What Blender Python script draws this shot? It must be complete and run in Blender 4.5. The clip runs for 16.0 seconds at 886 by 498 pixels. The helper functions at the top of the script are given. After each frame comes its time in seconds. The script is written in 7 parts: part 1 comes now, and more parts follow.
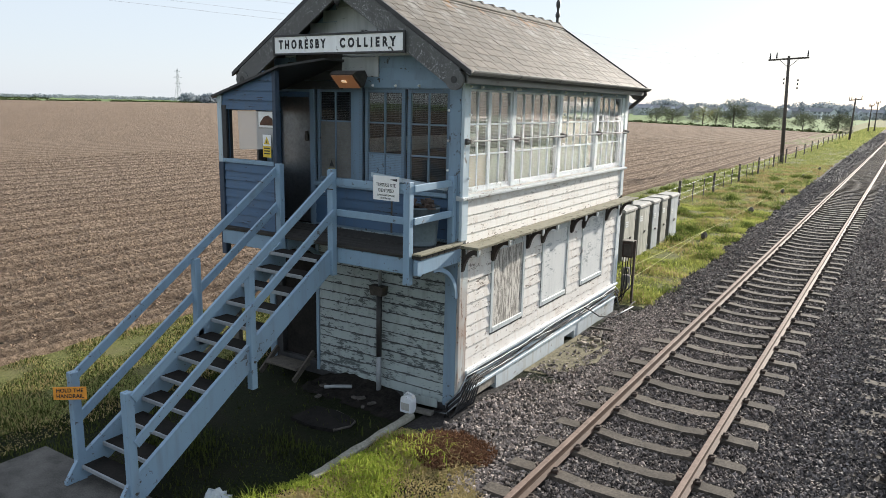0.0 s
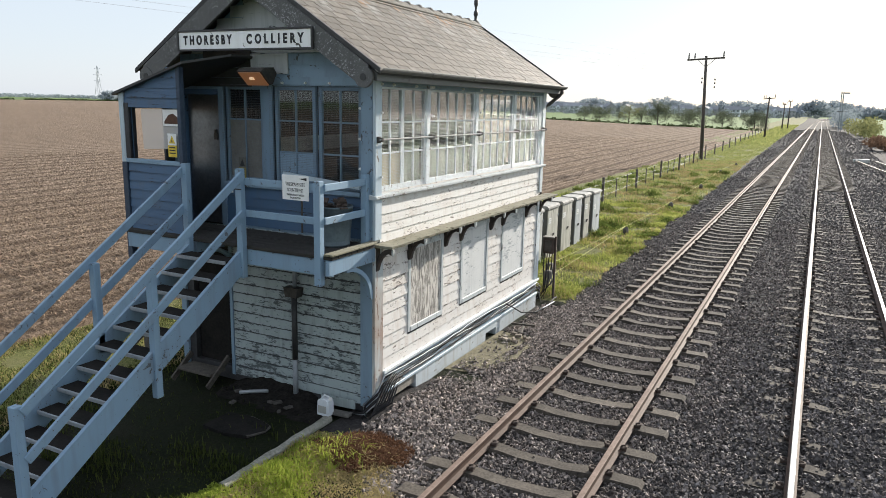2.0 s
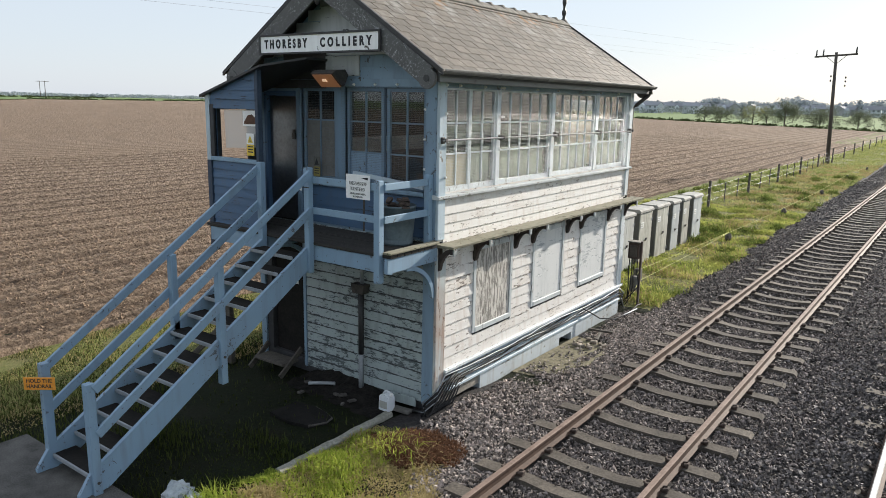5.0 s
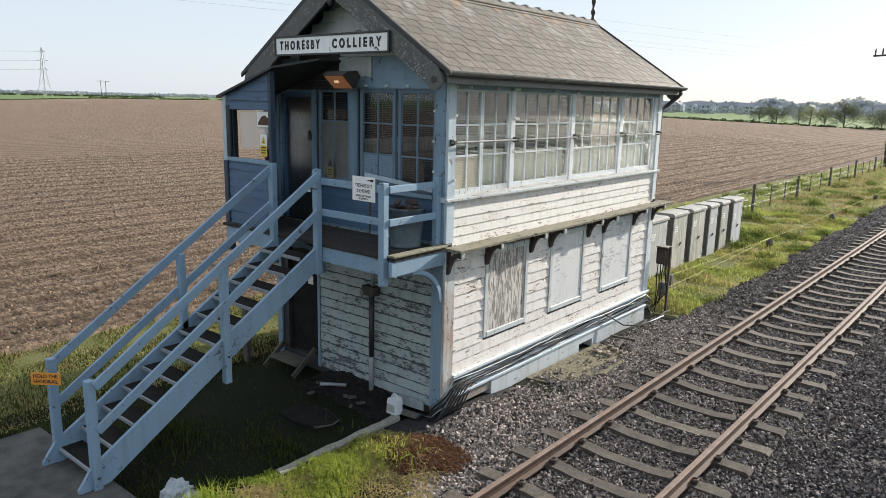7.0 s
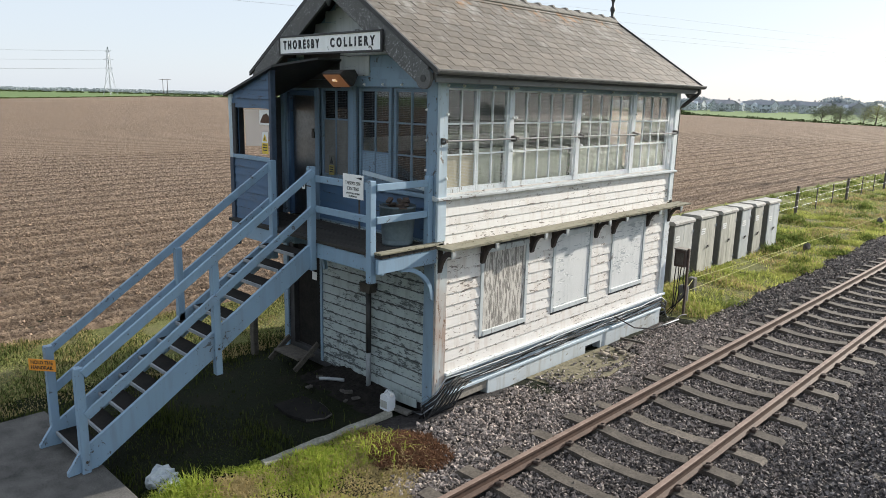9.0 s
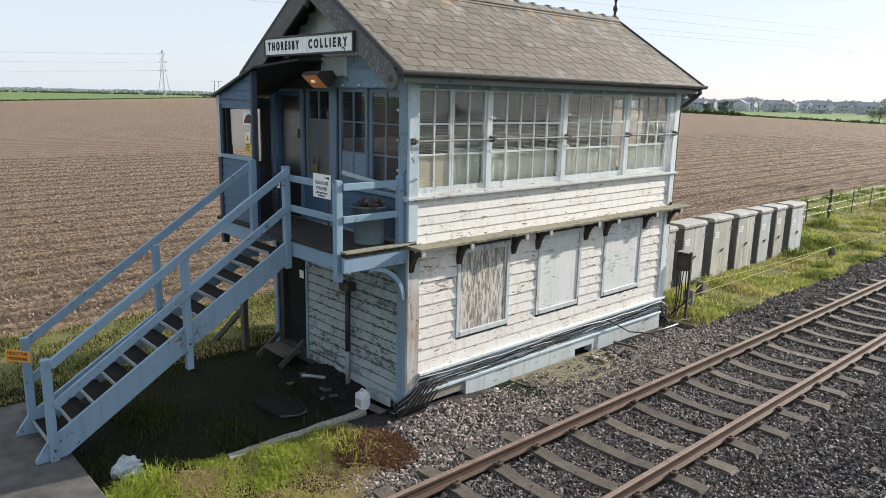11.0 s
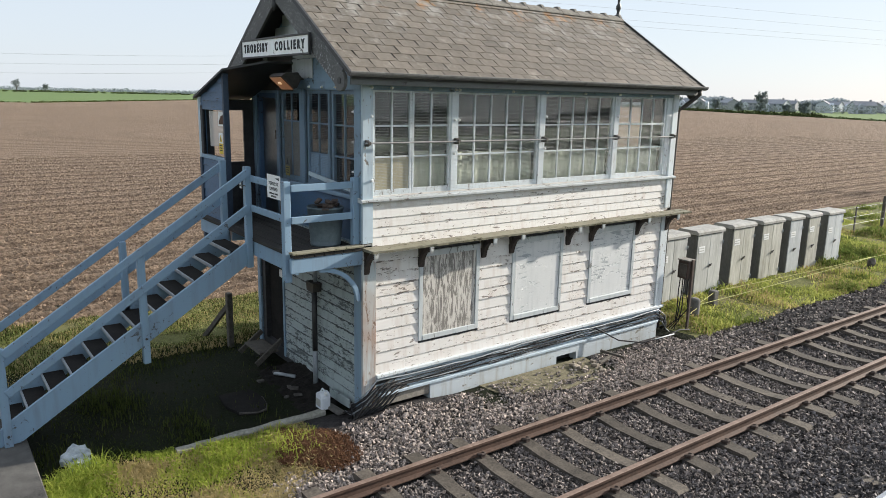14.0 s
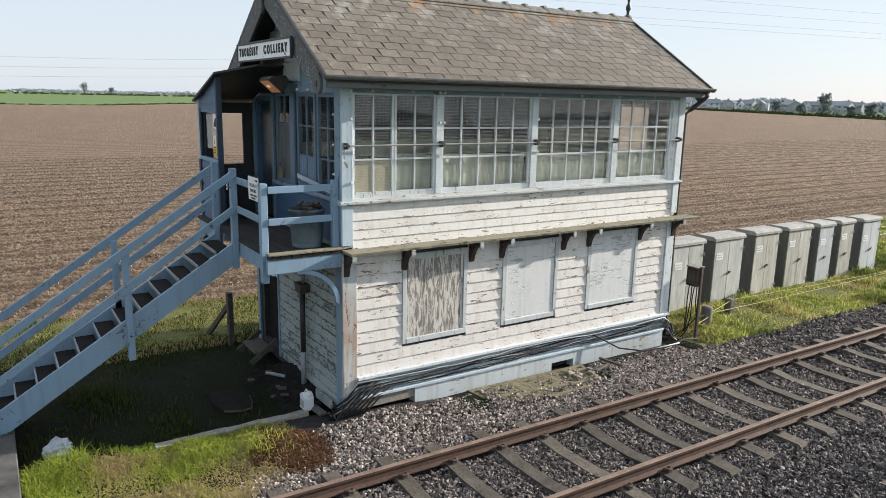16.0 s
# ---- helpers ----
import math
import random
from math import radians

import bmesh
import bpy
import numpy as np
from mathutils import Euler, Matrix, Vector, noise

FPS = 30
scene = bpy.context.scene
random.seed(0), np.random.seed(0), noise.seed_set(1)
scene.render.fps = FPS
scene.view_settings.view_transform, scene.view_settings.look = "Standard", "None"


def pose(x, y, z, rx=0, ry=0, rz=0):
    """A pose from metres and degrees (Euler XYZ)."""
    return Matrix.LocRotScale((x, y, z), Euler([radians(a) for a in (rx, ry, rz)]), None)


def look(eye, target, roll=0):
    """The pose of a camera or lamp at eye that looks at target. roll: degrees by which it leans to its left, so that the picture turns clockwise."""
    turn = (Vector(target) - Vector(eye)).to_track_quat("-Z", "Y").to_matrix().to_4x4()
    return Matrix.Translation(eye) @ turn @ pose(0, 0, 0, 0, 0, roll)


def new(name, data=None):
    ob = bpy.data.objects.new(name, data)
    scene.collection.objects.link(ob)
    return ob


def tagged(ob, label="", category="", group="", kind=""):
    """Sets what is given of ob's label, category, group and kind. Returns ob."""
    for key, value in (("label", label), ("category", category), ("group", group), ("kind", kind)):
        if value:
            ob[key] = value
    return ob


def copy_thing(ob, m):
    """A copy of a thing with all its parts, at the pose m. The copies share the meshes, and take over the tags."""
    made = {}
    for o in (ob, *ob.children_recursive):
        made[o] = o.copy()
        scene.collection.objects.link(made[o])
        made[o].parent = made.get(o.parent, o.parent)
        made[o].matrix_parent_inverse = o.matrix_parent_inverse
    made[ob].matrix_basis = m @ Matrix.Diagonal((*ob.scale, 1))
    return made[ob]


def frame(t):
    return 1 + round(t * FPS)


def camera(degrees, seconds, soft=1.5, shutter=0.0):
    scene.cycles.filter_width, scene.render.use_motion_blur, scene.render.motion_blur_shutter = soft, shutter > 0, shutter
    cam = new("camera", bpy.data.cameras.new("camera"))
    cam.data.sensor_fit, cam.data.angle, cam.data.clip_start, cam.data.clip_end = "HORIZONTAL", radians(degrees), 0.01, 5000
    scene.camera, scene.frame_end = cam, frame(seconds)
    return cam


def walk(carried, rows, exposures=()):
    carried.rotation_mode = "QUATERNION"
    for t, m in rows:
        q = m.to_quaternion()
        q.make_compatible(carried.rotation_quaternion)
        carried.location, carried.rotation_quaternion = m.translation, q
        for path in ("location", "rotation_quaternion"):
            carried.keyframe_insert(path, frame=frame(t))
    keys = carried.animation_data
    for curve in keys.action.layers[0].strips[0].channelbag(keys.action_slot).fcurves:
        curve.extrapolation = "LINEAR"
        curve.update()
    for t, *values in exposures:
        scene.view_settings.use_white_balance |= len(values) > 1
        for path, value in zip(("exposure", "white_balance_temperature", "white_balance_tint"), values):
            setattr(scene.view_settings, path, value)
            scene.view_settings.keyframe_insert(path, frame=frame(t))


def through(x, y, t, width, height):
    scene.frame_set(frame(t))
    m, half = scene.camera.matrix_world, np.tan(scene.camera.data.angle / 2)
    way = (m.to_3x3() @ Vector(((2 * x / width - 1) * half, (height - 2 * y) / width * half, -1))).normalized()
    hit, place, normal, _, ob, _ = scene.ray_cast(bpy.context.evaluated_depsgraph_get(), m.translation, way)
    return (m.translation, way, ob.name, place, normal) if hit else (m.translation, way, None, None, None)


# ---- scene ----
cam = camera(63.9, 16.0, soft=0.3)
PATH = [
    (0, (4.898, -8.247, 4.385), (3.857, -6.587, 3.985), 1.3),
    (0.5, (4.935, -8.221, 4.39), (3.912, -6.55, 3.989), 1.3),
    (1, (4.967, -8.167, 4.386), (3.988, -6.47, 3.985), 1.4),
    (1.5, (5.033, -8.119, 4.378), (4.103, -6.395, 3.978), 1.4),
    (2, (5.114, -8.048, 4.382), (4.231, -6.299, 3.982), 1.3),
    (2.5, (5.193, -7.989, 4.365), (4.265, -6.262, 3.967), 1.1),
    (3, (5.287, -7.929, 4.378), (4.289, -6.243, 3.977), 1.1),
    (3.5, (5.381, -7.878, 4.381), (4.346, -6.214, 3.98), 1.2),
    (4, (5.472, -7.829, 4.389), (4.397, -6.191, 3.987), 1.2),
    (4.5, (5.563, -7.769, 4.394), (4.453, -6.155, 3.99), 1.2),
    (5, (5.656, -7.71, 4.404), (4.512, -6.12, 3.998), 1.2),
    (7.5, (6.107, -7.17, 4.446), (4.835, -5.683, 4.035), 1.3),
    (8, (6.262, -7.058, 4.455), (4.962, -5.595, 4.041), 1.3),
    (8.5, (6.427, -6.933, 4.462), (5.101, -5.494, 4.046), 1.4),
    (9, (6.598, -6.776, 4.462), (5.246, -5.362, 4.045), 1.4),
    (11.5, (7.471, -5.884, 4.489), (6.011, -4.583, 4.071), 1.3),
    (12, (7.635, -5.698, 4.505), (6.154, -4.42, 4.086), 1.3),
    (12.5, (7.796, -5.501, 4.517), (6.295, -4.248, 4.099), 1.3),
    (13, (7.944, -5.285, 4.517), (6.422, -4.057, 4.098), 1.3),
    (13.5, (8.075, -5.06, 4.516), (6.534, -3.857, 4.098), 1.3),
    (14, (8.208, -4.834, 4.521), (6.647, -3.656, 4.102), 1.3),
    (14.5, (8.329, -4.625, 4.53), (6.749, -3.472, 4.111), 1.3),
    (15, (8.455, -4.428, 4.533), (6.855, -3.304, 4.116), 1.3),
    (15.5, (8.586, -4.222, 4.541), (6.964, -3.128, 4.125), 1.3),
    (16, (8.708, -3.999, 4.546), (7.064, -2.938, 4.13), 1.2),
]
walk(cam, [(t, look(eye, target, roll)) for t, eye, target, roll in PATH],
     [(0, 0.78), (3, 0.75), (4, 0.73), (5, 0.69), (7.5, 0.76), (9, 0.78), (11.5, 0.78), (13.5, 0.75), (16, 0.735)])

# ---- light ----
SUN_AZ = math.atan2(0.2, 1.0)
SUN_EL = radians(18.5)
world = bpy.data.worlds.new("world")
scene.world = world
world.use_nodes = True
wn = world.node_tree.nodes
sky = wn.new("ShaderNodeTexSky")
sky.sky_type = "NISHITA"
sky.sun_disc = False
sky.sun_elevation = SUN_EL
sky.sun_rotation = SUN_AZ
sky.dust_density = 0.6
sky.air_density = 1.0
haze = wn.new("ShaderNodeMix")
haze.data_type = "RGBA"
haze.inputs[0].default_value = 0.8
haze.inputs[7].default_value = (5.2, 5.75, 6.55, 1)
world.node_tree.links.new(sky.outputs[0], haze.inputs[6])
wn["Background"].inputs["Strength"].default_value = 0.09
world.node_tree.links.new(haze.outputs[2], wn["Background"].inputs["Color"])
sun = new("sun", bpy.data.lights.new("sun", "SUN"))
sun.data.energy = 5.0
sun.data.angle = radians(0.6)
sun.data.color = (1.0, 0.93, 0.83)
sun_dir = Vector((math.sin(SUN_AZ) * math.cos(SUN_EL), math.cos(SUN_AZ) * math.cos(SUN_EL), math.sin(SUN_EL)))
sun.matrix_world = look(sun_dir * 60, (0, 0, 0))


# ---- materials ----
def nodes_of(name):
    m = bpy.data.materials.new(name)
    m.use_nodes = True
    t = m.node_tree
    return m, t.nodes, t.links, t.nodes["Principled BSDF"]


def ramp(nodes, stops):
    r = nodes.new("ShaderNodeValToRGB")
    while len(r.color_ramp.elements) < len(stops):
        r.color_ramp.elements.new(0.5)
    for e, (p, c) in zip(r.color_ramp.elements, stops):
        e.position = p
        e.color = (*c, 1) if len(c) == 3 else c
    return r


def noise_tex(nodes, links, scale, detail=4.0, rough=0.55, stretch=None, dist=0.0, space="Object"):
    n = nodes.new("ShaderNodeTexNoise")
    n.inputs["Scale"].default_value = scale
    n.inputs["Detail"].default_value = detail
    n.inputs["Roughness"].default_value = rough
    n.inputs["Distortion"].default_value = dist
    c = nodes.new("ShaderNodeTexCoord")
    src = nodes.new("ShaderNodeNewGeometry").outputs["Position"] if space == "World" else c.outputs[space]
    if stretch:
        mp = nodes.new("ShaderNodeMapping")
        mp.inputs["Scale"].default_value = stretch
        links.new(src, mp.inputs["Vector"])
        src = mp.outputs[0]
    links.new(src, n.inputs["Vector"])
    return n


def mix(nodes, links, fac, a, b):
    m = nodes.new("ShaderNodeMix")
    m.data_type = "RGBA"
    for sock, val in ((m.inputs[0], fac), (m.inputs[6], a), (m.inputs[7], b)):
        if hasattr(val, "is_output"):
            links.new(val, sock)
        elif isinstance(val, tuple):
            sock.default_value = (*val, 1)
        else:
            sock.default_value = val
    return m.outputs[2]


def bump(nodes, links, bsdf, height, strength=0.3, distance=0.01):
    b = nodes.new("ShaderNodeBump")
    b.inputs["Strength"].default_value = strength
    b.inputs["Distance"].default_value = distance
    links.new(height, b.inputs["Height"])
    links.new(b.outputs[0], bsdf.inputs["Normal"])


def pos_noise(nodes, links, scale, stretch=None, detail=5.0, rough=0.6, dist=0.0):
    """Noise in world metres, shifted a little from piece to piece."""
    n = nodes.new("ShaderNodeTexNoise")
    n.inputs["Scale"].default_value = scale
    n.inputs["Detail"].default_value = detail
    n.inputs["Roughness"].default_value = rough
    n.inputs["Distortion"].default_value = dist
    g = nodes.new("ShaderNodeNewGeometry")
    o = nodes.new("ShaderNodeObjectInfo")
    add = nodes.new("ShaderNodeVectorMath")
    add.operation = "MULTIPLY_ADD"
    add.inputs[1].default_value = stretch or (1, 1, 1)
    sc = nodes.new("ShaderNodeVectorMath")
    sc.operation = "SCALE"
    comb = nodes.new("ShaderNodeCombineXYZ")
    for i in range(3):
        links.new(o.outputs["Random"], comb.inputs[i])
    links.new(comb.outputs[0], sc.inputs[0])
    sc.inputs["Scale"].default_value = 37.0
    links.new(g.outputs["Position"], add.inputs[0])
    links.new(sc.outputs[0], add.inputs[2])
    links.new(add.outputs[0], n.inputs["Vector"])
    return n


def painted_wood(name, paint, bare=(0.23, 0.2, 0.17), peel=0.45, along=(0.6, 0.6, 6), rough=0.55, dirt=(0.42, 0.38, 0.31), dirt_amount=0.35, edge=0.0, flakes=7.0, patchy=0.22):
    """Old paint on boards, cracked and flaked off along the grain."""
    m, n, l, b = nodes_of(name)
    big = pos_noise(n, l, 1.1, None, 3)
    flake = pos_noise(n, l, flakes, along, 8, 0.7, 0.6)
    fine = pos_noise(n, l, 38.0, along, 4, 0.6)
    stain = mix(n, l, ramp_of(n, l, big, 0.45, 0.75, dirt_amount), paint, tuple(p * 0.45 + d * 0.55 for p, d in zip(paint, dirt)))
    streak = pos_noise(n, l, 3.0, (3, 3, 0.35), 5, 0.6)
    stain = mix(n, l, ramp_of(n, l, streak, 0.5, 0.8, dirt_amount), stain, dirt)
    wood = mix(n, l, fine.outputs[0], tuple(c * 0.55 for c in bare), tuple(min(1, c * 1.35) for c in bare))
    src = n.new("ShaderNodeMath")
    src.operation = "MULTIPLY_ADD"
    l.new(big.outputs[0], src.inputs[0])
    src.inputs[1].default_value = patchy
    shift = n.new("ShaderNodeMath")
    shift.operation = "ADD"
    l.new(flake.outputs[0], shift.inputs[0])
    shift.inputs[1].default_value = -patchy / 2
    l.new(shift.outputs[0], src.inputs[2])
    if edge:
        src = edge_wear(n, l, src, edge)
    gone = ramp_of(n, l, src, 0.5 + 0.22 * (1 - peel), 0.53 + 0.22 * (1 - peel), 1.0)
    col = mix(n, l, gone, stain, wood)
    l.new(col, b.inputs["Base Color"])
    b.inputs["Roughness"].default_value = rough
    h = n.new("ShaderNodeMath")
    h.operation = "SUBTRACT"
    l.new(fine.outputs[0], h.inputs[0])
    l.new(gone, h.inputs[1])
    bump(n, l, b, h.outputs[0], 0.5, 0.004)
    return m


def edge_wear(n, l, tex, amount):
    """More paint is lost along the upper and lower edges of each board."""
    c = n.new("ShaderNodeTexCoord")
    sep = n.new("ShaderNodeSeparateXYZ")
    l.new(c.outputs["Generated"], sep.inputs[0])
    m = n.new("ShaderNodeMath")
    m.operation = "MULTIPLY_ADD"
    l.new(sep.outputs[2], m.inputs[0])
    m.inputs[1].default_value = 2.0
    m.inputs[2].default_value = -1.0
    a = n.new("ShaderNodeMath")
    a.operation = "ABSOLUTE"
    l.new(m.outputs[0], a.inputs[0])
    p = n.new("ShaderNodeMath")
    p.operation = "POWER"
    l.new(a.outputs[0], p.inputs[0])
    p.inputs[1].default_value = 5.0
    o = n.new("ShaderNodeMath")
    o.operation = "MULTIPLY_ADD"
    l.new(p.outputs[0], o.inputs[0])
    o.inputs[1].default_value = amount
    l.new(tex.outputs[0], o.inputs[2])
    return o


def ramp_of(n, l, tex, lo, hi, top):
    r = n.new("ShaderNodeMapRange")
    r.inputs["From Min"].default_value = lo
    r.inputs["From Max"].default_value = hi
    r.inputs["To Max"].default_value = top
    l.new(tex.outputs[0], r.inputs["Value"])
    return r.outputs[0]


def mottled(name, a, b2, scale=3.0, rough=0.7, metal=0.0, bump_s=0.25, stretch=None, fine=25.0, dist=0.008, spec=0.5):
    """Two tones at two scales with fine relief."""
    m, n, l, b = nodes_of(name)
    big = pos_noise(n, l, scale, stretch, 5)
    small = pos_noise(n, l, fine, stretch, 6, 0.65)
    f = n.new("ShaderNodeMath")
    f.operation = "MULTIPLY_ADD"
    l.new(small.outputs[0], f.inputs[0])
    f.inputs[1].default_value = 0.6
    half = n.new("ShaderNodeMath")
    half.operation = "MULTIPLY"
    half.inputs[1].default_value = 0.6
    l.new(big.outputs[0], half.inputs[0])
    l.new(half.outputs[0], f.inputs[2])
    r = n.new("ShaderNodeMapRange")
    r.inputs["From Min"].default_value = 0.38
    r.inputs["From Max"].default_value = 0.82
    l.new(f.outputs[0], r.inputs["Value"])
    l.new(mix(n, l, r.outputs[0], a, b2), b.inputs["Base Color"])
    b.inputs["Roughness"].default_value = rough
    b.inputs["Metallic"].default_value = metal
    b.inputs["Specular IOR Level"].default_value = spec
    bump(n, l, b, small.outputs[0], bump_s, dist)
    return m


def random_tint(m, amount=0.25):
    """Scale the base colour from piece to piece."""
    n, l = m.node_tree.nodes, m.node_tree.links
    b = n["Principled BSDF"]
    src = b.inputs["Base Color"].links[0].from_socket
    o = n.new("ShaderNodeObjectInfo")
    g = n.new("ShaderNodeNewGeometry")
    s = n.new("ShaderNodeMath")
    s.operation = "ADD"
    l.new(o.outputs["Random"], s.inputs[0])
    l.new(g.outputs["Random Per Island"], s.inputs[1])
    fr = n.new("ShaderNodeMath")
    fr.operation = "FRACT"
    l.new(s.outputs[0], fr.inputs[0])
    r = n.new("ShaderNodeMapRange")
    r.inputs["To Min"].default_value = 1 - amount
    r.inputs["To Max"].default_value = 1 + amount
    l.new(fr.outputs[0], r.inputs["Value"])
    v = n.new("ShaderNodeVectorMath")
    v.operation = "SCALE"
    l.new(src, v.inputs[0])
    l.new(r.outputs[0], v.inputs["Scale"])
    l.new(v.outputs[0], b.inputs["Base Color"])
    return m


WHITE = painted_wood("white_boards", (0.735, 0.715, 0.68), (0.19, 0.16, 0.135), 0.54, (1.0, 0.55, 2.6), dirt=(0.46, 0.36, 0.28), dirt_amount=0.55, edge=0.075, flakes=12.0, patchy=0.3)
# White board paint darkened for the shaded gable; the flaking is wear.
FLAKED_SHADED = painted_wood("shaded_flaking_boards", (0.34, 0.4, 0.405), (0.08, 0.1, 0.105), 0.72, (0.6, 1.0, 1.9), dirt=(0.14, 0.15, 0.13), dirt_amount=0.6, edge=0.1, flakes=15.0, patchy=0.42)
BLUE = painted_wood("pale_blue_wood", (0.215, 0.325, 0.435), (0.09, 0.1, 0.11), 0.44, (1.5, 1.5, 1.5), dirt=(0.17, 0.21, 0.25), dirt_amount=0.6, edge=0.03, flakes=10.0, patchy=0.3)
CORNER = painted_wood("stained_corner_board", (0.5, 0.55, 0.55), (0.2, 0.12, 0.08), 0.58, (2, 2, 0.5), dirt=(0.3, 0.14, 0.065), dirt_amount=1.0)
BLUE_WORN = painted_wood("worn_blue_wood", (0.2, 0.295, 0.385), (0.06, 0.06, 0.06), 0.5, (1, 1, 0.8), dirt=(0.11, 0.135, 0.16), dirt_amount=0.55, edge=0.05, flakes=11.0)
BARGE = painted_wood("weathered_bargeboard", (0.12, 0.12, 0.118), (0.42, 0.43, 0.43), 0.6, (6, 6, 6), 0.8, dirt=(0.05, 0.05, 0.048), dirt_amount=0.5)
NAVY = mottled("navy_post_paint", (0.02, 0.035, 0.06), (0.045, 0.07, 0.11), 5, 0.6)
# Concrete tone lowered to imitate the shade lying on the pad.
PAD = mottled("shaded_pad_concrete", (0.02, 0.02, 0.02), (0.17, 0.162, 0.15), 3, 0.95, fine=70, bump_s=0.6, spec=0.2)
FASCIA = painted_wood("grey_fascia", (0.13, 0.135, 0.135), (0.06, 0.055, 0.05), 0.5, (2, 0.5, 2), dirt=(0.08, 0.075, 0.07), dirt_amount=0.5)
GUTTER = mottled("grey_gutter", (0.09, 0.088, 0.085), (0.2, 0.195, 0.185), 7, 0.6)
STEEL_BAR = mottled("dull_steel_bar", (0.2, 0.2, 0.2), (0.32, 0.32, 0.31), 9, 0.75)
SILL_WOOD = painted_wood("weathered_sill", (0.5, 0.53, 0.54), (0.16, 0.14, 0.12), 0.6, (2, 0.7, 2), dirt=(0.2, 0.19, 0.16), dirt_amount=0.6)
DOOR_DARK = mottled("black_door", (0.006, 0.006, 0.006), (0.024, 0.021, 0.018), 3, 0.9, spec=0.2)
GREY_PANEL = mottled("grey_brown_panel", (0.13, 0.125, 0.115), (0.22, 0.215, 0.2), 5, 0.8)
DECK = mottled("dark_deck", (0.012, 0.011, 0.01), (0.042, 0.038, 0.032), 4, 0.9, stretch=(0.4, 4, 4))
OLD_TIMBER = mottled("old_dark_timber", (0.035, 0.031, 0.026), (0.13, 0.115, 0.095), 5, 0.9, stretch=(2, 2, 2))
BLUE_TRIM = painted_wood("pale_blue_trim", (0.46, 0.555, 0.62), (0.2, 0.18, 0.16), 0.48, (2, 2, 0.6), dirt=(0.3, 0.31, 0.3), dirt_amount=0.5)
WHITE_TRIM = painted_wood("white_trim", (0.66, 0.715, 0.74), (0.24, 0.22, 0.2), 0.5, (2, 2, 0.8), dirt=(0.42, 0.4, 0.36), dirt_amount=0.5, flakes=12.0, patchy=0.3)
PEAK = painted_wood("grey_blue_peak_boards", (0.46, 0.48, 0.48), (0.05, 0.05, 0.05), 0.4, (0.5, 1, 4), dirt=(0.1, 0.11, 0.115), dirt_amount=0.5, edge=0.1)
BLUE_DARK = painted_wood("blue_boards", (0.058, 0.118, 0.21), (0.022, 0.026, 0.032), 0.42, (0.5, 1, 4), dirt=(0.08, 0.1, 0.125), dirt_amount=0.4, edge=0.1)
BLUE_GABLE = painted_wood("blue_window_wood", (0.15, 0.23, 0.315), (0.07, 0.09, 0.09), 0.45, (2, 2, 0.6), dirt=(0.12, 0.15, 0.175), dirt_amount=0.5)
DARK_RUST = mottled("dark_rust", (0.035, 0.026, 0.022), (0.1, 0.07, 0.055), 7, 0.85)
WIRE_WHITE = mottled("bright_wire", (0.42, 0.43, 0.44), (0.54, 0.55, 0.55), 8, 0.46, 0.85, bump_s=0.0)
KERB = mottled("mossy_kerb", (0.117, 0.117, 0.0845), (0.442, 0.429, 0.377), 4, 0.95)
GREY_WOOD = mottled("weathered_wood", (0.12, 0.11, 0.095), (0.36, 0.33, 0.28), 5, 0.85, stretch=(0.4, 4, 4))
DARK_WOOD = mottled("dark_wood", (0.02, 0.02, 0.022), (0.055, 0.055, 0.058), 4, 0.7)
MOSSY = painted_wood("mossy_ledge", (0.24, 0.225, 0.165), (0.07, 0.065, 0.03), 0.6, (1.2, 0.5, 1.2), 0.95, dirt=(0.12, 0.11, 0.055), dirt_amount=0.8, flakes=11.0, patchy=0.35)
FRAME_BLUE = painted_wood("faded_window_frame", (0.54, 0.575, 0.58), (0.2, 0.2, 0.19), 0.58, (2, 2, 0.7), dirt=(0.33, 0.36, 0.36), dirt_amount=0.6)
BRACKET = mottled("dark_bracket_paint", (0.014, 0.011, 0.01), (0.06, 0.044, 0.035), 9, 0.7)
BIN = mottled("dull_galvanised_bin", (0.06, 0.085, 0.1), (0.13, 0.165, 0.18), 6, 0.5, 0.3)
CREAM = mottled("cream_panel", (0.32, 0.29, 0.2), (0.45, 0.41, 0.3), 4, 0.8)
SLATE = random_tint(mottled("slate", (0.095, 0.079, 0.06), (0.205, 0.173, 0.135), 1.6, 0.62, fine=14, bump_s=0.5, dist=0.006), 0.14)


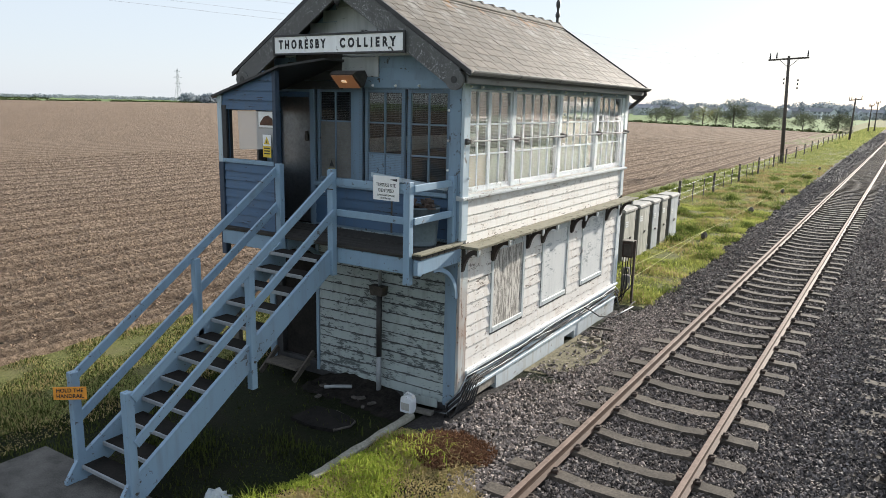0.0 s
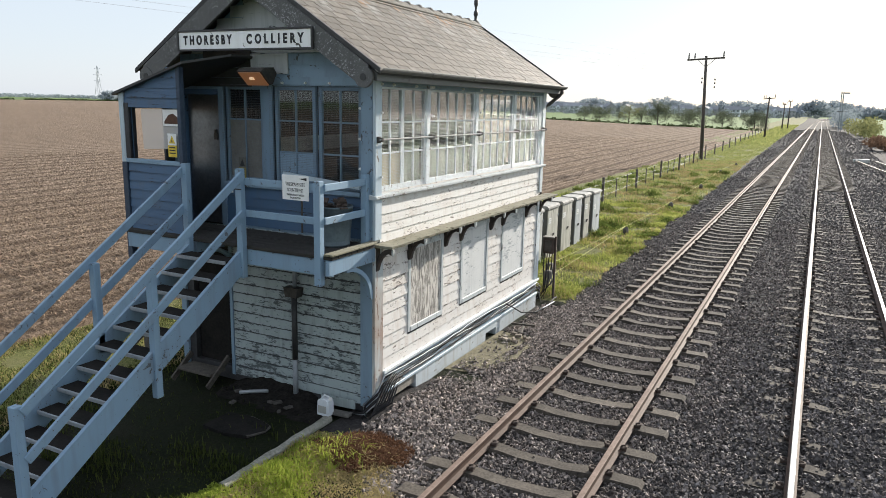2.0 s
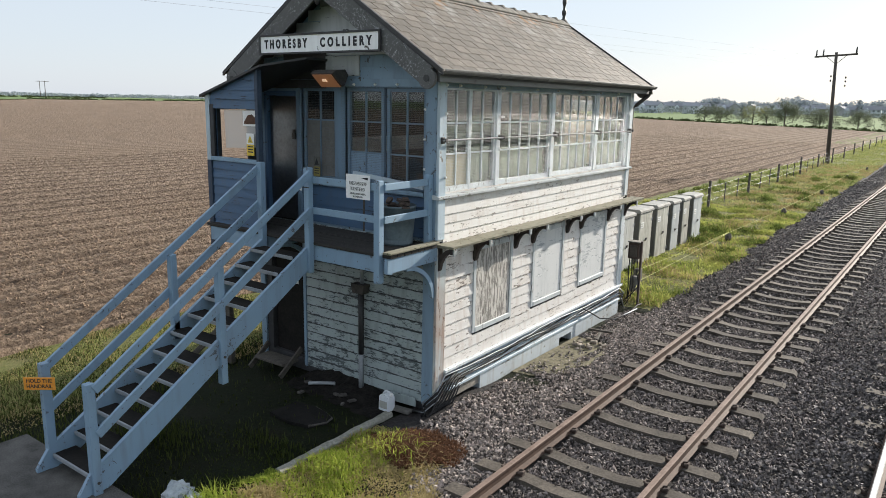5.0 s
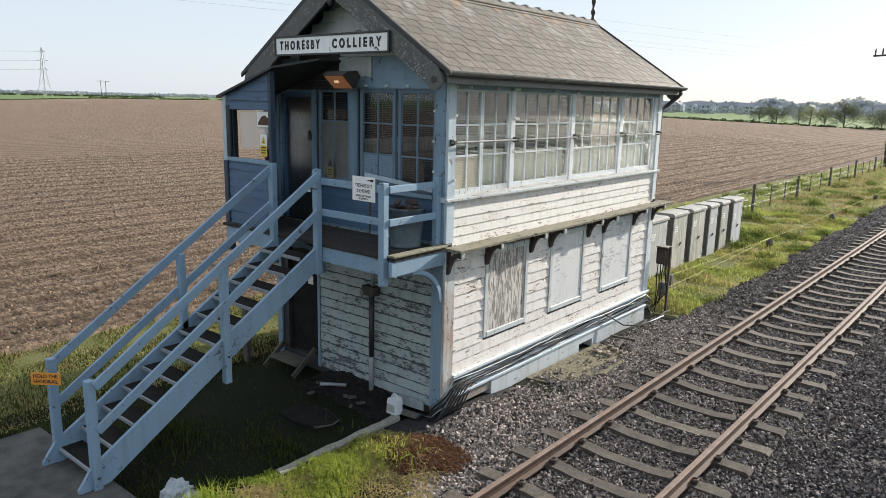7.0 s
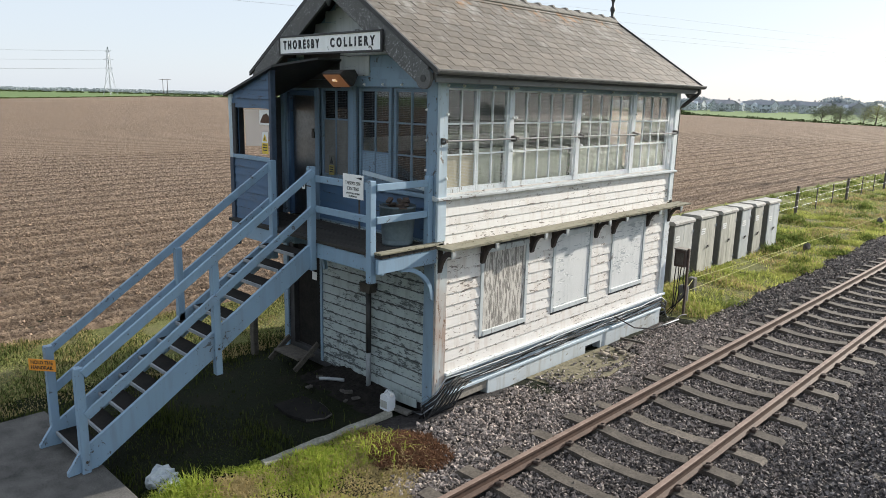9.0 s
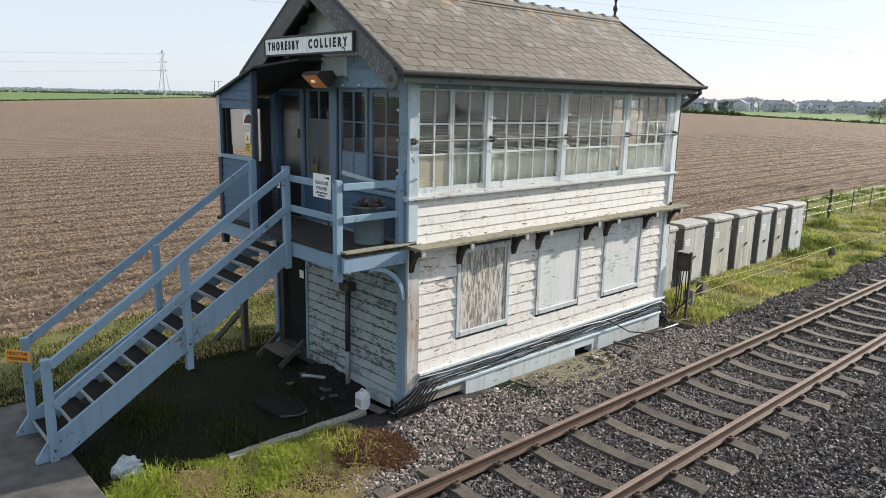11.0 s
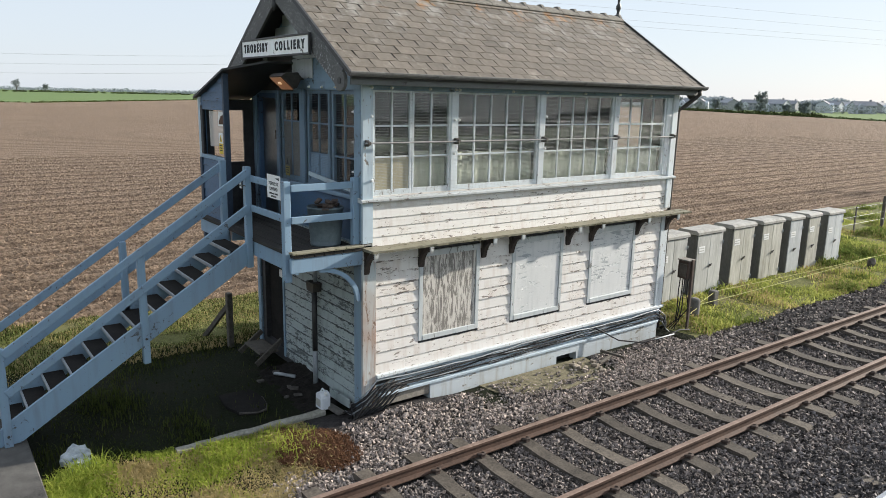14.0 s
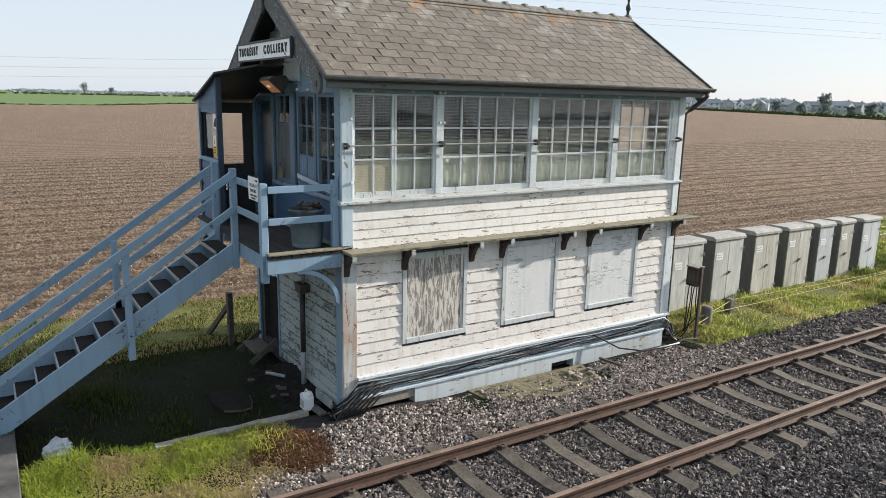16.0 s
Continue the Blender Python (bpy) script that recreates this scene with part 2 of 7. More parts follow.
def lichen(m):
    """Grey crusts on the upper slates and orange ones close to the ridge."""
    n, l = m.node_tree.nodes, m.node_tree.links
    b = n["Principled BSDF"]
    col = b.inputs["Base Color"].links[0].from_socket
    sep = n.new("ShaderNodeSeparateXYZ")
    l.new(n.new("ShaderNodeNewGeometry").outputs["Position"], sep.inputs[0])
    for low, high, lo, hi, amount, colour, scale, detail in ((5.1, 6.0, 0.5, 0.62, 0.75, (0.31, 0.3, 0.275), 3.2, 10), (5.75, 6.1, 0.55, 0.62, 0.9, (0.42, 0.19, 0.045), 2.4, 10)):
        patch_ = noise_tex(n, l, scale, detail, 0.75, space="World")
        rise = n.new("ShaderNodeMapRange")
        rise.inputs["From Min"].default_value = low
        rise.inputs["From Max"].default_value = high
        l.new(sep.outputs[2], rise.inputs["Value"])
        f = n.new("ShaderNodeMath")
        f.operation = "MULTIPLY"
        l.new(ramp_of(n, l, patch_, lo, hi, amount), f.inputs[0])
        l.new(rise.outputs[0], f.inputs[1])
        col = mix(n, l, f.outputs[0], col, colour)
    l.new(col, b.inputs["Base Color"])


lichen(SLATE)
RIDGE = mottled("ridge_tile", (0.085, 0.078, 0.066), (0.27, 0.25, 0.215), 9, 0.9)
BLACK = mottled("black_paint", (0.014, 0.014, 0.015), (0.045, 0.045, 0.045), 6, 0.5)
IRON = mottled("dark_iron", (0.03, 0.027, 0.025), (0.09, 0.08, 0.07), 8, 0.55, 0.3)
CONCRETE = mottled("concrete", (0.07, 0.066, 0.06), (0.2, 0.19, 0.17), 2.5, 0.95)
PLINTH = painted_wood("painted_plinth", (0.5, 0.555, 0.585), (0.24, 0.23, 0.2), 0.55, (1, 0.6, 1.6), dirt=(0.26, 0.22, 0.15), dirt_amount=0.6, flakes=6.0, patchy=0.4)


def lichened(m):
    """Pale and orange growths on old slates."""
    n, l = m.node_tree.nodes, m.node_tree.links
    b = n["Principled BSDF"]
    src = b.inputs["Base Color"].links[0].from_socket
    a = noise_tex(n, l, 3.2, 8, 0.75, space="World")
    o = noise_tex(n, l, 1.3, 6, 0.8, space="World")
    c = mix(n, l, ramp_of(n, l, a, 0.57, 0.68, 0.5), src, (0.36, 0.33, 0.28))
    c = mix(n, l, ramp_of(n, l, o, 0.66, 0.74, 0.6), c, (0.36, 0.2, 0.09))
    l.new(c, b.inputs["Base Color"])
    return m


lichened(SLATE)
lichened(RIDGE)
GALV = mottled("galvanised_steel", (0.2, 0.225, 0.245), (0.36, 0.385, 0.405), 6, 0.55, 0.3)
RUST = mottled("rust", (0.06, 0.03, 0.02), (0.15, 0.078, 0.05), 9, 0.9)
RAIL_SIDE = mottled("rusty_rail", (0.045, 0.026, 0.019), (0.115, 0.066, 0.045), 4, 0.75, 0.15)
RAIL_TOP = mottled("worn_rail_head", (0.12, 0.075, 0.054), (0.27, 0.19, 0.15), 5, 0.8, 0.0)
RAIL_BRIGHT = mottled("polished_rail_head", (0.55, 0.53, 0.5), (0.7, 0.68, 0.66), 5, 0.25, 1.0)
SLEEPER = random_tint(mottled("sleeper_concrete", (0.03, 0.025, 0.02), (0.15, 0.127, 0.102), 4, 0.95, fine=32, bump_s=0.5), 0.3)
CABINET = random_tint(mottled("cabinet_grey", (0.3, 0.3, 0.275), (0.6, 0.6, 0.57), 1.6, 0.6, stretch=(2, 2, 0.4), fine=9), 0.12)
LABEL_WHITE = mottled("white_label", (0.72, 0.72, 0.7), (0.85, 0.85, 0.84), 8, 0.5)
YELLOW = mottled("yellow_label", (0.6, 0.42, 0.04), (0.75, 0.55, 0.06), 8, 0.5)
ORANGE = mottled("orange_board", (0.75, 0.28, 0.03), (0.85, 0.36, 0.05), 8, 0.55)
LETTER = mottled("black_letters", (0.01, 0.01, 0.012), (0.03, 0.03, 0.035), 14, 0.6)
PLASTIC = mottled("white_plastic", (0.62, 0.66, 0.7), (0.74, 0.77, 0.8), 5, 0.4)
RUBBER = mottled("cable_rubber", (0.01, 0.01, 0.011), (0.04, 0.04, 0.042), 10, 0.75, spec=0.25)
ROPE = mottled("yellow_rope", (0.38, 0.38, 0.14), (0.5, 0.49, 0.24), 8, 0.95, spec=0.05)
DOOR_METAL = mottled("door_metal", (0.13, 0.145, 0.16), (0.26, 0.28, 0.3), 2, 0.3, 0.85)
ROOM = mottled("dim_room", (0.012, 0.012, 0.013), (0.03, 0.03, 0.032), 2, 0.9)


def glass_material(name, tint=(0.9, 0.95, 0.95)):
    m, n, l, b = nodes_of(name)
    b.inputs["Base Color"].default_value = (*tint, 1)
    b.inputs["Transmission Weight"].default_value = 1.0
    b.inputs["Roughness"].default_value = 0.02
    b.inputs["IOR"].default_value = 1.5
    return m


GLASS = glass_material("window_glass")


def dusty_glass():
    """Old panes with a thin uneven film of dust."""
    m, n, l, b = nodes_of("dusty_window_glass")
    b.inputs["Base Color"].default_value = (0.93, 0.96, 0.95, 1)
    b.inputs["Transmission Weight"].default_value = 1.0
    b.inputs["Roughness"].default_value = 0.02
    b.inputs["IOR"].default_value = 1.5
    dust, mx = n.new("ShaderNodeBsdfDiffuse"), n.new("ShaderNodeMixShader")
    dust.inputs["Color"].default_value = (0.5, 0.53, 0.5, 1)
    film = pos_noise(n, l, 2.2, (1, 1, 0.6), 6, 0.7)
    l.new(ramp_of(n, l, film, 0.3, 0.75, 0.09), mx.inputs[0])
    l.new(b.outputs[0], mx.inputs[1])
    l.new(dust.outputs[0], mx.inputs[2])
    l.new(mx.outputs[0], n["Material Output"].inputs["Surface"])
    return m


DUSTY_GLASS = dusty_glass()


def plywood_grain():
    """Bare plywood panel with flaking white paint in wavy grain."""
    m, n, l, b = nodes_of("flaking_plywood")
    g = pos_noise(n, l, 7.0, (1, 2.4, 0.38), 7, 0.7, 1.4)
    f = pos_noise(n, l, 30.0, (1, 3, 0.5), 5, 0.65)
    wood = mix(n, l, f.outputs[0], (0.11, 0.1, 0.09), (0.3, 0.28, 0.25))
    col = mix(n, l, ramp_of(n, l, g, 0.46, 0.54, 1.0), wood, (0.6, 0.57, 0.52))
    l.new(col, b.inputs["Base Color"])
    b.inputs["Roughness"].default_value = 0.8
    bump(n, l, b, g.outputs[0], 0.4, 0.004)
    return m


PLY_BARE = plywood_grain()
PLY_WHITE = painted_wood("painted_panel", (0.68, 0.69, 0.68), (0.4, 0.435, 0.445), 0.72, (1, 0.5, 3.0), dirt=(0.5, 0.525, 0.525), dirt_amount=0.8, flakes=8.0, patchy=0.55)


# ---- building helpers ----
def thing(name, at=(0, 0, 0), label="", category="", group="", kind=""):
    ob = new(name)
    ob.location = at
    ob.empty_display_size = 0.2
    return tagged(ob, label, category, group, kind)


def attach(ob, parent):
    if parent is not None:
        ob.parent = parent
        m = Matrix.Identity(4)
        p = parent
        chain = []
        while p is not None:
            chain.append(p.matrix_parent_inverse @ p.matrix_basis if p.parent else p.matrix_basis.copy())
            p = p.parent
        for c in reversed(chain):
            m = m @ c
        ob.matrix_parent_inverse = m.inverted()
    return ob


def mesh_of(name, bm, material, smooth=False):
    me = bpy.data.meshes.new(name)
    bm.normal_update()
    bm.to_mesh(me)
    bm.free()
    me.materials.append(material)
    if smooth:
        me.shade_smooth()
    return me


def part(name, bm, material, parent=None, label="", smooth=False):
    ob = new(name, mesh_of(name, bm, material, smooth))
    if label:
        ob["label"] = label
    return attach(ob, parent)


def solo(name, bm, material, label, category, group="", kind="", smooth=False):
    return tagged(part(name, bm, material, None, "", smooth), label, category, group, kind)


def raw(name, verts, faces, material, parent=None, label=""):
    me = bpy.data.meshes.new(name)
    me.from_pydata(verts, [], faces)
    me.materials.append(material)
    ob = new(name, me)
    if label:
        ob["label"] = label
    return attach(ob, parent)


BOX_FACES = [(0, 3, 2, 1), (4, 5, 6, 7), (0, 1, 5, 4), (1, 2, 6, 5), (2, 3, 7, 6), (3, 0, 4, 7)]


def box(bm, a, b, bevel=0.0):
    """An upright block between two corners."""
    x0, x1 = sorted((a[0], b[0]))
    y0, y1 = sorted((a[1], b[1]))
    z0, z1 = sorted((a[2], b[2]))
    vs = [bm.verts.new(p) for p in ((x0, y0, z0), (x1, y0, z0), (x1, y1, z0), (x0, y1, z0), (x0, y0, z1), (x1, y0, z1), (x1, y1, z1), (x0, y1, z1))]
    fs = [bm.faces.new([vs[i] for i in f]) for f in BOX_FACES]
    if bevel:
        es = {e for f in fs for e in f.edges}
        bmesh.ops.bevel(bm, geom=list(es), offset=bevel, segments=1, affect="EDGES", clamp_overlap=True)
    return bm


def block(a, b, bevel=0.0):
    return box(bmesh.new(), a, b, bevel)


def beam(bm, p, q, w, h, up=(0, 0, 1), bevel=0.0):
    """A straight timber from p to q, w wide and h deep."""
    p, q = Vector(p), Vector(q)
    d = (q - p).normalized()
    s = d.cross(Vector(up)).normalized()
    u = s.cross(d)
    vs = []
    for c in (p, q):
        for i, j in ((-1, -1), (1, -1), (1, 1), (-1, 1)):
            vs.append(bm.verts.new(c + s * (i * w / 2) + u * (j * h / 2)))
    fs = [bm.faces.new([vs[i] for i in f]) for f in BOX_FACES]
    if bevel:
        es = {e for f in fs for e in f.edges}
        bmesh.ops.bevel(bm, geom=list(es), offset=bevel, segments=1, affect="EDGES", clamp_overlap=True)
    return bm


def rod(bm, p, q, r, r2=None, n=10):
    """A round bar from p to q."""
    p, q = Vector(p), Vector(q)
    d = (q - p).normalized()
    s = d.orthogonal().normalized()
    u = d.cross(s)
    rings = []
    for c, k in ((p, r), (q, r if r2 is None else r2)):
        rings.append([bm.verts.new(c + (s * math.cos(2 * math.pi * i / n) + u * math.sin(2 * math.pi * i / n)) * k) for i in range(n)])
    for i in range(n):
        bm.faces.new((rings[0][i], rings[0][(i + 1) % n], rings[1][(i + 1) % n], rings[1][i]))
    bm.faces.new(rings[0][::-1])
    bm.faces.new(rings[1])
    return bm


def tube(bm, pts, r, n=6):
    """A bent round bar through the points."""
    pts = [Vector(p) for p in pts]
    rings = []
    for i, p in enumerate(pts):
        d = (pts[min(i + 1, len(pts) - 1)] - pts[max(i - 1, 0)]).normalized()
        ref = Vector((0, 0, 1)) if abs(d.z) < 0.9 else Vector((0, 1, 0))
        s = d.cross(ref).normalized()
        u = s.cross(d)
        rings.append([bm.verts.new(p + (s * math.cos(2 * math.pi * k / n) + u * math.sin(2 * math.pi * k / n)) * r) for k in range(n)])
    for a, b in zip(rings, rings[1:]):
        for k in range(n):
            bm.faces.new((a[k], a[(k + 1) % n], b[(k + 1) % n], b[k]))
    bm.faces.new(rings[0][::-1])
    bm.faces.new(rings[-1])
    return bm


def spin(bm, profile, at, n=24):
    """A turned shape: profile of (radius, height)."""
    rings = [[bm.verts.new((at[0] + r * math.cos(2 * math.pi * i / n), at[1] + r * math.sin(2 * math.pi * i / n), at[2] + z)) for i in range(n)] for r, z in profile]
    for a, b in zip(rings, rings[1:]):
        for i in range(n):
            bm.faces.new((a[i], a[(i + 1) % n], b[(i + 1) % n], b[i]))
    return bm


def prism(bm, outline, axis, lo, hi):
    """A flat outline of (u, v) pushed along an axis: 'x' takes (y, z), 'y' takes (x, z), 'z' takes (x, y)."""
    def place(u, v, w):
        return {"x": (w, u, v), "y": (u, w, v), "z": (u, v, w)}[axis]
    a = [bm.verts.new(place(u, v, lo)) for u, v in outline]
    b = [bm.verts.new(place(u, v, hi)) for u, v in outline]
    bm.faces.new(a[::-1])
    bm.faces.new(b)
    for i in range(len(a)):
        bm.faces.new((a[i], a[(i + 1) % len(a)], b[(i + 1) % len(a)], b[i]))
    bmesh.ops.recalc_face_normals(bm, faces=bm.faces)
    return bm


def wall_cells(bm, axis, lo, hi, u0, u1, v0, v1, holes):
    """A wall with real openings, as blocks round the holes (u0, v0, u1, v1)."""
    us = sorted({u0, u1, *(h[0] for h in holes), *(h[2] for h in holes)})
    vs = sorted({v0, v1, *(h[1] for h in holes), *(h[3] for h in holes)})
    for a, b in zip(us, us[1:]):
        for c, d in zip(vs, vs[1:]):
            um, vm = (a + b) / 2, (c + d) / 2
            if any(h[0] < um < h[2] and h[1] < vm < h[3] for h in holes):
                continue
            if axis == "x":
                box(bm, (lo, a, c), (hi, b, d))
            else:
                box(bm, (a, lo, c), (b, hi, d))
    bmesh.ops.remove_doubles(bm, verts=bm.verts, dist=1e-5)
    return bm


rng = random.Random(7)


def rough_at(x, y, k):
    return noise.noise(Vector((x * k, y * k, 1.7)))


def lap_board(parent, material, o, along, out, length, height, name="board", proud=0.024):
    """One weatherboard: thick at its lower edge, thin at the top, a little out of true."""
    o, u, n = Vector(o), Vector(along), Vector(out)
    v = Vector((0, 0, 1))
    j = [rng.uniform(-0.0022, 0.0022) for _ in range(4)]
    p = proud + rng.uniform(-0.004, 0.005)
    vs = []
    for s, k in ((0, 0), (length, 1)):
        b = o + u * s
        vs += [b + v * j[k], b + n * p + v * (j[k] - 0.002), b + n * 0.007 + v * (height + 0.006 + j[k + 2]), b + v * (height + 0.006 + j[k + 2])]
    return raw(name, vs, [(0, 1, 2, 3), (7, 6, 5, 4), (0, 4, 5, 1), (1, 5, 6, 2), (2, 6, 7, 3), (3, 7, 4, 0)], material, parent)


# ---- track lines ----
def track_one(y):
    return 2.58 + 0.0135 * y + (0.00012 * max(0.0, y - 330) ** 2)


def track_two(y):
    return 6.12 + 0.0115 * y + (0.00012 * max(0.0, y - 330) ** 2)


# ---- the signal box ----
L, W = 6.75, 3.67           # length along the track, width of the gable
FLOOR, SILL, HEAD = 2.50, 3.15, 4.60
RX, RZ, EZ, EX = -1.84, 6.17, 4.80, 0.29   # ridge and eave
SLOPE = (RZ - EZ) / (EX - RX)
signal_box = thing("signal_box", (RX, L / 2, 0), "two-storey timber signal box with flaking white boards and slate roof", "signal box")

# lower walls
LOW_WINS = [(0.96, 2.04), (2.78, 3.88), (4.62, 5.79)]
WZ0, WZ1 = 1.0, 2.30
bm = bmesh.new()
wall_cells(bm, "x", -0.12, -0.012, 0.0, L, 0.1, FLOOR - 0.05, [(a, WZ0, b, WZ1) for a, b in LOW_WINS])
wall_e = part("wall_front", bm, DARK_WOOD, signal_box, "flaking white weatherboard wall facing the track")
bm = bmesh.new()
wall_cells(bm, "y", 0.012, 0.12, -W, -0.12, 0.0, FLOOR - 0.05, [(-3.42, 0.22, -2.62, 2.2)])
wall_s = part("wall_gable", bm, DARK_WOOD, signal_box, "shaded gable wall of weathered flaking boards")
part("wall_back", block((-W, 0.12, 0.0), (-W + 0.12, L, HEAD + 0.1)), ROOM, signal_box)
bm = bmesh.new()
wall_cells(bm, "y", L - 0.12, L, -W + 0.12, -0.12, 0.0, HEAD + 0.1, [(-1.5, SILL, -0.7, HEAD - 0.1)])
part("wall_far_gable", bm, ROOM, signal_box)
# upper walls under and over the windows
bm = bmesh.new()
wall_cells(bm, "x", -0.12, -0.012, 0.0, L, FLOOR, HEAD + 0.12, [(0.13, SILL + 0.03, L - 0.14, HEAD)])
wall_u = part("wall_front_upper", bm, WHITE, signal_box)
bm = bmesh.new()
wall_cells(bm, "y", 0.012, 0.12, -W, -0.12, FLOOR, HEAD + 0.12, [(-3.42, FLOOR, -2.72, 4.46), (-2.62, SILL + 0.03, -1.87, HEAD), (-1.70, SILL + 0.03, -0.22, HEAD)])
prism(bm, [(-W, HEAD + 0.12), (-0.02, HEAD + 0.12), (RX, RZ - 0.12)], "y", 0.012, 0.1)
wall_g = part("wall_gable_upper", bm, BLUE_WORN, signal_box, "pale blue boarded upper gable")
prism_far = prism(bmesh.new(), [(-W, HEAD + 0.1), (-0.02, HEAD + 0.1), (RX, RZ - 0.12)], "y", L - 0.1, L - 0.005)
part("gable_far", prism_far, FLAKED_SHADED, signal_box)
part("room_floor", block((-W + 0.12, 0.12, FLOOR - 0.1), (-0.12, L - 0.12, FLOOR)), DARK_WOOD, signal_box)
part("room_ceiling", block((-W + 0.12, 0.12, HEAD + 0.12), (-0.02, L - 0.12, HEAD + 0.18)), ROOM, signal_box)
# Made-up pale panel added to brighten the lower panes; height fits the view.
part("wainscot", block((-W + 0.121, 0.13, FLOOR), (-W + 0.14, L - 0.13, 3.72)), PLY_WHITE, signal_box)
part("lever_bench", block((-W + 0.2, 0.6, FLOOR), (-W + 0.75, L - 0.6, FLOOR + 0.95), 0.01), DARK_WOOD, signal_box)

# weatherboards, track side
PITCH = 0.166
for k in range(5):
    lap_board(wall_u, WHITE, (-0.012, 0.14, 2.487 + k * 0.131), (0, 1, 0), (1, 0, 0), L - 0.28, 0.131, proud=0.022)
edges = [0.19] + [v for a, b in LOW_WINS for v in (a - 0.035, b + 0.035)] + [L - 0.2]
for k in range(11):
    z = 0.60 + k * PITCH
    if z + PITCH < WZ0 + 0.05:
        lap_board(wall_e, WHITE, (-0.012, 0.19, z), (0, 1, 0), (1, 0, 0), L - 0.39, PITCH - 0.011, proud=0.023)
    else:
        for a, b in zip(edges[::2], edges[1::2]):
            lap_board(wall_e, WHITE, (-0.012, a, z), (0, 1, 0), (1, 0, 0), b - a, PITCH - 0.011, proud=0.023)
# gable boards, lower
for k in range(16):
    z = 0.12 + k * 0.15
    lap_board(wall_s, FLAKED_SHADED, (-0.22, 0.012, z), (-1, 0, 0), (0, -1, 0), 2.36, 0.123, proud=0.018)
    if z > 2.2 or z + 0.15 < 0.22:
        lap_board(wall_s, FLAKED_SHADED, (-2.66, 0.012, z), (-1, 0, 0), (0, -1, 0), 0.8, 0.123, proud=0.018)
# gable boards, under the windows and up in the peak
for k in range(4):
    lap_board(wall_g, BLUE_DARK, (-0.2, 0.012, FLOOR + 0.04 + k * 0.14), (-1, 0, 0), (0, -1, 0), 2.5, 0.14)
for k in range(9):
    z = HEAD + 0.10 + k * 0.165
    half = (RZ - 0.14 - z - 0.12) / SLOPE
    if half > 0.1:
        lap_board(wall_g, PEAK if k > 1 else BLUE_WORN, (RX + min(half, 1.62), 0.012, z), (-1, 0, 0), (0, -1, 0), 2 * min(half, 1.62), 0.152)
# boards laid upright in the peak
for a, b, z0, z1 in ((-2.15, -1.42, 5.36, 5.72), (-2.2, -1.40, 4.74, 5.02)):
    part("patch_board", block((a, -0.03, z0), (b, -0.006, z1), 0.004), PEAK, wall_g, "pale plywood patch")

# corner boards
for a, b, m in (((-0.012, -0.03, 0.16), (0.035, 0.185, 2.43), CORNER), ((-0.012, -0.03, FLOOR + 0.04), (0.035, 0.135, HEAD + 0.1), BLUE_TRIM),
                ((-0.012, L - 0.19, 0.55), (0.03, L + 0.02, 2.43), WHITE_TRIM), ((-0.012, L - 0.135, FLOOR + 0.04), (0.03, L + 0.02, HEAD + 0.1), WHITE_TRIM),
                ((-0.21, -0.03, 0.1), (-0.014, 0.011, 2.43), BLUE_WORN), ((-0.2, -0.03, FLOOR + 0.04), (-0.014, 0.011, HEAD + 0.12), BLUE_WORN),
                ((-W, -0.03, 0.1), (-W + 0.12, 0.011, HEAD + 0.12), BLUE_WORN)):
    part("corner_board", block(a, b, 0.006), m, signal_box)

# windows facing the track
POSTS = [(0.135, 0.165), (1.475, 1.58), (3.235, 3.345), (5.02, 5.14), (6.48, 6.615)]


def lean_of(u):
    """Degrees each old sash leans, tuned to fit reflections in the camera's view."""
    return 1.1 + 0.22 * math.sin(u * 5.0)


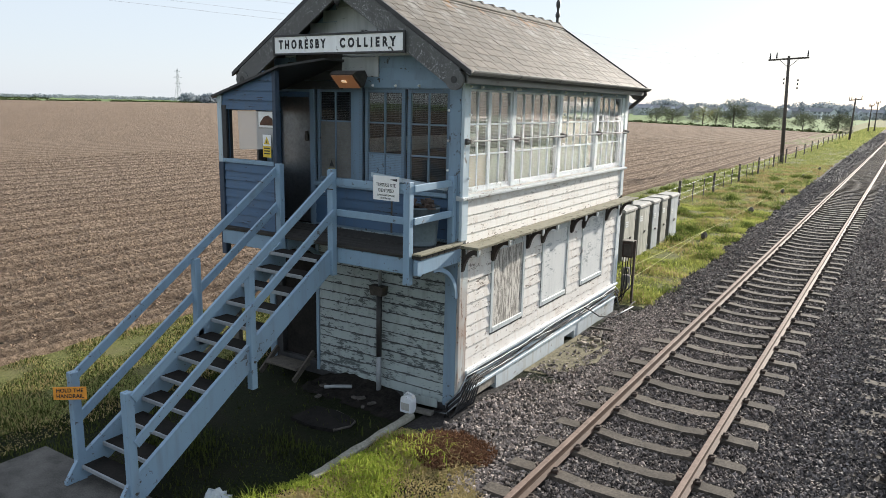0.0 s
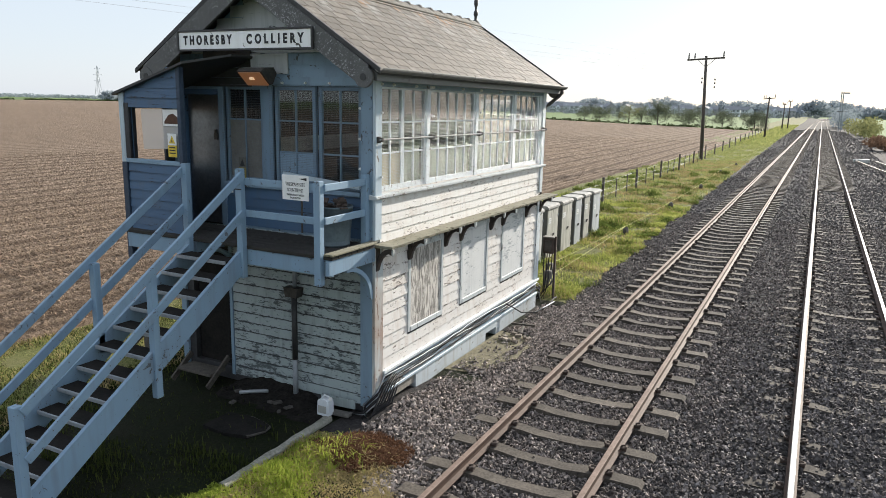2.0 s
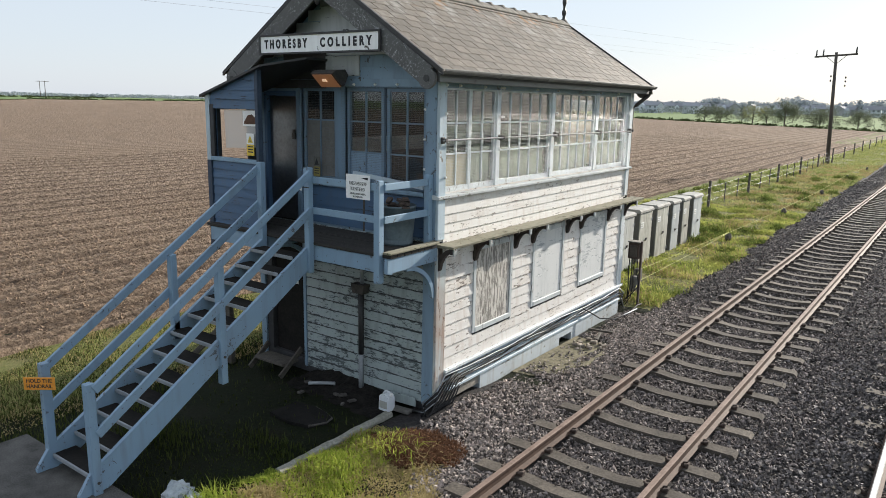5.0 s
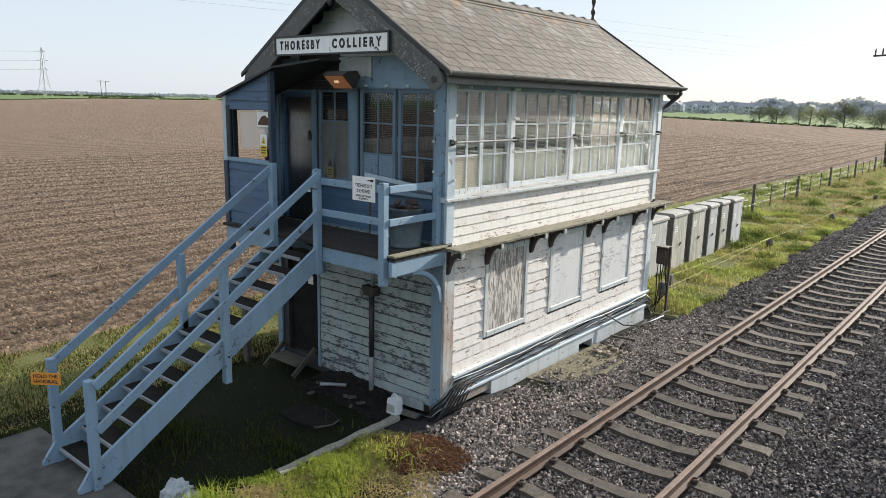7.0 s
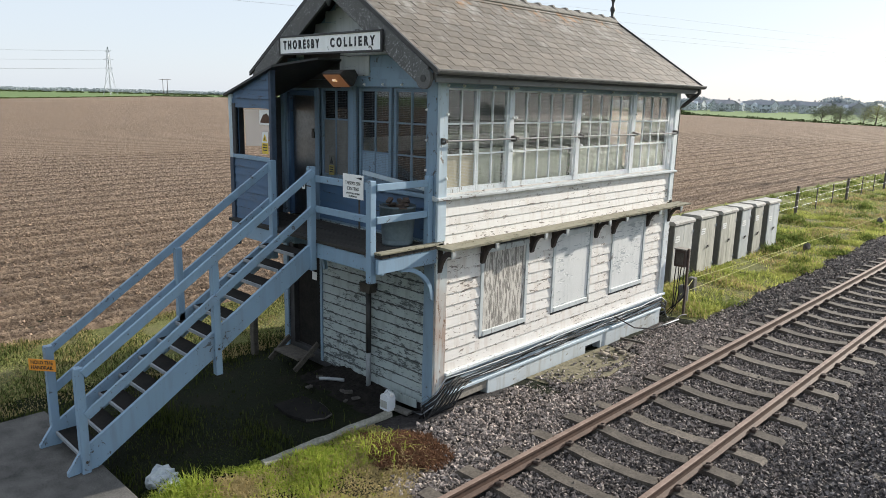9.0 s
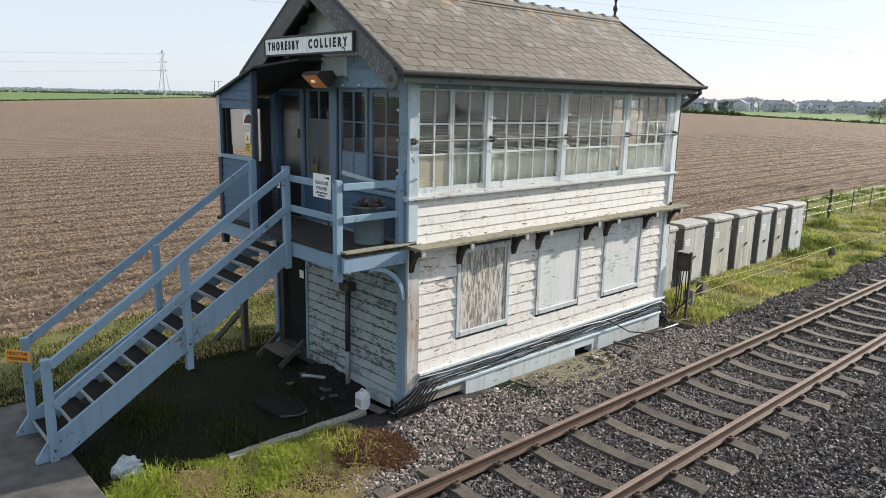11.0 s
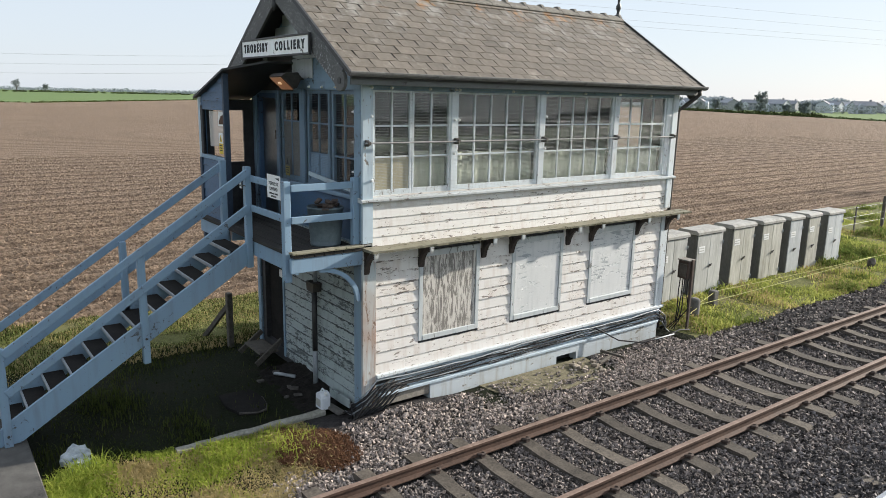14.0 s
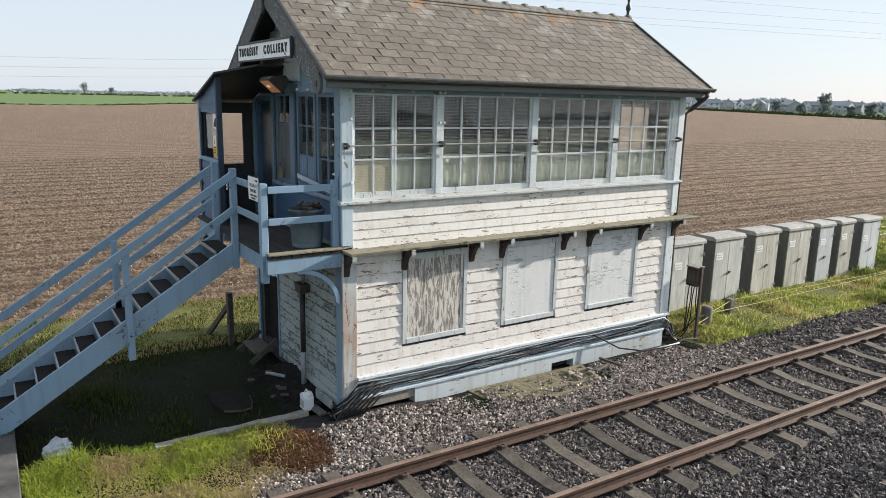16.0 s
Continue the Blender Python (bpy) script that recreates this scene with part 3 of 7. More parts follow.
def sash(parent, axis, u0, u1, z0, z1, face, cols, rows, frame_w=0.055, bar_w=0.024, rail=0.077, material=WHITE_TRIM, blind=(), panel=BLUE):
    """A glazed sash: frame, bars and panes. face: the plane of its outer side; blind: panes that are boarded, as (col, row)."""
    def bx(a, b, d0, d1, bm=None):
        bm = bm or bmesh.new()
        if axis == "x":
            return box(bm, (face - d1, a[0], a[1]), (face - d0, b[0], b[1]), 0.003)
        return box(bm, (a[0], face + d0, a[1]), (b[0], face + d1, b[1]), 0.003)
    bm = bmesh.new()
    bx((u0, z0), (u0 + frame_w, z1), 0, 0.05, bm)
    bx((u1 - frame_w, z0), (u1, z1), 0, 0.05, bm)
    bx((u0 + frame_w, z0), (u1 - frame_w, z0 + rail), 0.001, 0.049, bm)
    bx((u0 + frame_w, z1 - frame_w), (u1 - frame_w, z1), 0.001, 0.049, bm)
    win = part("window", bm, material, parent)
    gu0, gu1, gz0, gz1 = u0 + frame_w, u1 - frame_w, z0 + rail, z1 - frame_w
    us = [gu0 + (gu1 - gu0) * i / cols for i in range(cols + 1)]
    zs = rows if isinstance(rows, list) else [gz0 + (gz1 - gz0) * i / rows for i in range(rows + 1)]
    for u in us[1:-1]:
        part("glazing_bar", bx((u - bar_w / 2, gz0), (u + bar_w / 2, gz1), 0.008, 0.042), material, win)
    for z in zs[1:-1]:
        part("glazing_bar", bx((gu0, z - bar_w / 2), (gu1, z + bar_w / 2), 0.011, 0.039), material, win)
    for i in range(cols):
        for j in range(len(zs) - 1):
            a, b = (us[i] + bar_w / 2 if i else us[i], zs[j] + bar_w / 2 if j else gz0), (us[i + 1] - bar_w / 2 if i < cols - 1 else us[i + 1], zs[j + 1] - bar_w / 2 if j < len(zs) - 2 else gz1)
            if (i, j) in blind:
                part("boarded_pane", bx(a, b, 0.02, 0.03), panel, win)
            else:
                if axis == "x":
                    lean = (b[1] - a[1]) * math.tan(radians(lean_of(u0) + rng.uniform(-0.12, 0.12)))
                    bm = prism(bmesh.new(), [(face - 0.02, a[1]), (face - 0.02 - lean, b[1]), (face - 0.023 - lean, b[1]), (face - 0.023, a[1])], "y", a[0], b[0])
                else:
                    bm = bx(a, b, 0.024, 0.027)
                pane = part("pane", bm, DUSTY_GLASS if axis == "x" else GLASS, win)
                pane.visible_shadow = False
    return win


ROWS3 = [SILL + 0.16, 3.70, 4.12, HEAD - 0.06]
for u0, u1, cols in ((0.165, 0.80, 2), (0.805, 1.475, 2), (1.58, 3.235, 5), (3.345, 5.02, 5), (5.14, 6.48, 4)):
    sash(signal_box, "x", u0, u1, SILL + 0.03, HEAD, -0.035, cols, ROWS3, 0.036, 0.026, blind=((0, 0), (1, 0)) if u0 < 0.5 else (), panel=CREAM)
for a, b in POSTS:
    part("window_post", block((-0.1, a, SILL + 0.03), (-0.006, b, HEAD), 0.004), WHITE_TRIM, signal_box)
# pale cloth hung inside the lowest panes
CLOTH = mottled("faded_cloth", (0.42, 0.43, 0.36), (0.6, 0.6, 0.53), 3, 0.95, stretch=(1, 3, 0.4), fine=18, spec=0.1)
for a, b, top in ((0.85, 1.44, 3.76), (1.62, 3.2, 3.73), (3.38, 4.98, 3.71), (5.18, 6.44, 3.72)):
    bm = bmesh.new()
    n_f = int((b - a) / 0.03)
    cols_ = []
    for i in range(n_f + 1):
        y = a + (b - a) * i / n_f
        x = -0.135 + 0.012 * math.sin(y * 41.0) + 0.006 * math.sin(y * 97.0)
        cols_.append([bm.verts.new(q) for q in ((x, y, SILL + 0.04), (x - 0.004, y, SILL + 0.04), (x - 0.004, y, top), (x, y, top))])
    for c, d in zip(cols_, cols_[1:]):
        for i in range(4):
            bm.faces.new((c[i], d[i], d[(i + 1) % 4], c[(i + 1) % 4]))
    bmesh.ops.recalc_face_normals(bm, faces=bm.faces)
    part("curtain", bm, CLOTH, signal_box, "faded pale cloth behind the lower panes", smooth=True)
# sill, head board, ledge
part("window_sill", prism(bmesh.new(), [(-0.11, SILL + 0.03), (-0.11, SILL - 0.05), (0.06, SILL - 0.05), (0.075, SILL - 0.035), (0.075, SILL - 0.01)], "y", -0.06, L + 0.06), SILL_WOOD, signal_box)
# Darker blue on the head board imitates the shadow under the eaves.
part("head_board", block((-0.01, 0.136, HEAD - 0.01), (0.02, L - 0.136, HEAD + 0.13), 0.004), BLUE_WORN, signal_box)

# security bar across the windows
bar = part("security_bar", rod(bmesh.new(), (0.095, -0.02, 3.90), (0.095, L - 0.08, 3.89), 0.012), STEEL_BAR, signal_box, "galvanised bar across the windows")
for y in (0.03, 1.53, 3.29, 5.03, 6.62):
    bm = block((0.0, y - 0.03, 3.855), (0.07, y + 0.03, 3.94), 0.008)
    rod(bm, (0.07, y, 3.9), (0.118, y, 3.9), 0.026)
    part("bracket", bm, IRON, bar)


# wire mesh over the windows
def wire_screen(parent, axis, u0, u1, z0, z1, at, step=0.026, r=0.0009, material=WIRE_WHITE):
    bm = bmesh.new()
    k = 0
    u = u0
    while u <= u1:
        p, q = ((at, u, z0), (at, u, z1)) if axis == "x" else ((u, at, z0), (u, at, z1))
        rod(bm, p, q, r * 0.7, n=8)
        u += step * 3.0
    z = z0
    while z <= z1:
        p, q = ((at + 0.002, u0, z), (at + 0.002, u1, z)) if axis == "x" else ((u0, at - 0.002, z), (u1, at - 0.002, z))
        rod(bm, p, q, r * 1.2, n=8)
        z += step
    bmesh.ops.delete(bm, geom=[f for f in bm.faces if len(f.verts) > 4], context="FACES_ONLY")
    ob = part("wire_screen", bm, material, parent, "galvanised wire mesh", smooth=True)
    ob["kind"] = "stuff"
    return ob


for a, b in ((0.1, 1.53), (1.54, 3.28), (3.30, 5.06), (5.08, 6.6)):
    wire_screen(signal_box, "x", a, b, SILL + 0.06, HEAD + 0.04, 0.045, 0.0205, 0.0008)
for y, zs in ((0.11, (4.62, 4.25, 3.4)), (0.42, (4.62,)), (1.05, (4.62,)), (1.5, (4.62, 4.2, 3.72)), (1.57, (4.62, 4.2)), (2.6, (4.62,)), (3.32, (4.62, 4.25, 3.75)), (4.2, (4.62,)), (5.06, (4.62, 4.25)), (5.9, (4.62,))):
    for z in zs:
        part("screen_washer", rod(bmesh.new(), (0.03, y, z), (0.062, y, z), 0.024, 0.015, 10), LABEL_WHITE, signal_box)

# ledge with brackets
bm = bmesh.new()
rings = []
for k in range(96):
    y = -0.02 + 7.12 * k / 95
    w = 0.012 * noise.noise(Vector((0, y * 5.0, 0))) + 0.01 * noise.noise(Vector((3, y * 17.0, 0)))
    h = 0.006 * noise.noise(Vector((7, y * 6.0, 0)))
    rings.append([bm.verts.new(p) for p in ((0.0, y, 2.484), (0.0, y, 2.442), (0.292 + w, y, 2.45 + h), (0.298 + w * 1.4, y, 2.482 + h))])
for a, b in zip(rings, rings[1:]):
    for k in range(4):
        bm.faces.new((a[k], a[(k + 1) % 4], b[(k + 1) % 4], b[k]))
bm.faces.new(rings[0][::-1])
bm.faces.new(rings[-1])
bmesh.ops.recalc_face_normals(bm, faces=bm.faces)
ledge = part("ledge", bm, MOSSY, signal_box, "mossy weathered timber ledge")
for y in (0.03, 0.95, 2.13, 2.71, 4.0, 4.58, 5.83, 6.70):
    leg = [(0.0, 2.44), (0.0, 2.12), (0.03, 2.1), (0.05, 2.13), (0.062, 2.2), (0.05, 2.44)]
    low = [(0.05, 2.13), (0.075, 2.22), (0.115, 2.3), (0.17, 2.355), (0.225, 2.375), (0.275, 2.37)]
    high = [(0.275, 2.447), (0.235, 2.447), (0.175, 2.428), (0.115, 2.385), (0.075, 2.32), (0.055, 2.26)]
    bm = prism(bmesh.new(), leg, "y", y - 0.04, y + 0.04)
    prism(bm, low + high, "y", y - 0.036, y + 0.036)
    bk = part("bracket", bm, BRACKET, ledge, "dark carved bracket with an arched arm")
    tip = [(0.274, 2.372), (0.283, 2.345), (0.297, 2.38), (0.3, 2.446), (0.276, 2.446)]
    part("bracket_tip", prism(bmesh.new(), tip, "y", y - 0.03, y + 0.03), SILL_WOOD, bk, "pale worn bracket tip")

# boarded lower windows
for i, (a, b) in enumerate(LOW_WINS):
    bm = bmesh.new()
    w = 0.07
    box(bm, (-0.03, a - 0.03, WZ0 - 0.03), (0.02, a + w - 0.03, WZ1 + 0.03), 0.005)
    box(bm, (-0.03, b - w + 0.03, WZ0 - 0.03), (0.02, b + 0.03, WZ1 + 0.03), 0.005)
    box(bm, (-0.03, a + w - 0.03, WZ1 - 0.06), (0.018, b - w + 0.03, WZ1 + 0.03), 0.005)
    box(bm, (-0.03, a + w - 0.03, WZ0 - 0.03), (0.026, b - w + 0.03, WZ0 + 0.05), 0.005)
    win = part("boarded_window", bm, FRAME_BLUE, signal_box, "window boarded over with flaking plywood")
    part("panel", block((-0.03, a + 0.055, WZ0 + 0.05), (0.004, b - 0.047, WZ1 - 0.06)), PLY_BARE if i == 0 else PLY_WHITE, win)

# foot of the track wall: white battens, cables, rendered plinth
part("batten", block((-0.012, 0.19, 0.555), (0.065, L + 0.05, 0.605), 0.006), WHITE_TRIM, signal_box, "white painted batten")
part("batten", block((-0.012, 0.22, 0.27), (0.08, L - 0.1, 0.315), 0.006), BLUE_TRIM, signal_box, "white painted batten")
part("plinth_board", block((-0.012, 0.19, 0.31), (0.012, L, 0.56)), BLUE_TRIM, signal_box)
for y0, y1, z0, z1 in ((1.14, 3.86, -0.12, 0.265), (4.36, L - 0.1, -0.12, 0.265), (3.86, 4.36, 0.125, 0.265), (3.86, 4.36, -0.12, -0.04)):
    part("plinth_block", block((-0.12, y0, z0), (0.05, y1, z1)), PLINTH, signal_box, "pale rendered plinth")
part("sill_beam", block((-0.11, 0.0, 0.1), (0.03, 1.14, 0.28), 0.01), GREY_WOOD, signal_box, "rotten timber ground beam")
part("vent_back", block((-0.2, 3.8, -0.08), (-0.13, 4.4, 0.2)), DARK_WOOD, signal_box)
for i in range(9):
    r = random.Random(i)
    pts = [((-0.35 if i < 3 else -0.03) + r.uniform(-0.05, 0.05), -0.12 - 0.03 * (i % 4), 0.0), (-0.05, -0.1 - r.uniform(0, 0.1), 0.06 + 0.02 * i), (0.06, 0.0, 0.2 + 0.02 * i)]
    z0 = 0.34 + 0.022 * i
    for k in range(24):
        y = 0.18 + k * (L - 0.3) / 23
        pts.append((0.03 + 0.02 * (i % 3) + r.uniform(-0.006, 0.006), y, z0 + 0.02 * math.sin(y * 1.7 + i) + r.uniform(-0.012, 0.012)))
    pts.append((0.07, L + 0.04 + 0.01 * i, 0.26 + 0.015 * i))
    pts.append((0.05 - 0.02 * i, L + 0.2 + 0.03 * i, 0.08))
    pts.append((0.0 - 0.04 * i, L + 0.4, -0.03))
    solo("cable", tube(bmesh.new(), pts, r.choice((0.006, 0.008, 0.012))), RUBBER if i % 4 else GALV, "black signalling cable clipped along the wall foot", "cable", "cables along the wall foot", smooth=True)
pts = [(0.09, 4.75, 0.5), (0.14, 4.95, 0.4), (0.22, 5.3, 0.2), (0.36, 5.8, 0.1), (0.42, 6.4, 0.1), (0.4, 6.9, 0.16), (0.3, 7.4, 0.05)]
solo("cable", tube(bmesh.new(), pts, 0.014), RUBBER, "loose black cable drooping from the wall foot", "cable", "cables along the wall foot", smooth=True)
pts = [(0.3, 5.85, 0.06), (0.38, 6.1, 0.1), (0.5, 6.6, 0.16)]
solo("pipe_offcut", tube(bmesh.new(), pts, 0.013), GALV, "short grey pipe lying on the ballast", "pipe", smooth=True)
for i in range(7):
    r = random.Random(140 + i)
    y0 = 0.2 + 0.05 * i
    pts = [(0.05, y0 + 0.25, 0.5 - 0.03 * i), (0.075, y0 + 0.02, 0.42 - 0.03 * i), (0.07 + 0.01 * i, y0 - 0.22, 0.22 - 0.02 * i), (0.07 - 0.01 * i, y0 - 0.34, 0.08 - 0.01 * i), (0.04 - 0.02 * i, y0 - 0.4, -0.03)]
    solo("cable", tube(bmesh.new(), pts, r.choice((0.012, 0.016))), RUBBER, "black signalling cable bent to the ground at the corner", "cable", "cables at the corner", smooth=True)

# roof
N_UP, N_ALONG = 13, 25
up_len = math.hypot(EX - RX, RZ - EZ)
ca, sa = (EX - RX) / up_len, (RZ - EZ) / up_len
Y0, Y1 = -0.36, 7.12
bm = bmesh.new()
for s in (1, -1):
    prism(bm, [(RX, RZ - 0.03), (RX + s * (EX - RX), EZ - 0.03), (RX + s * (EX - RX) - s * 0.02, EZ - 0.08), (RX, RZ - 0.085)], "y", Y0 + 0.04, Y1 - 0.04)
roof = part("roof", bm, DARK_WOOD, signal_box, "grey-brown slate roof")


def slate_mesh(width, length, thick=0.006):
    """A slate lying on the slope, its tail lifted."""
    vs = []
    for v in (0.0, length):
        lift = 0.0105 if v == 0 else 0.004
        for u in (0.0, width):
            vs += [(u, v, lift), (u, v, lift - thick)]
    # corners: tail-left top/bottom, tail-right, head-left, head-right
    fs = [(0, 2, 6, 4), (1, 5, 7, 3), (0, 1, 3, 2), (2, 3, 7, 6), (6, 7, 5, 4), (4, 5, 1, 0)]
    me = bpy.data.meshes.new("slate")
    me.from_pydata(vs, [], fs)
    me.materials.append(SLATE)
    return me


expo = up_len / N_UP
sw = (Y1 - Y0) / N_ALONG
SLATES = [slate_mesh(sw - 0.018, expo * 1.42), slate_mesh(sw / 2 - 0.018, expo * 1.42), slate_mesh(sw - 0.026, expo * 1.38)]
srng = random.Random(3)
east = Matrix(((0, -ca, sa, EX + 0.02), (1, 0, 0, 0), (0, sa, ca, EZ - 0.03), (0, 0, 0, 1)))
west_v, west_f = [], []
for k in range(N_UP):
    offs = 0.0 if k % 2 == 0 else 0.5
    cols = [(i * sw, 0 if srng.random() < 0.7 else 2) for i in range(N_ALONG)] if offs == 0 else [(0.0, 1)] + [((i + 0.5) * sw, 0 if srng.random() < 0.7 else 2) for i in range(N_ALONG - 1)] + [((N_ALONG - 0.5) * sw, 1)]
    for u, kind in cols:
        if k < N_UP - 1:
            ob = new("slate", SLATES[kind])
            ob.matrix_basis = east @ pose(Y0 + u + 0.004, k * expo - 0.02 + srng.uniform(-0.011, 0.009), srng.uniform(0, 0.0025), 0, 0, srng.uniform(-1.2, 1.2))
            attach(ob, roof)
for k in (N_UP - 1,):
    for i in range(N_ALONG):
        o = len(west_v)
        for v in (0.0, expo * 0.95):
            for u in (0.0, sw - 0.008):
                for z in (0.02, 0.01):
                    west_v.append(east @ Vector((Y0 + i * sw + u, k * expo - 0.02 + v, z)))
        west_f += [tuple(o + q for q in f) for f in ((0, 2, 6, 4), (1, 5, 7, 3), (0, 1, 3, 2), (2, 3, 7, 6), (6, 7, 5, 4), (4, 5, 1, 0))]
west = Matrix(((0, ca, -sa, 2 * RX - EX - 0.02), (1, 0, 0, 0), (0, sa, ca, EZ - 0.03), (0, 0, 0, 1)))
for k in range(N_UP):
    for i in range(N_ALONG):
        o = len(west_v)
        sh = 0.0 if k % 2 else -sw / 2
        for v in (0.0, expo * 1.4 if k < N_UP - 1 else expo * 0.95):
            for u in (0.0, sw - 0.008):
                for z in ((0.022, 0.013) if v == 0 else (0.004, -0.004)):
                    west_v.append(west @ Vector((min(max(Y0 + i * sw + u + sh, Y0), Y1), k * expo - 0.02 + v, z)))
        west_f += [tuple(o + q for q in f) for f in ((0, 4, 6, 2), (1, 3, 7, 5), (0, 2, 3, 1), (2, 6, 7, 3), (6, 4, 5, 7), (4, 0, 1, 5))]
ob = raw("back_slope_slating", west_v, west_f, SLATE, roof)
ob["kind"] = "stuff"
# ridge tiles, each with a raised collar at its end
for i in range(17):
    a = Y0 + i * (Y1 - Y0) / 17
    b = a + (Y1 - Y0) / 17 - 0.012
    bm = bmesh.new()
    prism(bm, [(RX - 0.16, RZ - 0.075), (RX - 0.15, RZ - 0.05), (RX - 0.04, RZ + 0.035), (RX + 0.04, RZ + 0.035), (RX + 0.15, RZ - 0.05), (RX + 0.16, RZ - 0.075), (RX, RZ + 0.0)], "y", a, b)
    prism(bm, [(RX - 0.1, RZ + 0.0), (RX - 0.045, RZ + 0.065), (RX + 0.045, RZ + 0.065), (RX + 0.1, RZ + 0.0)], "y", b - 0.06, b + 0.004)
    part("ridge_tile", bm, RIDGE, roof)
# finials at the gable ends
for y in (Y1 - 0.03, Y0 + 0.03):
    prof = [(0.07, 0.0), (0.07, 0.06), (0.035, 0.09), (0.03, 0.16), (0.05, 0.2), (0.05, 0.25), (0.025, 0.3), (0.025, 0.36), (0.045, 0.42), (0.045, 0.5), (0.02, 0.56), (0.02, 0.66), (0.035, 0.7), (0.03, 0.76), (0.001, 0.95)]
    part("finial", spin(bmesh.new(), prof, (RX, y, RZ - 0.02), 12), BLACK, roof, "dark turned finial", smooth=True)
# verge boards
for y0, y1 in ((Y0 - 0.02, Y0 + 0.015), (Y1 - 0.015, Y1 + 0.02)):
    for s in (1, -1):
        e = RX + s * (EX - RX + 0.03)
        part("verge_board", prism(bmesh.new(), [(RX, RZ + 0.03), (e, EZ + 0.0), (e, EZ - 0.06), (RX, RZ - 0.04)], "y", y0, y1), BLACK, roof)
    for s in (1, -1):
        e = RX + s * (EX - RX - 0.14)
        ez = EZ - 0.055 + 0.14 * SLOPE
        yb0, yb1 = (y0 + 0.0, y0 + 0.04) if y0 < 0 else (y1 - 0.04, y1)
        bm = prism(bmesh.new(), [(RX, RZ - 0.04), (e, ez), (e - s * 0.1, ez - 0.26), (RX, RZ - 0.36)], "y", yb0, yb1)
        part("bargeboard", bm, BARGE, roof, "grey weathered bargeboard with flaking paint")
        bm = bmesh.new()
        cx, cz = RX + s * (0.079 - RX), 4.69
        ring = [(cx + 0.13 * math.cos(i * math.pi / 12), cz + 0.13 * math.sin(i * math.pi / 12)) for i in range(24)]
        prism(bm, ring, "y", yb0 - 0.012, yb1 - 0.006)
        part("roundel", bm, BARGE, roof, "round bargeboard end")
        bm = bmesh.new()
        rod(bm, (cx, yb0 - 0.02, cz), (cx, yb0 - 0.005, cz), 0.045, n=14)
        part("roundel_boss", bm, BLACK, roof)
# eaves: fascia, soffit, gutter in lengths, downpipe at the far corner
part("soffit", prism(bmesh.new(), [(-0.1, 4.74), (0.02, 4.66), (0.2, 4.66), (0.2, 4.76), (0.1, 4.85)], "y", -0.1, L + 0.2), FASCIA, signal_box, "grey eaves boards")
part("fascia", block((0.2, Y0 + 0.05, 4.645), (0.232, Y1 - 0.05, 4.76), 0.004), FASCIA, signal_box)
gut = [(0.24 + 0.062 * (1 - math.cos(a)), 4.80 - 0.055 * math.sin(a)) for a in [math.pi * i / 8 for i in range(9)]]
gut = gut + [(x * 0.9 + 0.302 * 0.1, z + 0.006) for x, z in gut[::-1]]
cuts = [Y0 - 0.02, 1.0, 2.4, 3.9, 5.1, 6.2, Y1 + 0.03]
for a, b in zip(cuts, cuts[1:]):
    g = part("gutter", prism(bmesh.new(), gut, "y", a + 0.002, b - 0.002), GUTTER, signal_box, "grey half-round gutter")
    part("gutter_joint", prism(bmesh.new(), [(0.302 + (x - 0.302) * 1.12, 4.8 + (z - 4.8) * 1.12 - 0.002) for x, z in gut[:9]] + [(0.3, 4.79)], "y", b - 0.05, b - 0.004), GUTTER, g)
part("downpipe", tube(bmesh.new(), [(0.29, Y1 - 0.12, 4.74), (0.29, Y1 - 0.12, 4.66), (0.26, Y1 - 0.16, 4.62), (0.06, L + 0.1, 4.42), (-0.02, L + 0.08, 4.34), (-0.06, L + 0.08, 0.1)], 0.04, 10), IRON, signal_box, "dark downpipe", smooth=True)

# pendant hanging at the front apex
prof = [(0.001, 0.0), (0.03, 0.03), (0.045, 0.08), (0.03, 0.12), (0.025, 0.2), (0.05, 0.24), (0.05, 0.42)]
part("pendant", spin(bmesh.new(), prof, (RX, Y0 - 0.03, RZ - 0.5), 10), BLACK, roof, "dark turned pendant", smooth=True)
# black boards added for deep shade over dark paint, lobby roof to name board
for k in range(4):
    part("tarred_board", block((-3.5 + 0.18 * k, -0.036, 4.56 + 0.135 * k), (-2.06, -0.014, 4.69 + 0.135 * k), 0.003), BLACK, wall_g, "black board standing in for deep shade over dark paint")

# gable windows, screens, doors
# Darker copy of the mesh wire for the shaded gable.
WIRE_SHADED = mottled("shaded_wire", (0.09, 0.1, 0.115), (0.17, 0.19, 0.21), 8, 0.6)
sash(signal_box, "y", -2.60, -1.89, SILL + 0.03, HEAD - 0.02, 0.02, 2, [SILL + 0.13, 4.10, HEAD - 0.08], material=BLUE_GABLE, blind=((0, 0), (1, 0)), panel=GREY_PANEL)
sash(signal_box, "y", -1.68, -0.97, SILL + 0.03, HEAD - 0.02, 0.02, 2, [SILL + 0.13, 3.66, 4.10, HEAD - 0.08], material=BLUE_GABLE, blind=((0, 0), (1, 0)))
sash(signal_box, "y", -0.93, -0.22, SILL + 0.03, HEAD - 0.02, 0.03, 2, [SILL + 0.13, 3.66, 4.10, HEAD - 0.08], material=BLUE_GABLE)
part("window_post", block((-1.87, -0.02, SILL), (-1.70, 0.08, HEAD), 0.004), BLUE_GABLE, signal_box)
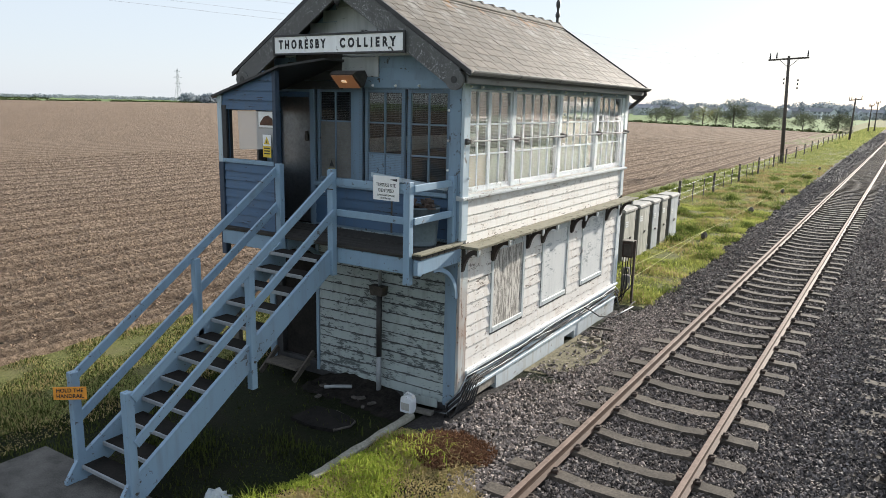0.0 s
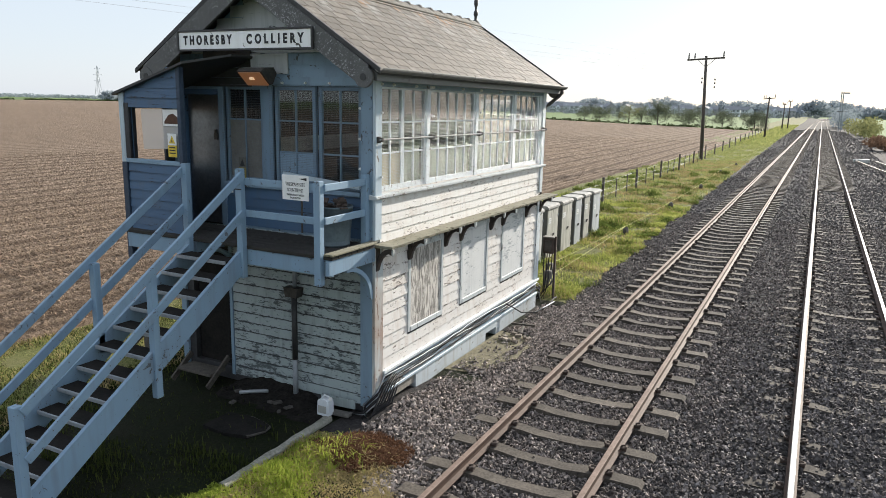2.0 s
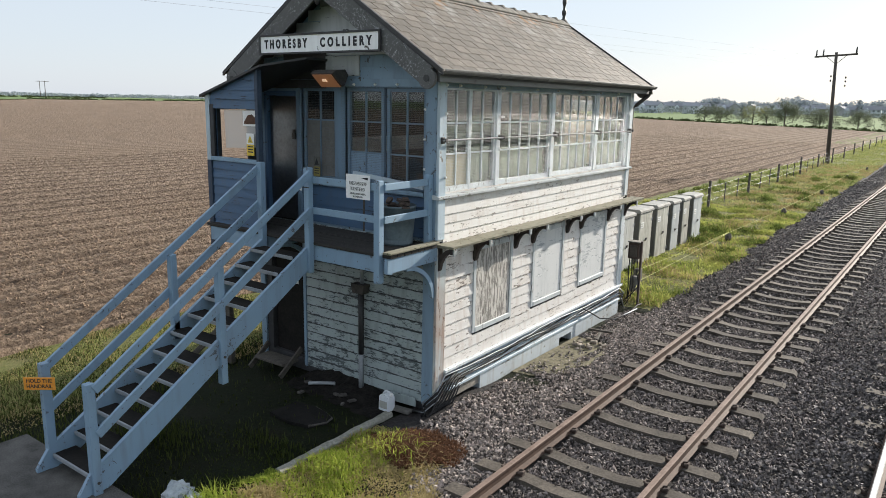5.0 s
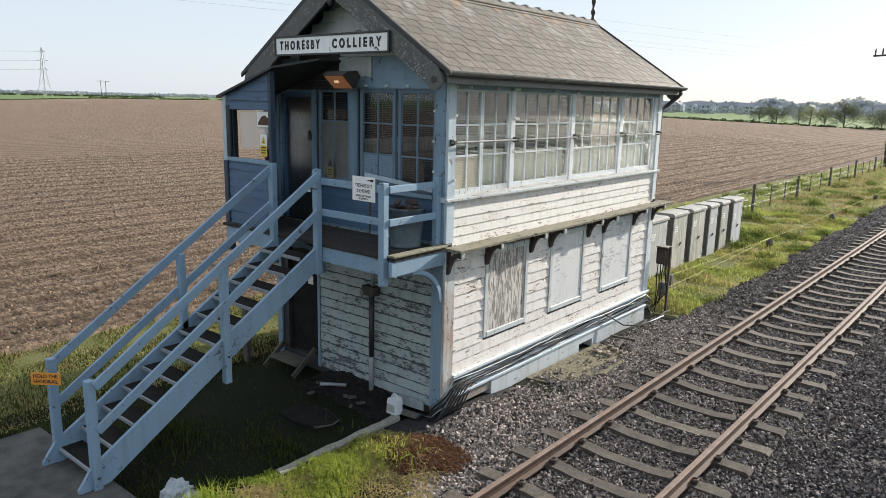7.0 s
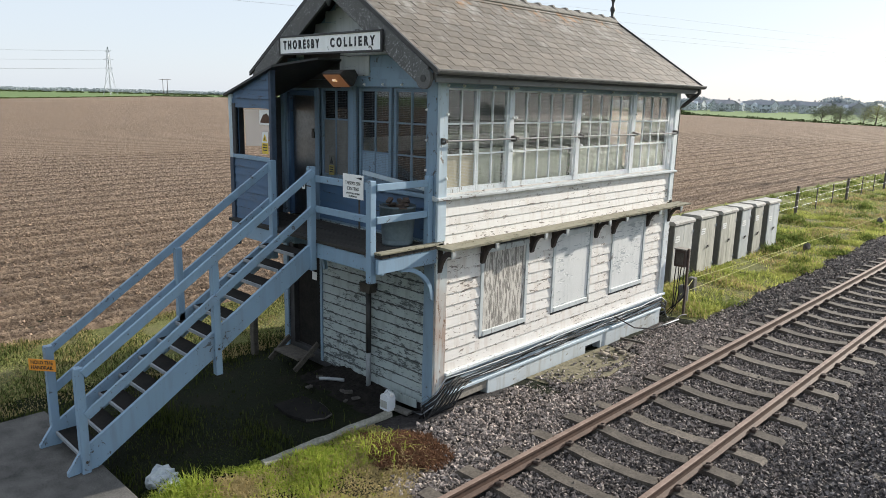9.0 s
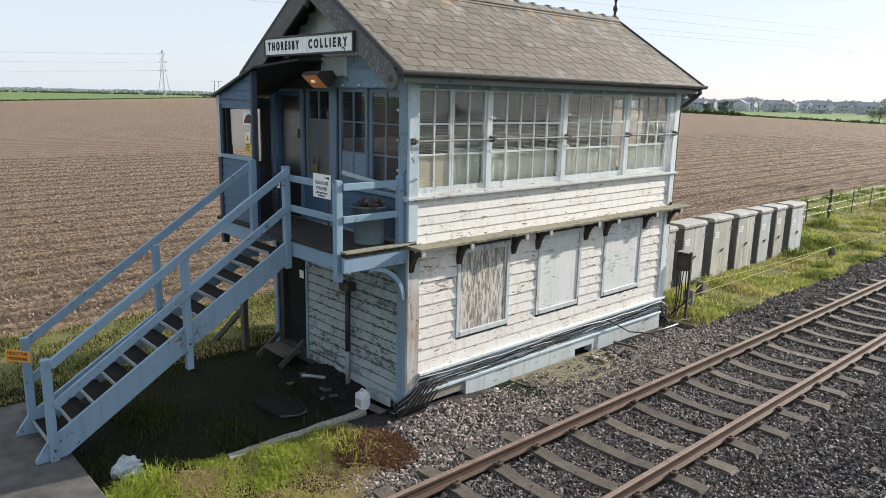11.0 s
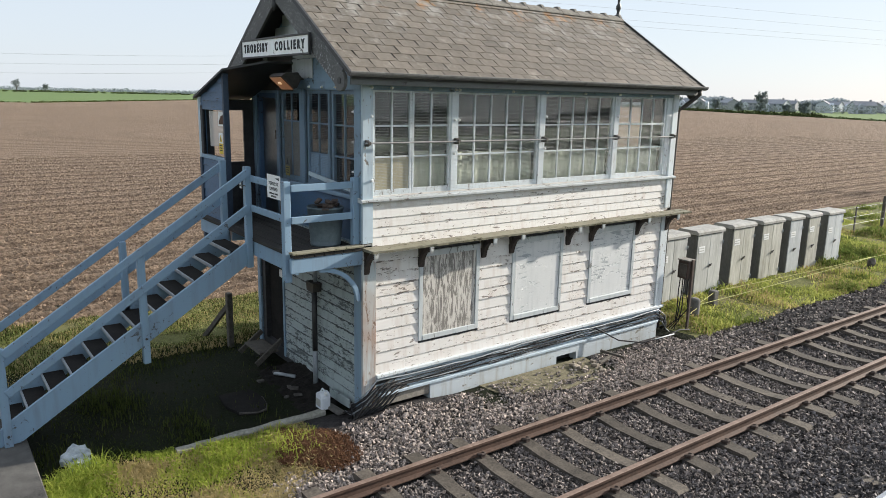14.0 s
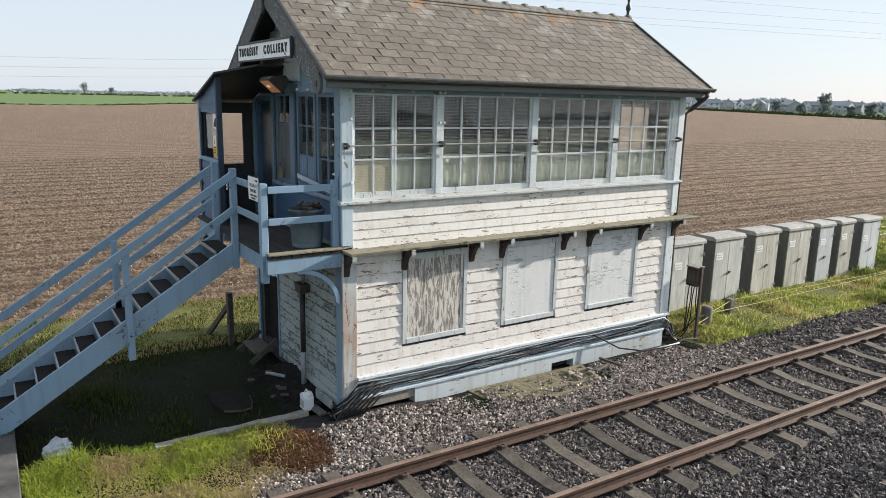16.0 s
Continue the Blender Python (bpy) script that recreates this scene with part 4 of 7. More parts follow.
part("window_post", block((-2.72, -0.02, FLOOR), (-2.62, 0.08, HEAD), 0.004), BLUE_GABLE, signal_box)
part("window_sill", block((-2.62, -0.06, SILL - 0.03), (-0.2, 0.06, SILL + 0.03), 0.006), BLUE_WORN, signal_box)
part("head_board", block((-2.72, -0.015, HEAD - 0.02), (-0.2, 0.011, HEAD + 0.1), 0.004), BLUE_WORN, signal_box)
wire_screen(signal_box, "y", -2.64, -1.9, SILL + 0.05, HEAD, -0.035, 0.024, 0.0012, WIRE_SHADED)
wire_screen(signal_box, "y", -1.74, -0.2, SILL + 0.05, HEAD, -0.035, 0.024, 0.0012, WIRE_SHADED)
for x, z in ((-1.5, 4.62), (-1.1, 4.62), (-0.7, 4.62), (-0.21, 4.3), (-0.21, 3.9), (-0.21, 3.5), (-0.21, 3.25)):
    part("screen_washer", rod(bmesh.new(), (x, -0.02, z), (x, -0.05, z), 0.02, 0.012, 10), LABEL_WHITE, signal_box)
door_u = part("door", block((-3.40, 0.05, FLOOR + 0.01), (-2.74, 0.095, 4.44), 0.004), DOOR_METAL, signal_box, "grey metal-faced upper door with padlock")
bm = block((-2.87, 0.02, 3.78), (-2.80, 0.05, 3.88), 0.008)
rod(bm, (-2.835, 0.03, 3.88), (-2.835, 0.03, 3.93), 0.02, n=8)
part("padlock", bm, IRON, door_u, "dark padlock")
for a, b in (((-3.46, -0.02, FLOOR), (-3.40, 0.1, 4.50)), ((-3.395, -0.02, 4.44), (-2.725, 0.1, 4.52))):
    part("door_frame", block(a, b, 0.004), BLUE_DARK, signal_box)
door_l = part("door", block((-3.40, 0.09, 0.22), (-2.64, 0.125, 2.18), 0.004), DOOR_DARK, signal_box, "dark lower door under the stairs")
part("door_notice", block((-2.99, 0.082, 1.42), (-2.86, 0.09, 1.56), 0.01), LABEL_WHITE, door_l, "small white notice")
part("door_frame", block((-2.64, -0.02, 0.1), (-2.58, 0.1, 2.3), 0.004), BLUE_WORN, signal_box)
# small rain hopper and pipe on the gable
hp = part("hopper", prism(bmesh.new(), [(-1.46, 1.72), (-1.2, 1.72), (-1.23, 1.58), (-1.43, 1.58)], "y", -0.16, -0.02), IRON, signal_box, "dark rain hopper")
part("hopper_pipe", rod(bmesh.new(), (-1.32, -0.09, 1.58), (-1.32, -0.09, 0.62), 0.042, n=12), BLACK, hp, "black pipe", smooth=True)
part("hopper_pipe", rod(bmesh.new(), (-1.32, -0.07, 1.7), (-1.32, -0.07, 2.24), 0.03, n=10), GALV, hp, "thin grey feed pipe", smooth=True)
part("hopper_pipe", rod(bmesh.new(), (-1.32, -0.09, 0.63), (-1.32, -0.09, 0.0), 0.04, n=12), GALV, hp, "grey pipe", smooth=True)

# floodlight on the gable
flood = thing("floodlight", (-1.76, -0.1, 4.75), "dark metal floodlight on the gable, its glass coloured for an amber reflection", "lamp")
bm = prism(bmesh.new(), [(-0.46, 4.755), (-0.4, 4.80), (-0.2, 4.82), (-0.14, 4.74), (-0.22, 4.60), (-0.26, 4.585)], "x", -1.93, -1.5)
part("housing", bm, IRON, flood)
# Amber colour and faint emission imitate a reflection in the glass.
amber, an, al, ab = nodes_of("amber_reflection")
ab.inputs["Base Color"].default_value = (0.42, 0.3, 0.21, 1)
ab.inputs["Metallic"].default_value = 0.6
ab.inputs["Roughness"].default_value = 0.3
ab.inputs["Emission Color"].default_value = (1.0, 0.36, 0.12, 1)
ab.inputs["Emission Strength"].default_value = 0.06
part("lens", prism(bmesh.new(), [(-0.452, 4.742), (-0.268, 4.582), (-0.275, 4.574), (-0.46, 4.735)], "x", -1.90, -1.53), amber, flood, "glass front with an amber reflection coloured in")
# Glowing rod added for the bright spot of that reflection.
glow, gn, gl, gb = nodes_of("reflection_glow")
gb.inputs["Emission Color"].default_value = (1.0, 0.5, 0.12, 1)
gb.inputs["Emission Strength"].default_value = 0.25
part("glint_rod", rod(bmesh.new(), (-1.76, -0.38, 4.664), (-1.69, -0.38, 4.664), 0.022, n=10), glow, flood, "small glowing rod for the bright spot of the reflection")
part("arm", tube(bmesh.new(), [(-1.72, 0.0, 4.74), (-1.72, -0.2, 4.72)], 0.02), IRON, flood)

# name board
sign = thing("name_board", (-1.85, -0.4, 5.04), "white enamel name board with black letters and black frame", "sign")
SX0, SX1, SZ0, SZ1 = -3.04, -0.66, 5.03, 5.315
bm = bmesh.new()
box(bm, (SX0, -0.44, SZ0), (SX1, -0.40, SZ0 + 0.028), 0.004)
box(bm, (SX0, -0.44, SZ1 - 0.028), (SX1, -0.40, SZ1), 0.004)
box(bm, (SX0, -0.44, SZ0 + 0.028), (SX0 + 0.03, -0.40, SZ1 - 0.028), 0.004)
box(bm, (SX1 - 0.03, -0.44, SZ0 + 0.028), (SX1, -0.40, SZ1 - 0.028), 0.004)
part("frame", bm, BLACK, sign)
ENAMEL = painted_wood("chipped_enamel", (0.88, 0.89, 0.89), (0.06, 0.05, 0.045), 0.5, (1, 1, 1), 0.35, dirt_amount=0.3)
part("plate", block((SX0 + 0.03, -0.425, SZ0 + 0.028), (SX1 - 0.03, -0.405, SZ1 - 0.028)), ENAMEL, sign)


def text_on(parent, words, size, at, rot, material=LETTER, width=1.0, space=1.0, name="lettering", depth=0.001, bold=0.0, span=0.0):
    c = bpy.data.curves.new(name, "FONT")
    c.body = words
    c.size = size
    c.align_x, c.align_y = "CENTER", "CENTER"
    c.extrude = depth
    c.space_character = space
    c.bevel_depth = bold
    c.bevel_resolution = 0
    tmp = bpy.data.objects.new(name + "_src", c)
    scene.collection.objects.link(tmp)
    deps = bpy.context.evaluated_depsgraph_get()
    me = bpy.data.meshes.new_from_object(tmp.evaluated_get(deps))
    bpy.data.objects.remove(tmp)
    bpy.data.curves.remove(c)
    if span:
        xs_ = [v.co.x for v in me.vertices]
        width = span / (max(xs_) - min(xs_))
    me.transform(Matrix.Translation(at) @ Euler(rot).to_matrix().to_4x4() @ Matrix.Diagonal((width, 1, 1, 1)))
    me.materials.append(material)
    ob = new(name, me)
    return attach(ob, parent)


GSIGN = Euler((radians(90), 0, 0))
text_on(sign, "THORESBY", 0.165, (-2.475, -0.4265, 5.172), GSIGN, space=1.75, depth=0.0015, bold=0.008, span=0.90)
text_on(sign, "COLLIERY", 0.165, (-1.29, -0.4265, 5.172), GSIGN, space=1.75, depth=0.0015, bold=0.008, span=0.96)

# porch round the upper door
porch = thing("porch", (-3.1, -0.5, FLOOR), "dark blue boarded lobby with lean-to roof and unglazed openings", "porch")
PX0, PX1, PY = -3.68, -2.50, -0.92
bm = bmesh.new()
wall_cells(bm, "y", PY + 0.012, PY + 0.05, PX0, PX1, 2.42, 4.42, [(PX0 + 0.15, 3.52, PX1 - 0.06, 4.24)])
prism(bm, [(PX0, 4.42), (PX1, 4.42), (PX1, 4.80)], "y", PY + 0.012, PY + 0.05)
pw = part("front_wall", bm, BLUE_DARK, porch)
for k in range(8):
    lap_board(pw, BLUE_DARK, (PX1 - 0.06, PY + 0.012, 2.44 + k * 0.128), (-1, 0, 0), (0, -1, 0), PX1 - PX0 - 0.14, 0.128)
for k in range(4):
    z = 4.24 + k * 0.135
    x0 = max(PX0 + 0.02, PX0 + (z + 0.1 - 4.44) * (PX1 - PX0) / 0.4)
    lap_board(pw, BLUE_DARK, (PX1 - 0.06, PY + 0.012, z), (-1, 0, 0), (0, -1, 0), PX1 - 0.06 - x0, 0.135)
part("post", block((PX0 - 0.03, PY - 0.03, 2.05), (PX0 + 0.07, PY + 0.07, 3.46), 0.006), NAVY, porch)
part("post", block((PX0 + 0.06, PY - 0.02, 3.46), (PX0 + 0.15, PY + 0.04, 4.30), 0.006), DARK_WOOD, porch)
part("post", block((PX0 - 0.03, PY - 0.025, 3.46), (PX0 + 0.06, PY + 0.05, 4.44), 0.006), BLUE_TRIM, porch)
part("post", block((PX1 - 0.06, PY - 0.03, 2.42), (PX1 + 0.005, PY + 0.055, 4.80), 0.004), NAVY, porch)
bm = prism(bmesh.new(), [(PX1 + 0.121, PY - 0.08), (-2.02, -0.45), (-2.02, -0.03), (PX1 + 0.121, -0.03)], "z", 0.0, 0.03)
for v in bm.verts:
    v.co.z += 4.825 + (v.co.x - PX1 - 0.12) * 0.356
part("roof_return", bm, BLACK, porch)
bm = bmesh.new()
wall_cells(bm, "x", PX0, PX0 + 0.04, PY + 0.05, -0.03, 2.42, 4.40, [(-0.72, 3.36, -0.2, 4.22)])
part("side_wall", bm, DARK_WOOD, porch)
part("lean_to_roof", prism(bmesh.new(), [(PX0 - 0.09, 4.435), (PX1 + 0.12, 4.855), (PX1 + 0.12, 4.825), (PX0 - 0.09, 4.40)], "y", PY - 0.08, -0.03), BLACK, porch, "dark felted roof")
part("sill", block((PX0 + 0.06, PY - 0.03, 3.46), (PX1 - 0.06, PY + 0.05, 3.52), 0.005), BLUE, porch)
FILM = bpy.data.materials.new("cloudy_plastic_film")
FILM.use_nodes = True
fn, fk = FILM.node_tree.nodes, FILM.node_tree.links
ft, fd, fm = fn.new("ShaderNodeBsdfTransparent"), fn["Principled BSDF"], fn.new("ShaderNodeMixShader")
fd.inputs["Base Color"].default_value = (0.72, 0.7, 0.68, 1)
fd.inputs["Roughness"].default_value = 0.25
fm.inputs[0].default_value = 0.42
fk.new(ft.outputs[0], fm.inputs[1])
fk.new(fd.outputs[0], fm.inputs[2])
fk.new(fm.outputs[0], fn["Material Output"].inputs["Surface"])
film_edge = [(-3.32, 4.22), (-3.3, 3.66), (-2.56, 3.70), (-2.56, 4.235)]
part("plastic_film", prism(bmesh.new(), film_edge, "y", PY + 0.022, PY + 0.025), FILM, porch, "cloudy plastic sheet over the opening")
part("poster", block((-2.88, PY + 0.012, 4.0), (-2.57, PY + 0.018, 4.22)), LABEL_WHITE, porch, "faded poster with a brown shape")
part("poster_print", prism(bmesh.new(), [(-2.85, 4.03), (-2.6, 4.03), (-2.6, 4.12), (-2.68, 4.17), (-2.77, 4.15), (-2.85, 4.06)], "y", PY + 0.009, PY + 0.0115), RUST, porch)
DULL = mottled("faded_sign", (0.1, 0.1, 0.09), (0.17, 0.17, 0.15), 6, 0.7)


def warning_sign(at, w, h, yellow=YELLOW, white=LABEL_WHITE, label="small yellow and white electrical warning sign"):
    ob = thing("warning_sign", at, label, "sign", "warning signs")
    x, y, z = at
    part("plate", block((x - w / 2, y - 0.004, z - h / 2), (x + w / 2, y, z)), yellow, ob)
    part("plate_top", block((x - w / 2, y - 0.004, z + 0.001), (x + w / 2, y, z + h / 2)), white, ob)
    part("triangle", prism(bmesh.new(), [(x - w * 0.36, z + h * 0.08), (x + w * 0.36, z + h * 0.08), (x, z + h * 0.42)], "y", y - 0.006, y - 0.0045), LETTER if white is DULL else yellow, ob)
    part("flash", prism(bmesh.new(), [(x - w * 0.07, z + h * 0.13), (x + w * 0.07, z + h * 0.13), (x, z + h * 0.3)], "y", y - 0.0075, y - 0.0062), LETTER, ob)
    for k in range(3):
        part("text_bar", block((x - w * 0.36, y - 0.006, z - h * (0.12 + 0.12 * k)), (x + w * 0.36, y - 0.0045, z - h * (0.07 + 0.12 * k))), LETTER, ob)
    return ob
warning_sign((-2.68, PY - 0.026, 3.74), 0.16, 0.32)
warning_sign((-2.26, -0.042, 3.40), 0.13, 0.30, mottled("faded_yellow", (0.2, 0.17, 0.05), (0.3, 0.25, 0.08), 6, 0.7), DULL, "faded grey electrical warning sign behind wire mesh")

# landing
landing = thing("landing", (-1.85, -0.5, FLOOR), "raised timber landing with pale blue beams", "landing")
k = 0
y = -1.04
while y < -0.08:
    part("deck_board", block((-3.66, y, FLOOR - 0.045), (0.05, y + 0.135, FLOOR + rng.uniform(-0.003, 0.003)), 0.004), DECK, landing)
    y += 0.142
part("fascia", block((-1.36, -1.02, FLOOR - 0.26), (0.03, -0.97, FLOOR - 0.05), 0.005), BLUE, landing)
part("fascia", block((-3.6, -1.02, FLOOR - 0.26), (-2.36, -0.97, FLOOR - 0.05), 0.005), BLUE, landing)
part("end_plank", block((-0.06, -1.07, FLOOR + 0.006), (0.075, -0.03, FLOOR + 0.034), 0.006), MOSSY, landing, "mossy edge plank")
part("end_beam", block((-0.02, -1.08, FLOOR - 0.24), (0.035, -0.03, FLOOR - 0.05), 0.006), BLUE, landing)
for x in (-2.35, -1.4, -0.7):
    part("joist", block((x, -0.968, FLOOR - 0.22), (x + 0.06, -0.03, FLOOR - 0.047)), BLUE, landing)
for x in (-0.01, -2.4):
    arc = [(-0.055 - 0.62 * (1 - math.cos(a)), 1.74 + 0.545 * math.sin(a)) for a in [i * math.pi / 16 for i in range(9)]]
    arc2 = [(u - 0.058 * math.cos(i * math.pi / 16), v - 0.058 * math.sin(i * math.pi / 16)) for i, (u, v) in enumerate(arc)]
    part("curved_brace", prism(bmesh.new(), arc + arc2[::-1], "x", x - 0.03, x + 0.03), BLUE, landing, "curved pale blue brace")
POST = 0.095
for x, y, z0, z1 in ((-0.13, -1.06, 2.12, 3.43),):
    part("post", block((x - POST / 2, y - POST / 2, z0), (x + POST / 2, y + POST / 2, z1), 0.006), BLUE, landing)
part("post", block((-0.14, -0.125, FLOOR), (-0.05, -0.035, 3.44), 0.006), BLUE, landing)
for z in (3.345, 2.93):
    part("rail", block((-1.33, -1.05, z - 0.045), (-0.178, -1.01, z + 0.045), 0.005), BLUE, landing)
    part("rail", block((-0.105, -1.01, z - 0.045), (-0.065, -0.126, z + 0.045), 0.005), BLUE, landing)
part("rail", beam(bmesh.new(), (-1.5, -0.05, 3.36), (-0.2, -0.05, 3.25), 0.02, 0.06), BLUE_TRIM, landing, "loose pale batten")

# notice on the landing rail
notice = thing("notice", (-0.47, -1.07, 3.33), "white trespass notice fixed to the landing rail", "sign")
part("plate", block((-0.68, -1.068, 3.17), (-0.27, -1.062, 3.48), 0.002), LABEL_WHITE, notice)
text_on(notice, "TRESPASS SITE", 0.062, (-0.475, -1.0695, 3.365), GSIGN, width=0.78)
text_on(notice, "IDENTIFIED", 0.062, (-0.475, -1.0695, 3.295), GSIGN, width=0.78)
text_on(notice, "SURVEILLANCE CAMERAS", 0.033, (-0.475, -1.0695, 3.235), GSIGN, width=0.72)
text_on(notice, "IN OPERATION", 0.033, (-0.475, -1.0695, 3.198), GSIGN, width=0.72)
part("mark", prism(bmesh.new(), [(-0.42, 3.44), (-0.30, 3.455), (-0.30, 3.42)], "y", -1.0705, -1.0685), LETTER, notice)
part("stake", block((-0.45, -1.0, 2.75), (-0.43, -0.985, 3.2)), IRON, notice)

# bin on the landing
bin_ob = thing("metal_bin", (-0.40, -0.36, FLOOR), "galvanised metal dustbin filled with rusty scrap", "bin")
prof = [(0.0, 0.0), (0.205, 0.0), (0.21, 0.03), (0.205, 0.035), (0.213, 0.06), (0.208, 0.065), (0.215, 0.09), (0.212, 0.1), (0.245, 0.5), (0.25, 0.505), (0.252, 0.53), (0.243, 0.535), (0.238, 0.46), (0.0, 0.45)]
part("body", spin(bmesh.new(), prof, (-0.40, -0.36, FLOOR), 32), BIN, bin_ob, smooth=True)
bm = bmesh.new()
for i in range(14):
    r = random.Random(50 + i)
    a = r.uniform(0, 6.28)
    c = Vector((-0.40 + 0.13 * math.cos(a), -0.36 + 0.13 * math.sin(a), FLOOR + 0.5 + r.uniform(0, 0.07)))
    beam(bm, c, c + Vector((r.uniform(-0.16, 0.16), r.uniform(-0.16, 0.16), r.uniform(-0.02, 0.06))), r.uniform(0.04, 0.1), r.uniform(0.01, 0.04))
part("scrap", bm, DARK_RUST, bin_ob, "rusty scrap iron")

# ---- staircase ----
stairs = thing("staircase", (-1.84, -2.6, 0.2), "pale blue timber staircase with handrails up to the landing", "staircase")
SX_R, SX_L = -1.385, -2.30
N_STEP, RISE, GO = 13, 0.177, 0.262
Y_TOP = -1.06
def nose(k):
    return Y_TOP - (N_STEP - k) * GO, 0.2 + k * RISE
ya, yb = Y_TOP - 12.15 * GO, Y_TOP - 0.0
for x in (SX_R, SX_L):
    za = 0.2 + 0.02
    out = [(ya - 0.17, za - 0.012), (ya - 0.02, za - 0.012), (ya + 0.16, za + 0.0), (yb, 2.5 - 0.36), (yb, 2.5 - 0.04), (ya - 0.02, za + 0.24), (ya - 0.17, za + 0.03)]
    part("stringer", prism(bmesh.new(), out, "x", x - 0.025, x + 0.025), BLUE, stairs)
for k in range(1, N_STEP):
    y, z = nose(k)
    t = part("tread", block((SX_L + 0.026, y - 0.01, z - 0.04), (SX_R - 0.026, y + 0.235, z), 0.004), DOOR_DARK, stairs)
    part("nosing", block((SX_L + 0.027, y - 0.035, z - 0.042), (SX_R - 0.027, y - 0.011, z + 0.004), 0.004), GALV, t, "pale worn nosing")
for x, o in ((SX_R, 0.047), (SX_L, -0.047)):
    xx = x + (0.02 if o > 0 else -0.02)
    part("newel", block((xx - 0.047, -4.27, 0.2), (xx + 0.047, -4.175, 1.46), 0.006), BLUE, stairs)
    part("baluster_post", block((xx - 0.045, -2.6, 0.93 if o > 0 else 1.3), (xx + 0.045, -2.51, 2.43), 0.006), BLUE, stairs)
    part("top_post", block((xx - 0.047, -1.12, 2.07), (xx + 0.047, -1.03, 3.51 if o > 0 else 3.52), 0.006), BLUE, stairs)
    for dz in (0.0, -0.50):
        part("handrail", beam(bmesh.new(), (xx + o * 0.9, -4.19, 1.385 + dz), (xx + o * 0.9, -1.07, 3.44 + dz), 0.04, 0.105, bevel=0.005), BLUE, stairs)
    for y, z in ((-4.22, 0.34), (-2.555, 1.28)):
        part("bolt", rod(bmesh.new(), (xx + o * 1.0, y, z), (xx + o * 1.25, y, z), 0.016, n=8), IRON, stairs)
hr = thing("handrail_sign", (-2.3, -4.3, 1.3), "orange hold the handrail sign on the newel", "sign")
bm = block((-0.17, -0.004, -0.072), (0.17, 0.004, 0.072), 0.002)
bm.transform(pose(-2.21, -4.33, 1.275, 0, 0, 38))
part("plate", bm, ORANGE, hr)
TURNED = Euler((radians(90), 0, radians(38)))
out_ = Vector((math.sin(radians(38)), -math.cos(radians(38)), 0)) * 0.0055
text_on(hr, "HOLD THE", 0.06, Vector((-2.21, -4.33, 1.306)) + out_, TURNED, width=0.95, bold=0.001)
text_on(hr, "HANDRAIL", 0.06, Vector((-2.21, -4.33, 1.243)) + out_, TURNED, width=0.95, bold=0.001)
gate = thing("stair_tag", (-1.4, -1.13, 3.3), "small white tag tied to the stair post", "sign")
part("plate", block((-1.49, -1.135, 3.2), (-1.43, -1.13, 3.33)), LABEL_WHITE, gate)
part("strap", block((-1.43, -1.128, 3.24), (-1.30, -1.122, 3.255)), BLACK, gate)
for k in range(2):
    part("text_bar", block((-1.482, -1.1375, 3.23 + 0.05 * k), (-1.438, -1.136, 3.25 + 0.05 * k)), LETTER, gate)

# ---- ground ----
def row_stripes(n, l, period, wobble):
    """Darker stripes in the furrow bottoms between the ridges, which run along y."""
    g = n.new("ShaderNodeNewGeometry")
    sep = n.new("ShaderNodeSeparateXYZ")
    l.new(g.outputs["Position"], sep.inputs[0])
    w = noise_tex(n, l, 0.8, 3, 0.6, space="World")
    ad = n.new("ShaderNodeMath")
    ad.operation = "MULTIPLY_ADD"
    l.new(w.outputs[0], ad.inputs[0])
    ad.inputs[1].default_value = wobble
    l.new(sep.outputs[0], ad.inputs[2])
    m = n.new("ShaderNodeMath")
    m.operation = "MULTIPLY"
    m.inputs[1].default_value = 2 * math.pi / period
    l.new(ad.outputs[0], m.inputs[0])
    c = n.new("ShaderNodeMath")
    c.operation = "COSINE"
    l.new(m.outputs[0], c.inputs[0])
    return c


